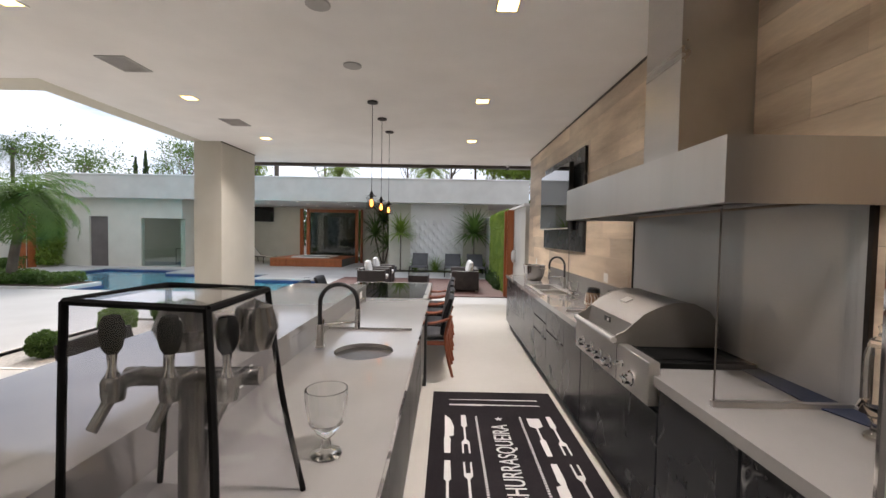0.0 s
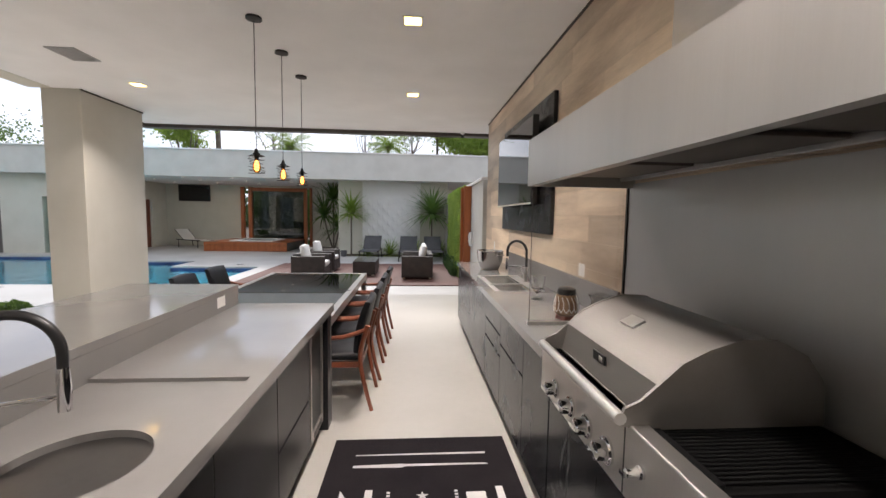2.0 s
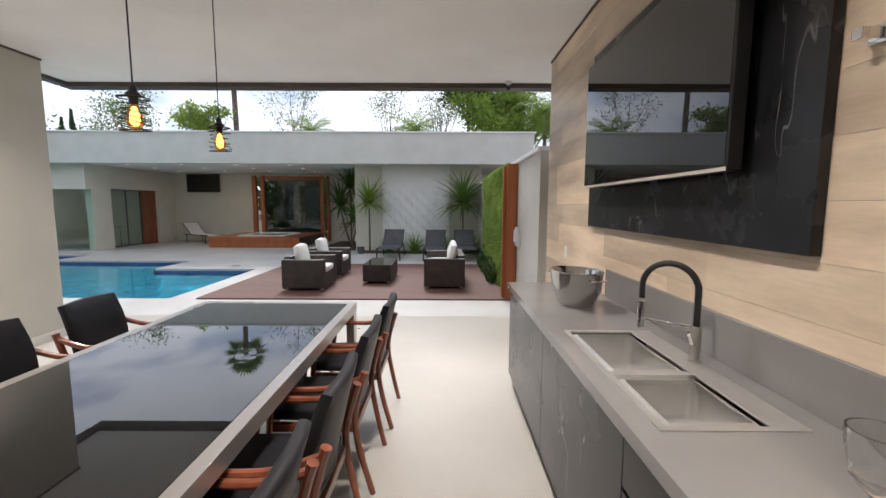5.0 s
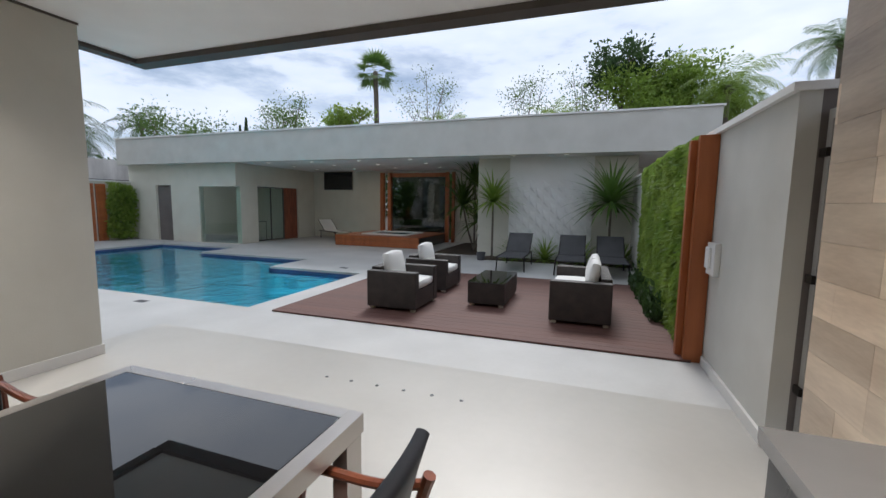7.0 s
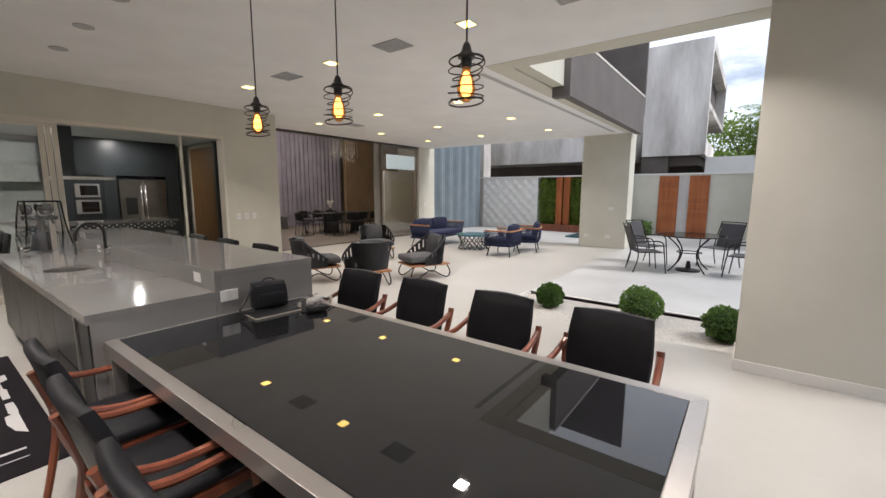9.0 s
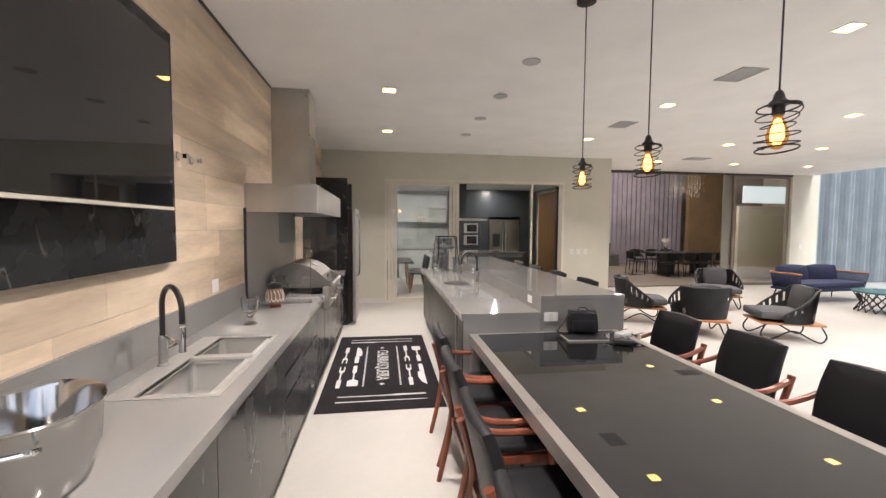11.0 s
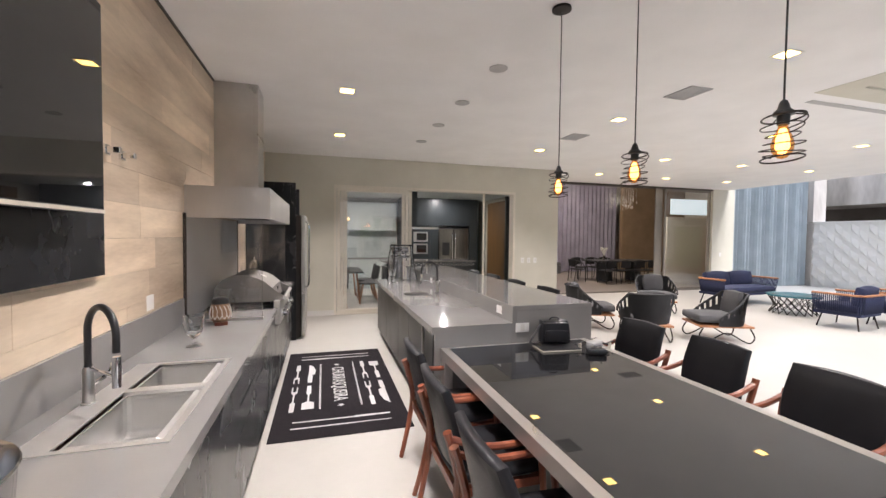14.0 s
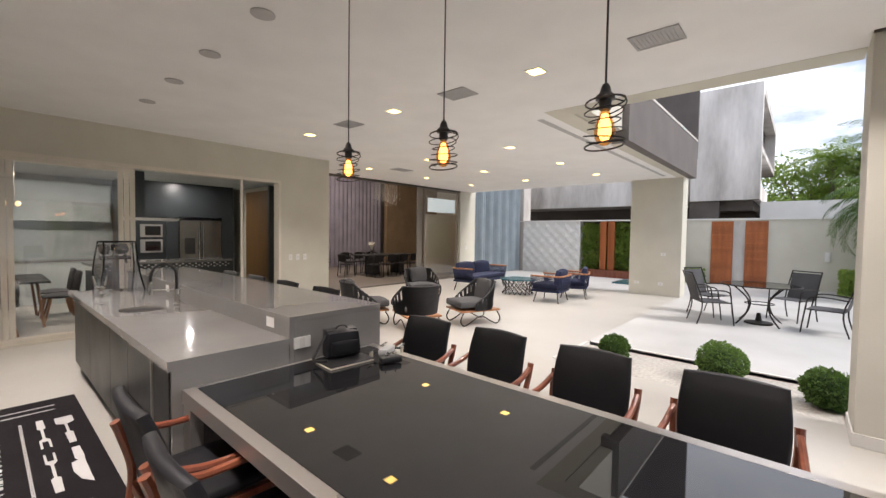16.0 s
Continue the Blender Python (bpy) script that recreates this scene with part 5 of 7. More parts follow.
KNIFE = [(-0.022, -0.30), (0.022, -0.30), (0.026, -0.10), (0.014, -0.06), (0.05, -0.04), (0.055, 0.10), (0.03, 0.24), (-0.02, 0.32), (-0.02, -0.06), (-0.026, -0.10)]
FORK = [(-0.02, -0.32), (0.02, -0.32), (0.024, -0.12), (0.008, -0.10), (0.008, 0.10), (0.03, 0.14), (0.03, 0.30), (0.018, 0.30), (0.016, 0.17), (-0.016, 0.17), (-0.018, 0.30), (-0.03, 0.30), (-0.03, 0.14), (-0.008, 0.10), (-0.008, -0.10), (-0.024, -0.12)]
SPAT = [(-0.02, -0.32), (0.02, -0.32), (0.024, -0.10), (0.008, -0.08), (0.008, 0.10), (0.055, 0.14), (0.055, 0.28), (-0.055, 0.28), (-0.055, 0.14), (-0.008, 0.10), (-0.008, -0.08), (-0.024, -0.10)]
LONG = [(-0.42, -0.010), (-0.12, -0.018), (-0.10, -0.006), (0.42, -0.006), (0.40, 0.008), (-0.10, 0.016), (-0.12, 0.020), (-0.42, 0.012)]
STEEL = [(-0.42, -0.008), (0.0, -0.008), (0.42, -0.004), (0.42, 0.004), (0.0, 0.008), (-0.42, 0.010)]
STAR = [(math.sin(k * math.pi / 5) * (0.035 if k % 2 == 0 else 0.014), math.cos(k * math.pi / 5) * (0.035 if k % 2 == 0 else 0.014)) for k in range(10)]
shapes = [(KNIFE, -0.44, 0.36, 1), (SPAT, -0.44, -0.36, -1), (FORK, -0.30, 0.36, -1), (FORK, -0.30, -0.36, 1), (SPAT, 0.30, 0.36, 1), (KNIFE, 0.30, -0.36, -1), (FORK, 0.44, 0.36, -1), (FORK, 0.44, -0.36, 1), (LONG, 0, 0.90, 1), (STEEL, 0, 1.02, -1), (LONG, 0, -0.90, -1), (STEEL, 0, -1.02, 1), (STAR, 0, 0.62, 1), (STAR, 0, -0.62, -1)]
for s, x, y, k in shapes:
    bm = bmesh.new()
    flat(bm, s, x, y, k)
    part("printed_star" if s is STAR else "printed_tool", bm, M_RUGWHITE, r)
bm = bmesh.new()
for x in (-0.19, 0.19):
    bm = bmesh.new()
    for q in range(52):
        box(bm, x - 0.009, x + 0.009, -0.68 + q * 0.026, -0.68 + q * 0.026 + 0.014, ZP, ZP + 0.0012)
    part("printed_dotted_line", bm, M_RUGWHITE, r)


def lettering(name, text, size, parent, m, material):
    cu = bpy.data.curves.new(name, "FONT")
    cu.body, cu.size, cu.align_x, cu.align_y, cu.extrude = text, size, "CENTER", "CENTER", 0.0006
    tmp = bpy.data.objects.new(name, cu)
    me = bpy.data.meshes.new_from_object(tmp)
    bpy.data.objects.remove(tmp)
    me.transform(m)
    me.materials.append(material)
    ob = new(name, me)
    ob.parent = parent
    return ob


lettering("printed_word", "CHURRASQUEIRA", 0.16, r, Matrix.Translation((0, 0, ZP + 0.001)) @ Matrix.Rotation(radians(90), 4, "Z") @ Matrix.Diagonal((0.80, 1.22, 1, 1)), M_RUGWHITE)


# ---- sliding doors to the kitchen ----
def frame_rect(bm, x0, x1, z0, z1, w, y0, y1, thick_bottom=None):
    tb = thick_bottom or w
    box(bm, x0, x0 + w, y0, y1, z0, z1)
    box(bm, x1 - w, x1, y0, y1, z0, z1)
    box(bm, x0 + w, x1 - w, y0, y1, z1 - w, z1)
    box(bm, x0 + w, x1 - w, y0, y1, z0, z0 + tb)
    return bm


d = thing("sliding_door", "aluminium sliding door with glass leaves pushed to one side", "sliding door", -1.325, YK, 0)
bm = frame_rect(bmesh.new(), -1.975, 1.975, 0, 2.6, 0.05, -0.19, 0.012, 0.03)
part("frame", bm, M_ALU, d, "champagne aluminium frame")
for k, (x0, x1, y) in enumerate(((0.545, 1.915, -0.03), (0.46, 1.845, -0.085), (0.375, 1.775, -0.14))):
    leaf = part("leaf_frame", frame_rect(bmesh.new(), x0, x1, 0.03, 2.55, 0.062, y - 0.018, y + 0.018), M_ALU, d)
    if k != 1:
        part("pane", boxes((x0 + 0.062, x1 - 0.062, y - 0.004, y + 0.004, 0.085, 2.495)), M_GLASS, leaf)
part("leaf_stile", boxes((-1.29, -1.25, -0.16, -0.12, 0.03, 2.55)), M_ALU, d, "slim aluminium stile")
part("track", boxes((-1.92, 1.92, -0.17, -0.02, -0.002, 0.03)), M_ALU, d)

# kitchen
k = thing("kitchen_wall_unit", "dark graphite tall kitchen cabinets round ovens and refrigerator", "cabinet", -2.4, -5.45, 0)
part("upper_cabinet", boxes((-1.45, 1.0, -0.5, 0.25, 1.92, 2.75)), M_NIGHT, k)
part("side_tower", boxes((-1.45, -1.17, -0.5, 0.25, 0, 1.92)), M_NIGHT, k)
part("centre_tower", boxes((-0.15, 0.10, -0.5, 0.25, 0, 1.92)), M_NIGHT, k)
part("oven_tower", boxes((0.10, 1.0, -0.5, 0.22, 0, 1.92)), M_NIGHT, k)
for z0, z1 in ((1.05, 1.36), (1.42, 1.72)):
    o = part("oven", boxes((0.18, 0.62, 0.22, 0.26, z0, z1), bevel=0.004), M_STEEL, k, "built-in steel oven")
    part("oven_glass", boxes((0.22, 0.53, 0.26, 0.264, z0 + 0.04, z1 - 0.04)), M_BLKGLASS, o)
f = thing("kitchen_refrigerator", "large stainless steel double door refrigerator with a dispenser", "refrigerator", -3.05, -5.3, 0)
part("body", boxes((-0.50, 0.48, -0.4, 0.05, 0, 1.85)), M_IRON, f)
part("door", boxes((-0.49, -0.01, 0.05, 0.1, 0.6, 1.84), bevel=0.008), M_TOWER, f)
part("door", boxes((0.0, 0.47, 0.05, 0.1, 0.6, 1.84), bevel=0.008), M_TOWER, f)
part("drawer", boxes((-0.49, 0.47, 0.05, 0.1, 0.05, 0.58), bevel=0.008), M_TOWER, f)
part("dispenser", boxes((0.13, 0.36, 0.1, 0.108, 1.0, 1.4)), M_BLACK, f)
for x in (-0.05, 0.04):
    part("handle", tube(bmesh.new(), [(x, 0.14, 0.75), (x, 0.14, 1.7)], 0.012), M_CHROME, f)
ki = thing("kitchen_island", "dark kitchen island with a patterned front", "kitchen island", -1.9, -3.3, 0)
part("body", boxes((-1.0, 1.3, -0.35, 0.3, 0, 0.82)), M_NIGHT, ki)
part("top", boxes((-1.05, 1.35, -0.4, 0.36, 0.94, 0.98)), M_STONE, ki)
bm = bmesh.new()
for i in range(40):
    for j in range(3):
        x, z = -1.0 + i * 0.058, 0.835 + j * 0.034
        if (i + j) % 2:
            box(bm, x, x + 0.03, 0.312, 0.318, z, z + 0.02)
part("mosaic", bm, M_WHITE, ki, "black and white mosaic front", "stuff")
part("front_panel", boxes((-1.0, 1.3, 0.3, 0.312, 0.82, 0.94)), M_NIGHT, ki)
hd = thing("island_hood", "slim white and graphite kitchen hood hanging over the island", "range hood", -1.7, -3.6, 0)
part("canopy", boxes((-0.35, 0.55, -0.25, 0.25, 1.78, 1.83)), M_WHITE, hd)
part("duct", boxes((0.2, 0.4, -0.1, 0.1, 1.83, 2.75)), M_NIGHT, hd)
wd = thing("wooden_door", "tall brown wooden door standing open", "door", -4.0, -3.8, 0)
part("leaf", boxes((-0.02, 0.02, -0.9, 0.4, 0, 2.6)), surf("honey wood", (0.10, 0.052, 0.016), (0.15, 0.08, 0.028), 0.45, stretch=(3, 3, 0.4)), wd)
part("side_shelf", boxes((-0.06, 0.06, 0.42, 0.5, 0, 2.7)), M_NIGHT, wd)
kt = thing("kitchen_table", "small dark kitchen table", "table", 0.55, -3.4, 0)
part("top", boxes((-0.6, 0.6, -0.8, 0.8, 0.72, 0.75)), M_BLACK, kt)
for sx in (-1, 1):
    for sy in (-1, 1):
        part("leg", tube(bmesh.new(), [(sx * 0.52, sy * 0.7, 0), (sx * 0.45, sy * 0.6, 0.72)], 0.02), M_OAKTRIM, kt)


def shell_chair(x, y, turn):
    e = thing("kitchen_chair", "grey upholstered kitchen chair on wooden legs", "chair", x, y, 0, turn, group="chairs round the kitchen table")
    part("seat", cushion(bmesh.new(), -0.22, 0.22, -0.22, 0.22, 0.42, 0.48), M_GREYFAB, e)
    bm = cushion(bmesh.new(), -0.03, 0.03, -0.22, 0.22, -0.2, 0.2, 0.01, 0.025)
    bm.transform(Matrix.Translation((-0.22, 0, 0.66)) @ Matrix.Rotation(radians(-10), 4, "Y"))
    part("backrest", bm, M_GREYFAB, e)
    for sx in (-1, 1):
        for sy in (-1, 1):
            part("leg", tube(bmesh.new(), [(sx * 0.22, sy * 0.2, 0), (sx * 0.12, sy * 0.12, 0.43)], 0.014), M_OAKTRIM, e)
    return e


kc = shell_chair(0.55, -2.35, -90)
put(kc, -0.2, -3.1, 0, 0)
put(kc, 1.3, -3.1, 0, 180)
put(kc, -0.2, -3.8, 0, 0)
kl = thing("brass_pendant", "small brass cluster pendant lamp", "pendant light", 0.3, -3.6, 2.75)
part("stem", tube(bmesh.new(), [(0, 0, 0), (0, 0, -0.7)], 0.008), M_ALU, kl)
for a in range(3):
    part("bulb", lathe(bmesh.new(), [(0, -0.79), (0.03, -0.77), (0.03, -0.73), (0, -0.70)], 14, 0.09 * math.cos(a * 2.1), 0.09 * math.sin(a * 2.1)), glow("kitchen bulb", (1.0, 0.6, 0.2), 1.6) if a == 0 else bpy.data.materials["kitchen bulb"], kl)
wc = thing("kitchen_upper_cabinet", "pale grey green kitchen wall cabinets over a counter", "cabinet", 0.6, -5.9, 0)
part("upper", boxes((-1.9, 1.3, -0.1, 0.3, 1.75, 2.6)), M_KITWALL, wc)
part("lower", boxes((-1.9, 1.3, -0.1, 0.5, 0, 0.88)), M_KITWALL, wc)
part("counter", boxes((-1.9, 1.3, -0.1, 0.52, 0.88, 0.92)), M_STONE, wc)
# two area lamps added to brighten the kitchen, no fitting belongs to them
room_glow(-0.5, -3.6, 2.74, 0.4, 0.4, 50, (1.0, 0.93, 0.82))
room_glow(-2.6, -4.6, 2.74, 0.1, 0.1, 22, (1.0, 0.95, 0.88))

# ---- living room doors and dining room ----
d = thing("living_sliding_door", "full-height sliding door with stacked bronze leaves beside a glass leaf", "sliding door", -9.1, YL, 0)
part("head_track", boxes((-1.85, 4.7, -0.18, -0.002, CEIL - 0.05, CEIL - 0.002)), M_BRONZE, d)
part("floor_track", boxes((-1.85, 4.7, -0.18, -0.002, -0.001, 0.012)), M_BRONZE, d)
M_LEAFFRAME = surf("grey bronze aluminium", (0.24, 0.215, 0.185), (0.30, 0.27, 0.235), 0.4, metal=0.4, bump=0)
for i in range(5):
    part("stacked_leaf", boxes((-0.03 + 0.08 * i, 0.035 + 0.08 * i, -0.17 + 0.03 * i, -0.145 + 0.03 * i, 0.012, CEIL - 0.05)), M_LEAFFRAME, d)
lf = part("leaf_frame", frame_rect(bmesh.new(), -1.85, -0.05, 0.012, CEIL - 0.05, 0.06, -0.12, -0.08), M_LEAFFRAME, d)
part("pane", boxes((-1.79, -0.11, -0.104, -0.096, 0.07, CEIL - 0.11)), M_GLASS, lf)
part("jamb", boxes((-1.86, -1.80, -0.16, -0.125, 0.012, CEIL - 0.05)), M_LEAFFRAME, d)


def curtain(name, x0, x1, y, z0, z1, mat, label, folds, depth=0.05, along="x"):
    bm = bmesh.new()
    n = folds * 8
    lo, hi = [], []
    for i in range(n + 1):
        t = i / n
        u = x0 + (x1 - x0) * t
        v = y + depth * math.sin(t * folds * 2 * math.pi) * (0.7 + 0.3 * math.sin(t * 37.0))
        p = (u, v) if along == "x" else (v, u)
        lo.append(bm.verts.new((*p, z0)))
        hi.append(bm.verts.new((*p, z1)))
    for i in range(n):
        bm.faces.new([lo[i], lo[i + 1], hi[i + 1], hi[i]]).smooth = True
    bmesh.ops.solidify(bm, geom=bm.faces[:], thickness=0.003)
    return solo(name, bm, mat, label, "curtain")


curtain("dining_curtain", -12.6, -5.0, -9.5, 0.02, HD - 0.01, M_CURTAIN, "long grey violet curtain falling to the dining room floor", 34, 0.06)
curtain("blue_curtain", -15.3, -11.86, -3.15, 0.02, 3.9, M_CURT_BLUE, "tall pale blue curtain behind the glazed side room", 26, 0.05)
structure("side_room_head", boxes((-15.4, -11.85, -3.35, -3.25, 0, 4.4), (-16.0, -15.38, -3.4, -3.0, 0, 4.2)), M_CONC)
structure("garden_wall_behind_door", boxes((-13.2, -10.75, -4.7, -4.6, 0, 2.35)), M_WALL)
# flat glowing panel, added for the bright daylight garden behind the glass leaf
structure("garden_glow_panel", boxes((-12.6, -10.95, -4.7, -4.68, 2.45, 3.0)), glow("glowing garden daylight", (0.62, 0.78, 0.80), 0.45))

dt = thing("dining_room_table", "large dark dining room table with a vase of flowers", "table", -9.9, -6.0, 0)
part("top", boxes((-1.3, 1.3, -0.5, 0.5, 0.72, 0.76), bevel=0.004), M_BLACK, dt)
for x in (-0.65, 0.65):
    part("pedestal", boxes((x - 0.15, x + 0.15, -0.25, 0.25, 0, 0.72)), M_BLACK, dt)
fv = thing("flower_vase", "glass vase of pale dried flowers on the dining table", "vase", -9.2, -5.95, 0.76)
part("vase", lathe(bmesh.new(), [(0, 0), (0.05, 0), (0.06, 0.10), (0.04, 0.18), (0.05, 0.2)], 16), M_SMOKE, fv)
bm = bmesh.new()
rnd = random.Random(5)
for i in range(22):
    a, r = rnd.uniform(0, 6.28), rnd.uniform(0.03, 0.16)
    tube(bm, [(0, 0, 0.15), (r * 0.4 * math.cos(a), r * 0.4 * math.sin(a), 0.3), (r * math.cos(a), r * math.sin(a), rnd.uniform(0.38, 0.5))], 0.006, 4, taper=0.022)
part("flowers", bm, M_CUSHION, fv, "pale dried flowers")


def dark_chair(x, y, turn):
    e = thing("dining_room_chair", "dark wooden dining chair with an open curved back", "chair", x, y, 0, turn, group="chairs round the dining room table")
    part("seat", cushion(bmesh.new(), -0.22, 0.22, -0.23, 0.23, 0.42, 0.47), M_LEATHER, e)
    bm = cushion(bmesh.new(), -0.02, 0.02, -0.2, 0.2, -0.13, 0.13, 0.004, 0.018)
    bm.transform(Matrix.Translation((-0.235, 0, 0.67)) @ Matrix.Rotation(radians(-9), 4, "Y"))
    part("back_panel", bm, M_LEATHER, e, "black back panel")
    part("back_rail", tube(bmesh.new(), smooth_path([(0.05, -0.26, 0.66), (-0.18, -0.25, 0.76), (-0.27, 0, 0.80), (-0.18, 0.25, 0.76), (0.05, 0.26, 0.66)], 4), 0.02), M_BLACK, e)
    for s in (-1, 1):
        part("back_leg", tube(bmesh.new(), [(-0.26, s * 0.2, 0), (-0.2, s * 0.22, 0.45), (-0.2, s * 0.24, 0.76)], 0.014), M_BLACK, e)
        part("front_leg", tube(bmesh.new(), [(0.2, s * 0.22, 0), (0.19, s * 0.22, 0.42), (0.06, s * 0.25, 0.66)], 0.014), M_BLACK, e)
    return e


dc2 = dark_chair(-8.75, -5.2, -90)
for x, y, r in ((-9.35, -5.2, -90), (-9.95, -5.2, -90), (-10.5, -5.2, -90), (-8.1, -6.0, 180), (-8.75, -6.8, 90), (-9.4, -6.8, 90), (-10.0, -6.8, 90)):
    put(dc2, x, y, 0, r)
bn = thing("window_bench", "low grey upholstered bench along the curtain", "bench", -7.6, -9.1, 0)
part("base", boxes((-1.6, 1.6, -0.35, 0.3, 0.0, 0.35)), M_GREYFAB, bn)
part("seat", cushion(bmesh.new(), -1.6, 1.6, -0.35, 0.32, 0.35, 0.5, 0.01, 0.04), M_GREYFAB, bn)
part("backrest", cushion(bmesh.new(), -1.6, 1.6, -0.5, -0.34, 0.4, 0.95, 0.01, 0.05), M_GREYFAB, bn)
chd = thing("crystal_chandelier", "crystal drop chandelier hanging over the dining table", "chandelier", -9.9, -6.0, HD)
bm = bmesh.new()
for i in range(90):
    x, y, z = rnd.uniform(-0.6, 0.6), rnd.uniform(-0.25, 0.25), rnd.uniform(2.35, 2.85)
    tube(bm, [(x, y, 0), (x, y, -z)], 0.0015, 3)
    tube(bm, [(x, y, -z + 0.09), (x, y, -z)], 0.006, 5)
part("drops", bm, M_CUSHION, chd, "hanging glass drops", "stuff")
part("plate", boxes((-0.6, 0.6, -0.25, 0.25, -0.02, 0)), M_CHROME, chd)
# area lamp added in place of window daylight on the curtain, no fitting here
room_glow(-8.5, -6.5, HD - 0.02, 0.3, 0.3, 190, (1.0, 0.86, 0.7))


# ---- lounge ----
def rope_chair(x, y, dx, dy):
    """A low round chair that faces (dx, dy)."""
    e = thing("rope_armchair", "low charcoal rope-woven armchair on a wooden base with looped metal legs", "armchair", x, y, 0, math.degrees(math.atan2(dy, dx)), group="rope armchairs in the lounge")
    part("seat_cushion", cushion(bmesh.new(), -0.26, 0.42, -0.30, 0.30, 0.30, 0.44, 0.02, 0.05), M_GREYFAB, e, "grey fabric seat cushion")
    bm = cushion(bmesh.new(), -0.06, 0.06, -0.21, 0.21, -0.18, 0.19, 0.01, 0.05)
    bm.transform(Matrix.Translation((-0.20, 0, 0.60)) @ Matrix.Rotation(radians(-12), 4, "Y"))
    part("back_cushion", bm, M_GREYFAB, e, "grey fabric back cushion")
    bm = bmesh.new()
    n, rows = 56, 12
    grid = []
    for j in range(rows + 1):
        v = j / rows
        row = []
        for i in range(n + 1):
            a = radians(-112 + 224 * i / n)
            drop = max(0.0, abs(a) - 0.9) / 1.05
            h = (0.74 - 0.34 * min(1, drop) ** 0.9)
            r = 0.36 + 0.05 * v
            row.append(bm.verts.new((-r * math.cos(a) * 1.0 + 0.02, r * math.sin(a), 0.27 + (h - 0.27) * v)))
        grid.append(row)
    for j in range(rows):
        for i in range(n):
            if j < 7 or j > 10 or i % 3 or 15 < i < 41:
                bm.faces.new([grid[j][i], grid[j][i + 1], grid[j + 1][i + 1], grid[j + 1][i]]).smooth = True
    bmesh.ops.solidify(bm, geom=bm.faces[:], thickness=0.018)
    part("woven_shell", bm, M_DARKROPE, e, "charcoal rope-woven shell")
    top = [(-0.41 * math.cos(a) + 0.02, 0.41 * math.sin(a), 0.74 - 0.34 * min(1, max(0.0, abs(a) - 0.9) / 1.05) ** 0.9) for a in [radians(-112 + 224 * i / 26) for i in range(27)]]
    part("top_rail", tube(bmesh.new(), top, 0.016), M_DARKROPE, e)
    part("base_board", boxes((-0.38, 0.40, -0.30, 0.30, 0.24, 0.27), bevel=0.006), M_OAKTRIM, e, "warm wooden base board")
    for s in (-1, 1):
        pts = [(-0.34, s * 0.26, 0.23), (-0.40, s * 0.27, 0.10), (-0.34, s * 0.27, 0.012), (-0.22, s * 0.27, 0.05), (0.0, s * 0.27, 0.16), (0.22, s * 0.27, 0.05), (0.34, s * 0.27, 0.012), (0.40, s * 0.27, 0.10), (0.34, s * 0.26, 0.23)]
        part("leg_loop", tube(bmesh.new(), smooth_path(pts, 4), 0.011, 8), M_IRON, e)
    return e


rc1 = rope_chair(-5.2, 1.95, 0.92, -0.38)
for x, y, dx, dy in ((-4.15, 1.55, -0.4, -0.9), (-6.2, -0.35, 0.4, 0.9), (-3.75, 0.6, -0.92, 0.38)):
    put(rc1, x, y, 0, math.degrees(math.atan2(dy, dx)))


def rope_sofa(name, label, cat, x, y, turn, w, group=""):
    """Faces local +y."""
    e = thing(name, label, cat, x, y, 0, turn, group=group)
    h = w / 2
    part("seat_cushion", cushion(bmesh.new(), -h + 0.07, h - 0.07, -0.28, 0.36, 0.30, 0.45, 0.012, 0.05), M_NAVY, e, "navy fabric seat cushion")
    nb = 2 if w > 1.2 else 1
    for i in range(nb):
        a, b = -h + 0.1 + (w - 0.2) * i / nb, -h + 0.1 + (w - 0.2) * (i + 1) / nb
        bm = cushion(bmesh.new(), a + 0.01, b - 0.01, -0.075, 0.075, -0.18, 0.18, 0.02, 0.05)
        bm.transform(Matrix.Translation((0, -0.24, 0.60)) @ Matrix.Rotation(radians(10), 4, "X"))
        part("back_cushion", bm, M_NAVY, e, "navy fabric back cushion")
    bm = bmesh.new()
    path = [(-h, 0.36), (-h, -0.30), (-h + 0.08, -0.37), (h - 0.08, -0.37), (h, -0.30), (h, 0.36)]
    for (x0, y0), (x1, y1) in zip(path, path[1:]):
        nn = max(2, int(math.hypot(x1 - x0, y1 - y0) / 0.028))
        for i in range(nn):
            t = i / nn
            px, py = x0 + (x1 - x0) * t, y0 + (y1 - y0) * t
            tube(bm, [(px * 0.93, py * 0.93, 0.30), (px, py, 0.62)], 0.010, 4)
    part("rope_sides", bm, M_NAVY, e, "navy rope sides")
    bm = tube(bmesh.new(), [(px, py, 0.63) for px, py in path], 0.020, 8)
    part("arm_rail", bm, M_OAKTRIM, e, "warm wooden arm rail")
    part("base", cushion(bmesh.new(), -h + 0.04, h - 0.04, -0.33, 0.36, 0.24, 0.31, 0.0, 0.02), M_NAVY, e)
    for sx in (-1, 1):
        for sy in (-1, 1):
            part("leg", tube(bmesh.new(), [(sx * (h - 0.06), sy * 0.30, 0), (sx * (h - 0.12), sy * 0.25, 0.25)], 0.013), M_IRON, e)
    return e


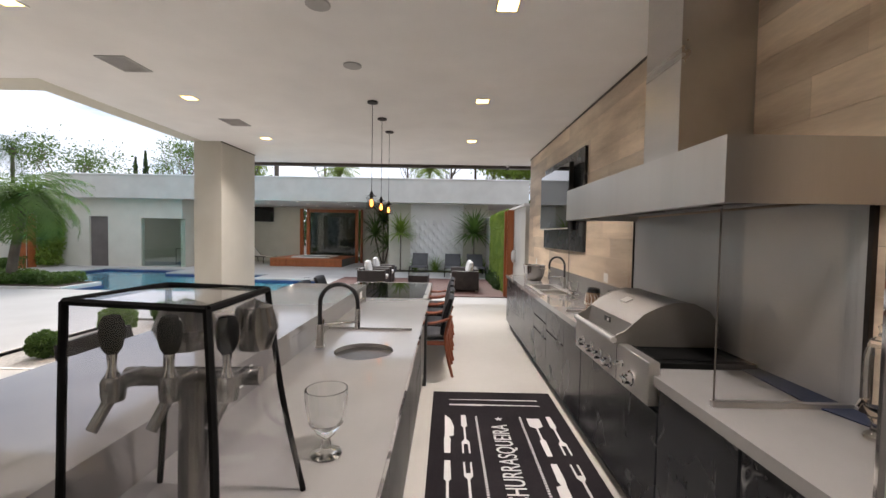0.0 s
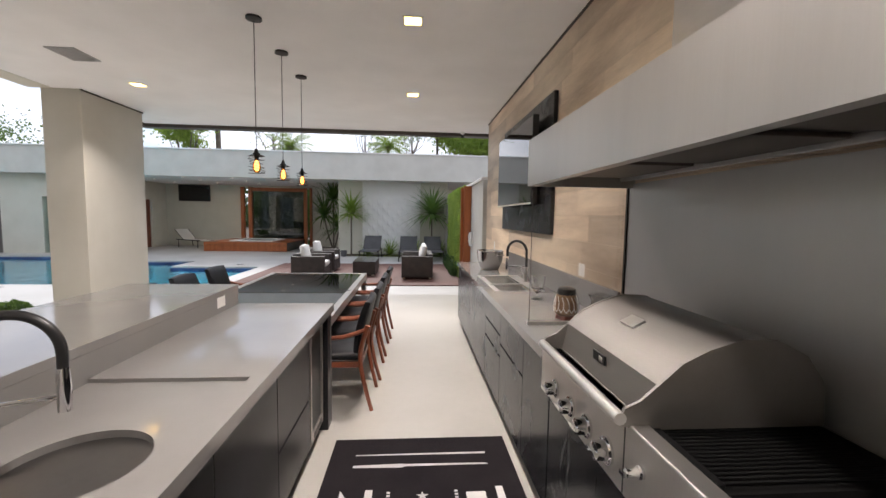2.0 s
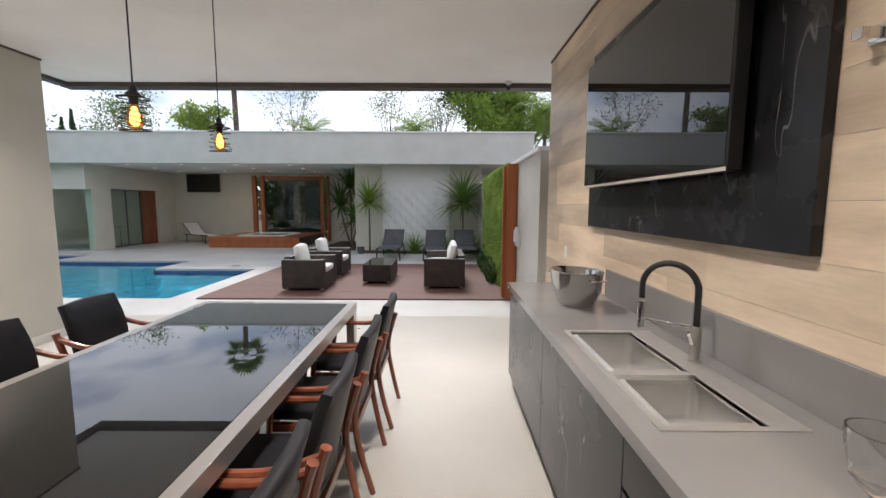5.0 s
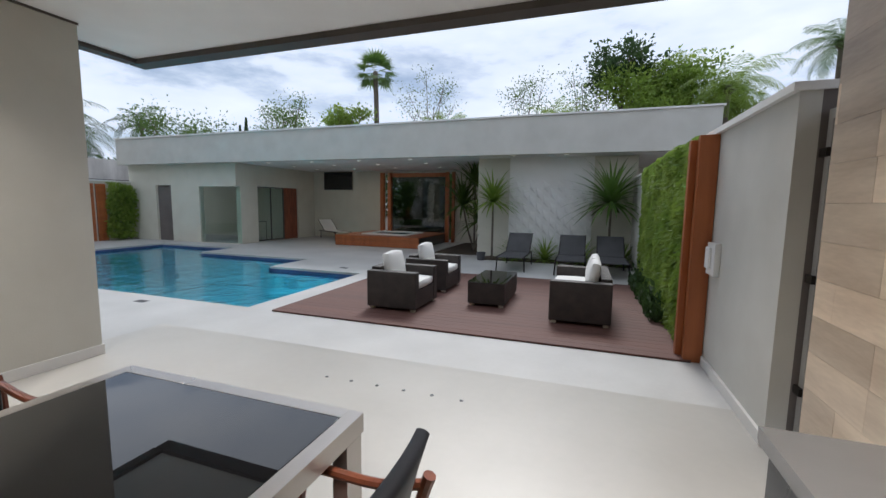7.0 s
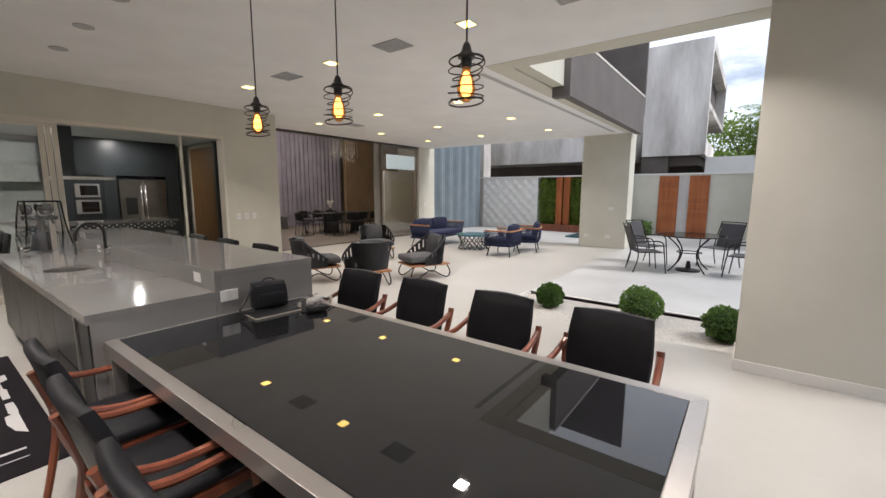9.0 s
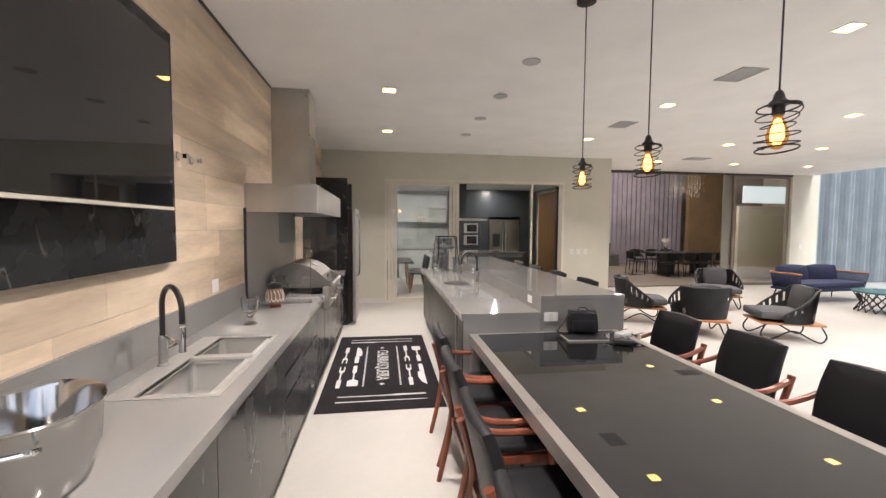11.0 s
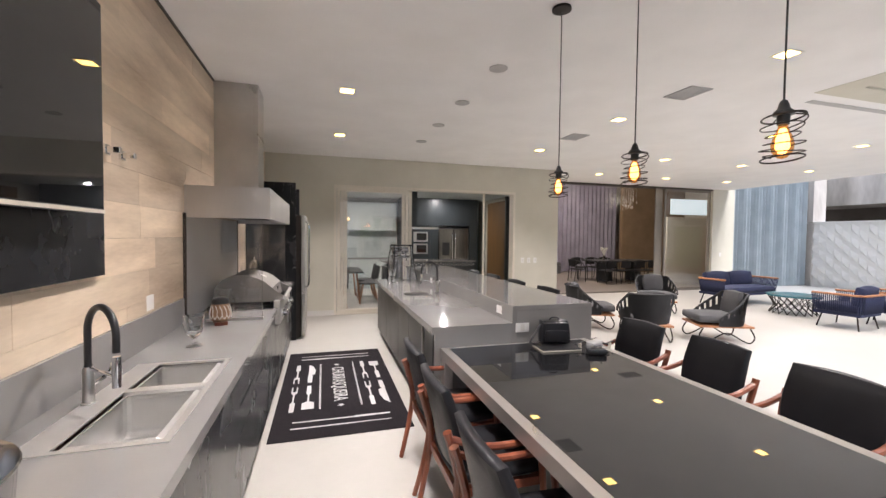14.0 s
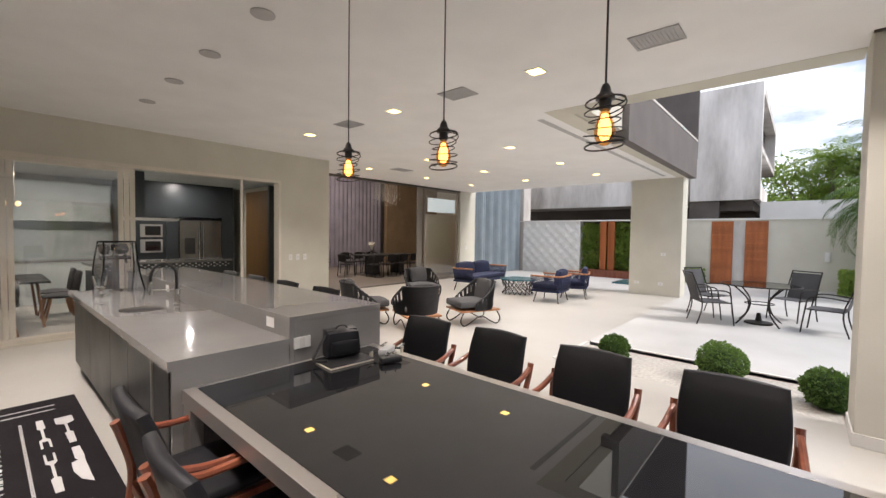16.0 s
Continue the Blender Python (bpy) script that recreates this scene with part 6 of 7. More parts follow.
rope_sofa("navy_sofa", "navy blue two-seat rope sofa with a wooden rail", "sofa", -9.1, -0.75, 4, 1.9)
rope_sofa("navy_armchair", "navy blue rope armchair with a warm wooden rail", "armchair", -8.45, 1.85, 187, 0.82, "navy armchairs in the lounge")
rope_sofa("navy_armchair", "navy blue rope armchair with a warm wooden rail", "armchair", -9.55, 1.95, 200, 0.82, "navy armchairs in the lounge")
tt = thing("teal_coffee_table", "low round teal table on a black lattice base", "coffee table", -8.95, 0.62, 0)
part("top", lathe(bmesh.new(), [(0, 0.38), (0.47, 0.38), (0.48, 0.40), (0.47, 0.415), (0, 0.415)], 36), M_TEAL, tt, "teal lacquer top")
bm = bmesh.new()
for i in range(18):
    a, b = 2 * math.pi * i / 18, 2 * math.pi * (i + 2) / 18
    for q, r in ((a, b), (b, a)):
        tube(bm, [(0.44 * math.cos(q), 0.44 * math.sin(q), 0.37), (0.33 * math.cos((q + r) / 2), 0.33 * math.sin((q + r) / 2), 0.18), (0.42 * math.cos(r), 0.42 * math.sin(r), 0.01)], 0.009, 4)
part("lattice_base", bm, M_IRON, tt, "black woven lattice base")


# ---- terrace ----
M_GATE = surf("grey gate metal", (0.36, 0.35, 0.33), (0.44, 0.43, 0.41), 0.5, metal=0.2, bump=0)
M_SLATDARK = surf("dark gate metal", (0.10, 0.095, 0.09), (0.14, 0.13, 0.12), 0.45, metal=0.4, bump=0)
g = thing("slatted_gate", "grey slatted metal gate beside the pier", "gate", 2.09, 8.20, 0)
part("gate_frame", boxes((-0.03, 0.03, 0.13, 0.18, 0.05, 2.12), (-0.03, 0.03, -0.18, -0.12, 0.05, 2.12), (-0.03, 0.03, -0.12, 0.13, 2.06, 2.12), (-0.03, 0.03, -0.12, 0.13, 0.05, 0.12)), M_GATE, g)
for i in range(21):
    z = 0.14 + i * 0.091
    part("slat", boxes((-0.012, 0.012, -0.12, 0.13, z, z + 0.07)), M_GATE, g)
for z in (0.4, 1.1, 1.85):
    part("hinge", boxes((-0.05, -0.03, 0.12, 0.20, z, z + 0.05)), M_IRON, g)
mb = thing("wall_box", "white intercom and meter box on the garden wall", "meter box", 1.92, 9.72, 1.08)
part("case", boxes((-0.05, 0, -0.12, 0.12, -0.16, 0.14), bevel=0.006), M_OUTLET, mb)
part("cover", boxes((-0.075, -0.05, -0.03, 0.09, -0.10, 0.10), bevel=0.008), M_WHITE, mb)

# timber screen post and green wall
tp = thing("timber_post", "tall orange varnished timber screen post", "post", 1.80, 9.98, 0)
part("front_board", boxes((-0.05, 0.115, -0.09, -0.02, 0, 2.23), bevel=0.004), M_CUMARU, tp)
part("rear_board", boxes((-0.10, -0.04, 0.04, 0.12, 0, 2.20), bevel=0.004), M_CUMARU, tp)
part("side_board", boxes((-0.035, 0.115, -0.02, 0.28, 0, 2.21), bevel=0.004), M_CUMARU, tp)
# solid dark slab behind the leaves, the creeper's inner shade put into its colour
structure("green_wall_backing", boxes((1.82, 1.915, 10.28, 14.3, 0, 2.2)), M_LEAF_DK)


def leaf_cloud(name, pts, size, material, rnd, flat=0.35, aspect=2.2):
    """Many small bent leaves at the given points; each point is (x, y, z, ox, oy, oz) with an outward way."""
    verts, faces = [], []
    for x, y, z, ox, oy, oz in pts:
        s = size * rnd.uniform(0.6, 1.3)
        d = Vector((ox + rnd.uniform(-flat, flat), oy + rnd.uniform(-flat, flat), oz + rnd.uniform(-flat, flat)))
        d = d.normalized() if d.length > 0.01 else Vector((0, 0, 1))
        u = d.cross(Vector((rnd.uniform(-1, 1), rnd.uniform(-1, 1), rnd.uniform(-1, 1)))).normalized() * (s / aspect)
        n = d.cross(u).normalized() * s * 0.12
        p = Vector((x, y, z))
        k = len(verts)
        verts += [p - d * s * 0.5, p + u * 0.5 + n, p + d * s * 0.5, p - u * 0.5 + n]
        faces += [(k, k + 1, k + 2), (k, k + 2, k + 3)]
    return mesh_np(name, verts, faces, material)


rnd = random.Random(11)
pts = []
for i in range(15000):
    y, z = rnd.uniform(10.3, 14.3), rnd.uniform(0.02, 2.28)
    bulge = 0.06 + 0.07 * noise.noise(Vector((y * 2.1, z * 2.3, 3)))
    pts.append((1.84 - abs(bulge) * rnd.uniform(0.1, 0.9), y, z, -1, 0, -0.6))
gw = leaf_cloud("green_wall", pts, 0.085, M_LEAF_LT, rnd, 0.6)
tagged(gw, "dense light green creeper covering the garden wall", "green wall", "", "stuff")
pts = [(rnd.uniform(1.62, 1.82), rnd.uniform(11.2, 14.2), abs(rnd.gauss(0, 0.16)), -0.3, rnd.uniform(-1, 1), 0.8) for _ in range(900)]
tagged(leaf_cloud("creeper_foot", pts, 0.12, M_LEAF_DK, rnd, 0.5), "dark green plants at the foot of the creeper wall", "plants", "", "stuff")

# wicker set on the deck
def wicker_seat(name, label, cat, x, y, turn, w, d, group=""):
    """Faces local +x; w across, d deep."""
    e = thing(name, label, cat, x, y, 0.022, turn, group=group)
    h = w / 2
    part("base", boxes((-d / 2 + 0.14, d / 2 - 0.005, -h + 0.14, h - 0.14, 0.04, 0.30), bevel=0.008), M_WICKER, e, "dark brown woven base")
    for s in (-1, 1):
        part("armrest", boxes((-d / 2, d / 2, min(s * h, s * (h - 0.14)), max(s * h, s * (h - 0.14)), 0.04, 0.56), bevel=0.012), M_WICKER, e, "dark brown woven arm")
    part("backrest", boxes((-d / 2, -d / 2 + 0.14, -h + 0.14, h - 0.14, 0.04, 0.60), bevel=0.012), M_WICKER, e, "dark brown woven back")
    nb = 2 if w > 1.2 else 1
    for i in range(nb):
        a, b = -h + 0.15 + (w - 0.3) * i / nb, -h + 0.15 + (w - 0.3) * (i + 1) / nb
        part("seat_cushion", cushion(bmesh.new(), -d / 2 + 0.15, d / 2 + 0.0, a + 0.005, b - 0.005, 0.30, 0.43, 0.012, 0.04), M_CUSHION, e, "white seat cushion")
        bm = cushion(bmesh.new(), -0.07, 0.07, a + 0.03, b - 0.03, -0.2, 0.2, 0.02, 0.05)
        bm.transform(Matrix.Translation((-d / 2 + 0.23, 0, 0.60)) @ Matrix.Rotation(radians(-12), 4, "Y"))
        part("back_cushion", bm, M_CUSHION, e, "white back cushion")
    for sx in (-1, 1):
        for sy in (-1, 1):
            part("foot", boxes((sx * (d / 2 - 0.06) - 0.03, sx * (d / 2 - 0.06) + 0.03, sy * (h - 0.06) - 0.03, sy * (h - 0.06) + 0.03, 0, 0.04)), M_ALU, e)
    return e


wicker_seat("wicker_armchair", "dark brown wicker armchair with white cushions on the deck", "armchair", -1.80, 10.90, 0, 0.88, 0.76, "wicker armchairs")
wicker_seat("wicker_armchair", "dark brown wicker armchair with white cushions on the deck", "armchair", -1.83, 12.30, 0, 0.88, 0.76, "wicker armchairs")
wicker_seat("wicker_sofa", "dark brown two-seat wicker sofa with white cushions", "sofa", 0.74, 11.45, 180, 1.5, 0.76)
ct = thing("wicker_coffee_table", "dark brown wicker coffee table with a glass top", "coffee table", -0.59, 11.75, 0.022)
part("body", boxes((-0.28, 0.28, -0.57, 0.57, 0.04, 0.36), bevel=0.008), M_WICKER, ct, "dark brown woven body")
part("glass_top", boxes((-0.285, 0.285, -0.575, 0.575, 0.361, 0.369)), M_BLKGLASS, ct, "dark glass top")
for sx in (-1, 1):
    for sy in (-1, 1):
        part("foot", boxes((sx * 0.22 - 0.03, sx * 0.22 + 0.03, sy * 0.51 - 0.03, sy * 0.51 + 0.03, 0, 0.04)), M_ALU, ct)


def sun_lounger(x, y, turn, name="sun_lounger", label="grey mesh sun lounger on a dark metal frame", group="sun loungers by the white wall", m=None):
    """Head at local +y."""
    e = thing(name, label, "sun lounger", x, y, 0, turn, group=group)
    part("seat_mesh", boxes((-0.29, 0.29, -0.95, 0.25, 0.33, 0.345)), m or M_GREYFAB, e, "grey woven mesh seat")
    bm = boxes((-0.29, 0.29, 0, 0.72, -0.008, 0.008))
    bm.transform(Matrix.Translation((0, 0.25, 0.345)) @ Matrix.Rotation(radians(38), 4, "X"))
    part("back_mesh", bm, m or M_GREYFAB, e, "grey woven mesh back")
    for s in (-1, 1):
        part("side_rail", tube(bmesh.new(), [(s * 0.31, -0.97, 0.335), (s * 0.31, 0.72, 0.335)], 0.018), M_IRON, e)
        part("back_rail", tube(bmesh.new(), [(s * 0.30, 0.25, 0.345), (s * 0.30, 0.82, 0.79)], 0.014), M_IRON, e)
        for yy in (-0.8, 0.55):
            part("leg", tube(bmesh.new(), [(s * 0.31, yy, 0.33), (s * 0.33, yy - 0.03, 0)], 0.016), M_IRON, e)
    return e


sl = sun_lounger(-0.85, 15.55, 0)
for x in (0.48, 1.36):
    put(sl, x, 15.45, 0, 0)
sun_lounger(-9.3, 20.1, 60, "sun_lounger", "pale sun lounger on a dark wicker base", "", M_CUSHION)

# hot tub deck
ht = thing("hot_tub", "white hot tub set in a raised orange timber deck", "hot tub", -6.2, 19.5, 0)
for j in range(4):
    part("side_board", boxes((-1.65, 1.65, -1.42, -1.40, 0.01 + j * 0.088, 0.09 + j * 0.088)), M_CUMARU, ht)
part("core", boxes((-1.64, 1.64, -1.40, 1.45, 0, 0.35)), M_BLACK, ht)
for j in range(20):
    y = -1.42 + j * 0.143
    if j < 4 or j > 15:
        part("deck_board", boxes((-1.66, 1.66, y, y + 0.138, 0.35, 0.375)), M_CUMARU, ht)
    else:
        part("deck_board", boxes((-1.66, -0.9, y, y + 0.138, 0.35, 0.375)), M_CUMARU, ht)
        part("deck_board", boxes((0.9, 1.66, y, y + 0.138, 0.35, 0.375)), M_CUMARU, ht)
part("tub_rim", boxes((-0.9, 0.9, -0.85, -0.70, 0.35, 0.42), (-0.9, 0.9, 0.72, 0.87, 0.35, 0.42), (-0.9, -0.75, -0.70, 0.72, 0.35, 0.42), (0.75, 0.9, -0.70, 0.72, 0.35, 0.42), bevel=0.02), M_WHITE, ht, "white tub rim")
part("tub_cover", boxes((-0.75, 0.75, -0.70, 0.72, 0.352, 0.38)), M_TEAL, ht)
wf = thing("timber_window", "large window framed by tall orange timber posts", "window", -5.8, 20.98, 0)
for x, w in ((-1.6, 0.16), (-1.25, 0.16), (1.3, 0.14), (1.55, 0.10)):
    part("post", boxes((x - w / 2, x + w / 2, -0.14, 0.02, 0, 2.8), bevel=0.005), M_CUMARU, wf)
part("head", boxes((-1.17, 1.23, -0.05, 0.0, 2.62, 2.78)), M_CUMARU, wf)
part("pane", boxes((-1.17, 1.23, 0.0, 0.008, 0.3, 2.62)), M_GLASS_DARK, wf)
tv = thing("terrace_television", "black flat television on the pool house wall", "television", -9.6, 20.99, 2.47)
part("case", boxes((-0.70, 0.70, -0.09, 0, -0.38, 0.38), bevel=0.01), M_BLACK, tv)
part("screen", boxes((-0.67, 0.67, -0.094, -0.091, -0.35, 0.35)), M_BLKGLASS, tv)

# pool house openings
def glazing(name, label, x0, x1, y, z1, mat, along="x", turn=0):
    e = thing(name, label, "window", (x0 + x1) / 2 if along == "x" else y, y if along == "x" else (x0 + x1) / 2, 0, 0 if along == "x" else 90)
    w = (x1 - x0) / 2
    lf = part("frame", frame_rect(bmesh.new(), -w, w, 0.02, z1, 0.045, -0.02, 0.02), M_SLATDARK, e)
    part("mullion", boxes((-0.02, 0.02, -0.02, 0.02, 0.065, z1 - 0.045)), M_SLATDARK, e)
    part("pane", boxes((-w + 0.045, -0.02, -0.004, 0.004, 0.065, z1 - 0.045)), mat, e)
    part("pane", boxes((0.02, w - 0.045, -0.004, 0.004, 0.065, z1 - 0.045)), mat, e)
    return e


cw_ = thing("corner_window", "frameless greenish glass corner of the pool house", "window", -11.77, 16.66, 0)
part("pane", boxes((-0.88, -0.003, -0.006, 0.006, 0.02, 2.05)), M_GLASS_GREEN, cw_)
part("pane", boxes((0.003, 0.85, -0.006, 0.006, 0.02, 2.05)), M_GLASS_GREEN, cw_)
part("side_pane", boxes((0.852, 0.864, -0.006, 0.14, 0.02, 2.05)), M_GLASS_GREEN, cw_)
part("sill", boxes((-0.88, 0.864, -0.03, 0.03, 0, 0.02)), M_ALU, cw_)
glazing("pool_house_door", "sliding glass door of the pool house", 17.65, 19.1, -11.0, 2.1, M_GLASS_GREEN, "y")
dd = thing("pool_house_wood_door", "dark timber door of the pool house", "door", -11.0, 19.5, 0)
part("leaf", boxes((-0.03, 0.03, -0.38, 0.38, 0, 2.1)), M_REDWOOD, dd)
dd = thing("pool_house_dark_door", "dark grey door of the changing room", "door", -14.45, 16.72, 0)
part("leaf", boxes((-0.4, 0.4, -0.03, 0.03, 0, 2.1)), M_DKGREY, dd)
wt = thing("side_table", "slim black metal table behind the glass door", "table", -11.8, 18.3, 0)
part("top", boxes((-0.25, 0.25, -0.45, 0.45, 0.72, 0.74)), M_BLACK, wt)
for sx in (-1, 1):
    for sy in (-1, 1):
        part("leg", tube(bmesh.new(), [(sx * 0.23, sy * 0.42, 0), (sx * 0.23, sy * 0.42, 0.72)], 0.012), M_BLACK, wt)
first = None
for x in (-9.8, -8.0, -6.2, -4.4):
    for y in (17.0, 18.3, 19.7):
        if first is None:
            first = thing("pool_house_downlight", "small round downlight in the pool house ceiling", "ceiling light", x, y, HZ, group="pool house downlights")
            part("diffuser", lathe(bmesh.new(), [(0, -0.004), (0.06, -0.004), (0.06, -0.001)], 16), M_LEDSMALL, first)
        else:
            put(first, x, y, HZ)
for x in (-1.2, 0.2):
    put(first, x, 16.7, HZ)
room_glow(-7.2, 18.8, HZ - 0.01, 0.3, 0.3, 14, (1.0, 0.86, 0.66))

# timber doors, wall lights and a hedge at the west wall
def slat_door(x, y0, y1, z1):
    e = thing("timber_door", "orange timber slatted panel on the garden wall", "door", x, (y0 + y1) / 2, 0, group="timber panels on the garden wall")
    w = (y1 - y0) / 2
    part("backing", boxes((-0.01, 0.01, -w, w, 0, z1)), M_REDWOOD, e)
    n = int(z1 / 0.085)
    for i in range(n):
        part("slat", boxes((0.01, 0.03, -w, w, i * z1 / n + 0.006, (i + 1) * z1 / n)), M_CUMARU, e)
    return e


slat_door(-16.18, 4.0, 4.62, 2.15)
slat_door(-16.18, 4.95, 5.55, 2.15)
structure("wall_niche", boxes((-16.199, -16.19, 4.62, 4.95, 0, 2.15)), M_CONC)
slat_door(-16.18, 14.8, 15.25, 2.1)
slat_door(-16.18, 15.32, 15.65, 2.1)
for y, z in ((6.97, 1.05), (7.87, 1.05), (13.6, 1.05)):
    wl_ = thing("wall_lamp", "small white box lamp on the garden wall", "wall lamp", -16.2, y, z, group="garden wall lamps")
    part("case", boxes((0, 0.08, -0.06, 0.06, -0.14, 0.14), bevel=0.004), M_OUTLET, wl_)


# outdoor table set
ot = thing("garden_table", "round glass garden table on a black metal frame", "table", -8.9, 5.82, 0)
part("top", lathe(bmesh.new(), [(0, 0.715), (0.60, 0.715), (0.605, 0.722), (0.60, 0.73), (0, 0.73)], 40), M_GLASS_DARK, ot, "smoked glass top")
part("rim", tube(bmesh.new(), [(0.605 * math.cos(a), 0.605 * math.sin(a), 0.722) for a in [2 * math.pi * i / 40 for i in range(40)]], 0.012, 6, closed=True), M_IRON, ot)
for i in range(4):
    a = math.pi / 4 + i * math.pi / 2
    part("leg", tube(bmesh.new(), smooth_path([(0.5 * math.cos(a), 0.5 * math.sin(a), 0.71), (0.22 * math.cos(a), 0.22 * math.sin(a), 0.45), (0.25 * math.cos(a), 0.25 * math.sin(a), 0.2), (0.45 * math.cos(a), 0.45 * math.sin(a), 0)], 5), 0.014), M_IRON, ot)
part("shelf_ring", tube(bmesh.new(), [(0.22 * math.cos(a), 0.22 * math.sin(a), 0.38) for a in [2 * math.pi * i / 20 for i in range(20)]], 0.010, 6, closed=True), M_IRON, ot)
ub = solo("umbrella_base", lathe(bmesh.new(), [(0, 0), (0.22, 0), (0.22, 0.03), (0.05, 0.06), (0.03, 0.2), (0, 0.2)], 24), M_IRON, "round black umbrella base under the garden table", "umbrella base", -8.9, 5.82, 0)


def garden_chair(x, y, turn):
    """Faces local +x."""
    e = thing("garden_chair", "black metal garden armchair with a grey mesh seat", "chair", x, y, 0, turn, group="chairs round the garden table")
    bm = boxes((-0.24, 0.24, -0.25, 0.25, 0.40, 0.41))
    part("seat_mesh", bm, M_GREYFAB, e, "grey mesh seat")
    bm = boxes((-0.005, 0.005, -0.24, 0.24, 0, 0.52))
    bm.transform(Matrix.Translation((-0.24, 0, 0.41)) @ Matrix.Rotation(radians(-17), 4, "Y"))
    part("back_mesh", bm, M_GREYFAB, e, "grey mesh back")
    for s in (-1, 1):
        part("back_frame", tube(bmesh.new(), smooth_path([(-0.30, s * 0.26, 0), (-0.22, s * 0.26, 0.40), (-0.40, s * 0.25, 0.95)], 5), 0.012), M_IRON, e)
        part("arm_frame", tube(bmesh.new(), smooth_path([(0.30, s * 0.27, 0), (0.25, s * 0.27, 0.40), (0.20, s * 0.28, 0.60), (0.0, s * 0.28, 0.63), (-0.29, s * 0.27, 0.60)], 5), 0.012), M_IRON, e)
        part("seat_rail", tube(bmesh.new(), [(-0.23, s * 0.255, 0.405), (0.25, s * 0.255, 0.405)], 0.010), M_IRON, e)
    part("top_rail", tube(bmesh.new(), [(-0.40, -0.25, 0.94), (-0.40, 0.25, 0.94)], 0.012), M_IRON, e)
    return e


gc = garden_chair(-8.38, 5.12, 118)
for x, y, r in ((-9.30, 4.98, 62), (-8.75, 6.75, -100), (-9.80, 6.28, -30)):
    put(gc, x, y, 0, r)

# clipped balls in the gravel
def box_ball(x, y, r):
    rr = random.Random(int(abs(x * 100) + y * 10))
    pts = []
    for i in range(2600):
        v = Vector((rr.gauss(0, 1), rr.gauss(0, 1), rr.gauss(0, 1))).normalized()
        q = r * (0.86 + 0.16 * noise.noise(v * 3 + Vector((x, y, 0))) + rr.uniform(-0.07, 0.07))
        pts.append((v.x * q, v.y * q, v.z * q * 0.92, v.x, v.y, v.z))
    e = thing("box_ball", "small clipped round box bush growing in the gravel bed", "bush", x, y, -0.04, group="clipped box bushes")
    lc = leaf_cloud("leaves", pts, 0.035, M_LEAF, rr, 0.8, 1.6)
    lc.location = (0, 0, r * 0.85)
    lc.parent = e
    # solid dark core, shade inside the bush put into its colour
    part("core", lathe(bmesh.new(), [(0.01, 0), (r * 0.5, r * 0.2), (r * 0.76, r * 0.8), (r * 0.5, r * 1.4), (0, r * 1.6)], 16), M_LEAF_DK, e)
    return e


box_ball(-4.80, 4.58, 0.20)
box_ball(-4.82, 5.75, 0.27)
box_ball(-4.68, 6.62, 0.23)

# small drains in the paving
for i in range(6):
    solo("floor_spot", lathe(bmesh.new(), [(0, 0.0), (0.016, 0.0), (0.016, 0.004), (0, 0.004)], 12), M_TOWER, "small round dark floor light in the paving", "floor light", -1.35 + 0.25 * i, 8.3, 0, group="floor lights")
for x, y in ((-5.6, 9.6), (-7.7, 9.6), (-4.6, 13.6)):
    solo("pool_skimmer_lid", boxes((-0.1, 0.1, -0.06, 0.06, 0.0, 0.003)), M_GREYFAB, "small grey drain lid beside the pool", "drain", x, y, 0, group="drain lids")


# ---- palms, trees and planting ----
def frond(verts, faces, base, yaw, length, lift, droop, width, n=16, leaf=0.30, rnd=random, vee=0.5):
    """A feather leaf: a bent rib with a row of narrow leaflets on each side."""
    p, a = Vector(base), lift
    d0 = Vector((math.cos(yaw), math.sin(yaw), 0))
    side = Vector((-math.sin(yaw), math.cos(yaw), 0))
    step = length / n
    prev = p.copy()
    for i in range(n):
        a -= droop / n
        d = d0 * math.cos(a) + Vector((0, 0, math.sin(a)))
        q = prev + d * step
        k = len(verts)
        w = 0.012 * (1 - i / n) + 0.003
        verts += [prev - side * w, prev + side * w, q + side * w, q - side * w]
        faces.append((k, k + 1, k + 2, k + 3))
        t = (i + 1) / n
        ll = leaf * (0.5 + 1.1 * math.sin(math.pi * min(1, t * 0.9 + 0.08))) * rnd.uniform(0.85, 1.1)
        for s in (-1, 1):
            for m in (0.0, 0.5):
                o = prev + d * step * m
                tip = o + (side * s * 0.8 + d * 0.55 + Vector((0, 0, -vee * rnd.uniform(0.5, 1.2)))) * ll
                mid = o.lerp(tip, 0.45) + Vector((0, 0, 0.12 * ll))
                k = len(verts)
                verts += [o - d * width, o + d * width, mid + d * width * 1.2, tip, mid - d * width * 1.2]
                faces += [(k, k + 1, k + 2, k + 4), (k + 4, k + 2, k + 3)]
        prev = q


def trunk_mesh(path, r0, r1, rings=0.0):
    pts = smooth_path(path, 6)
    bm = tube(bmesh.new(), pts, r0, 10, taper=r1)
    return bm


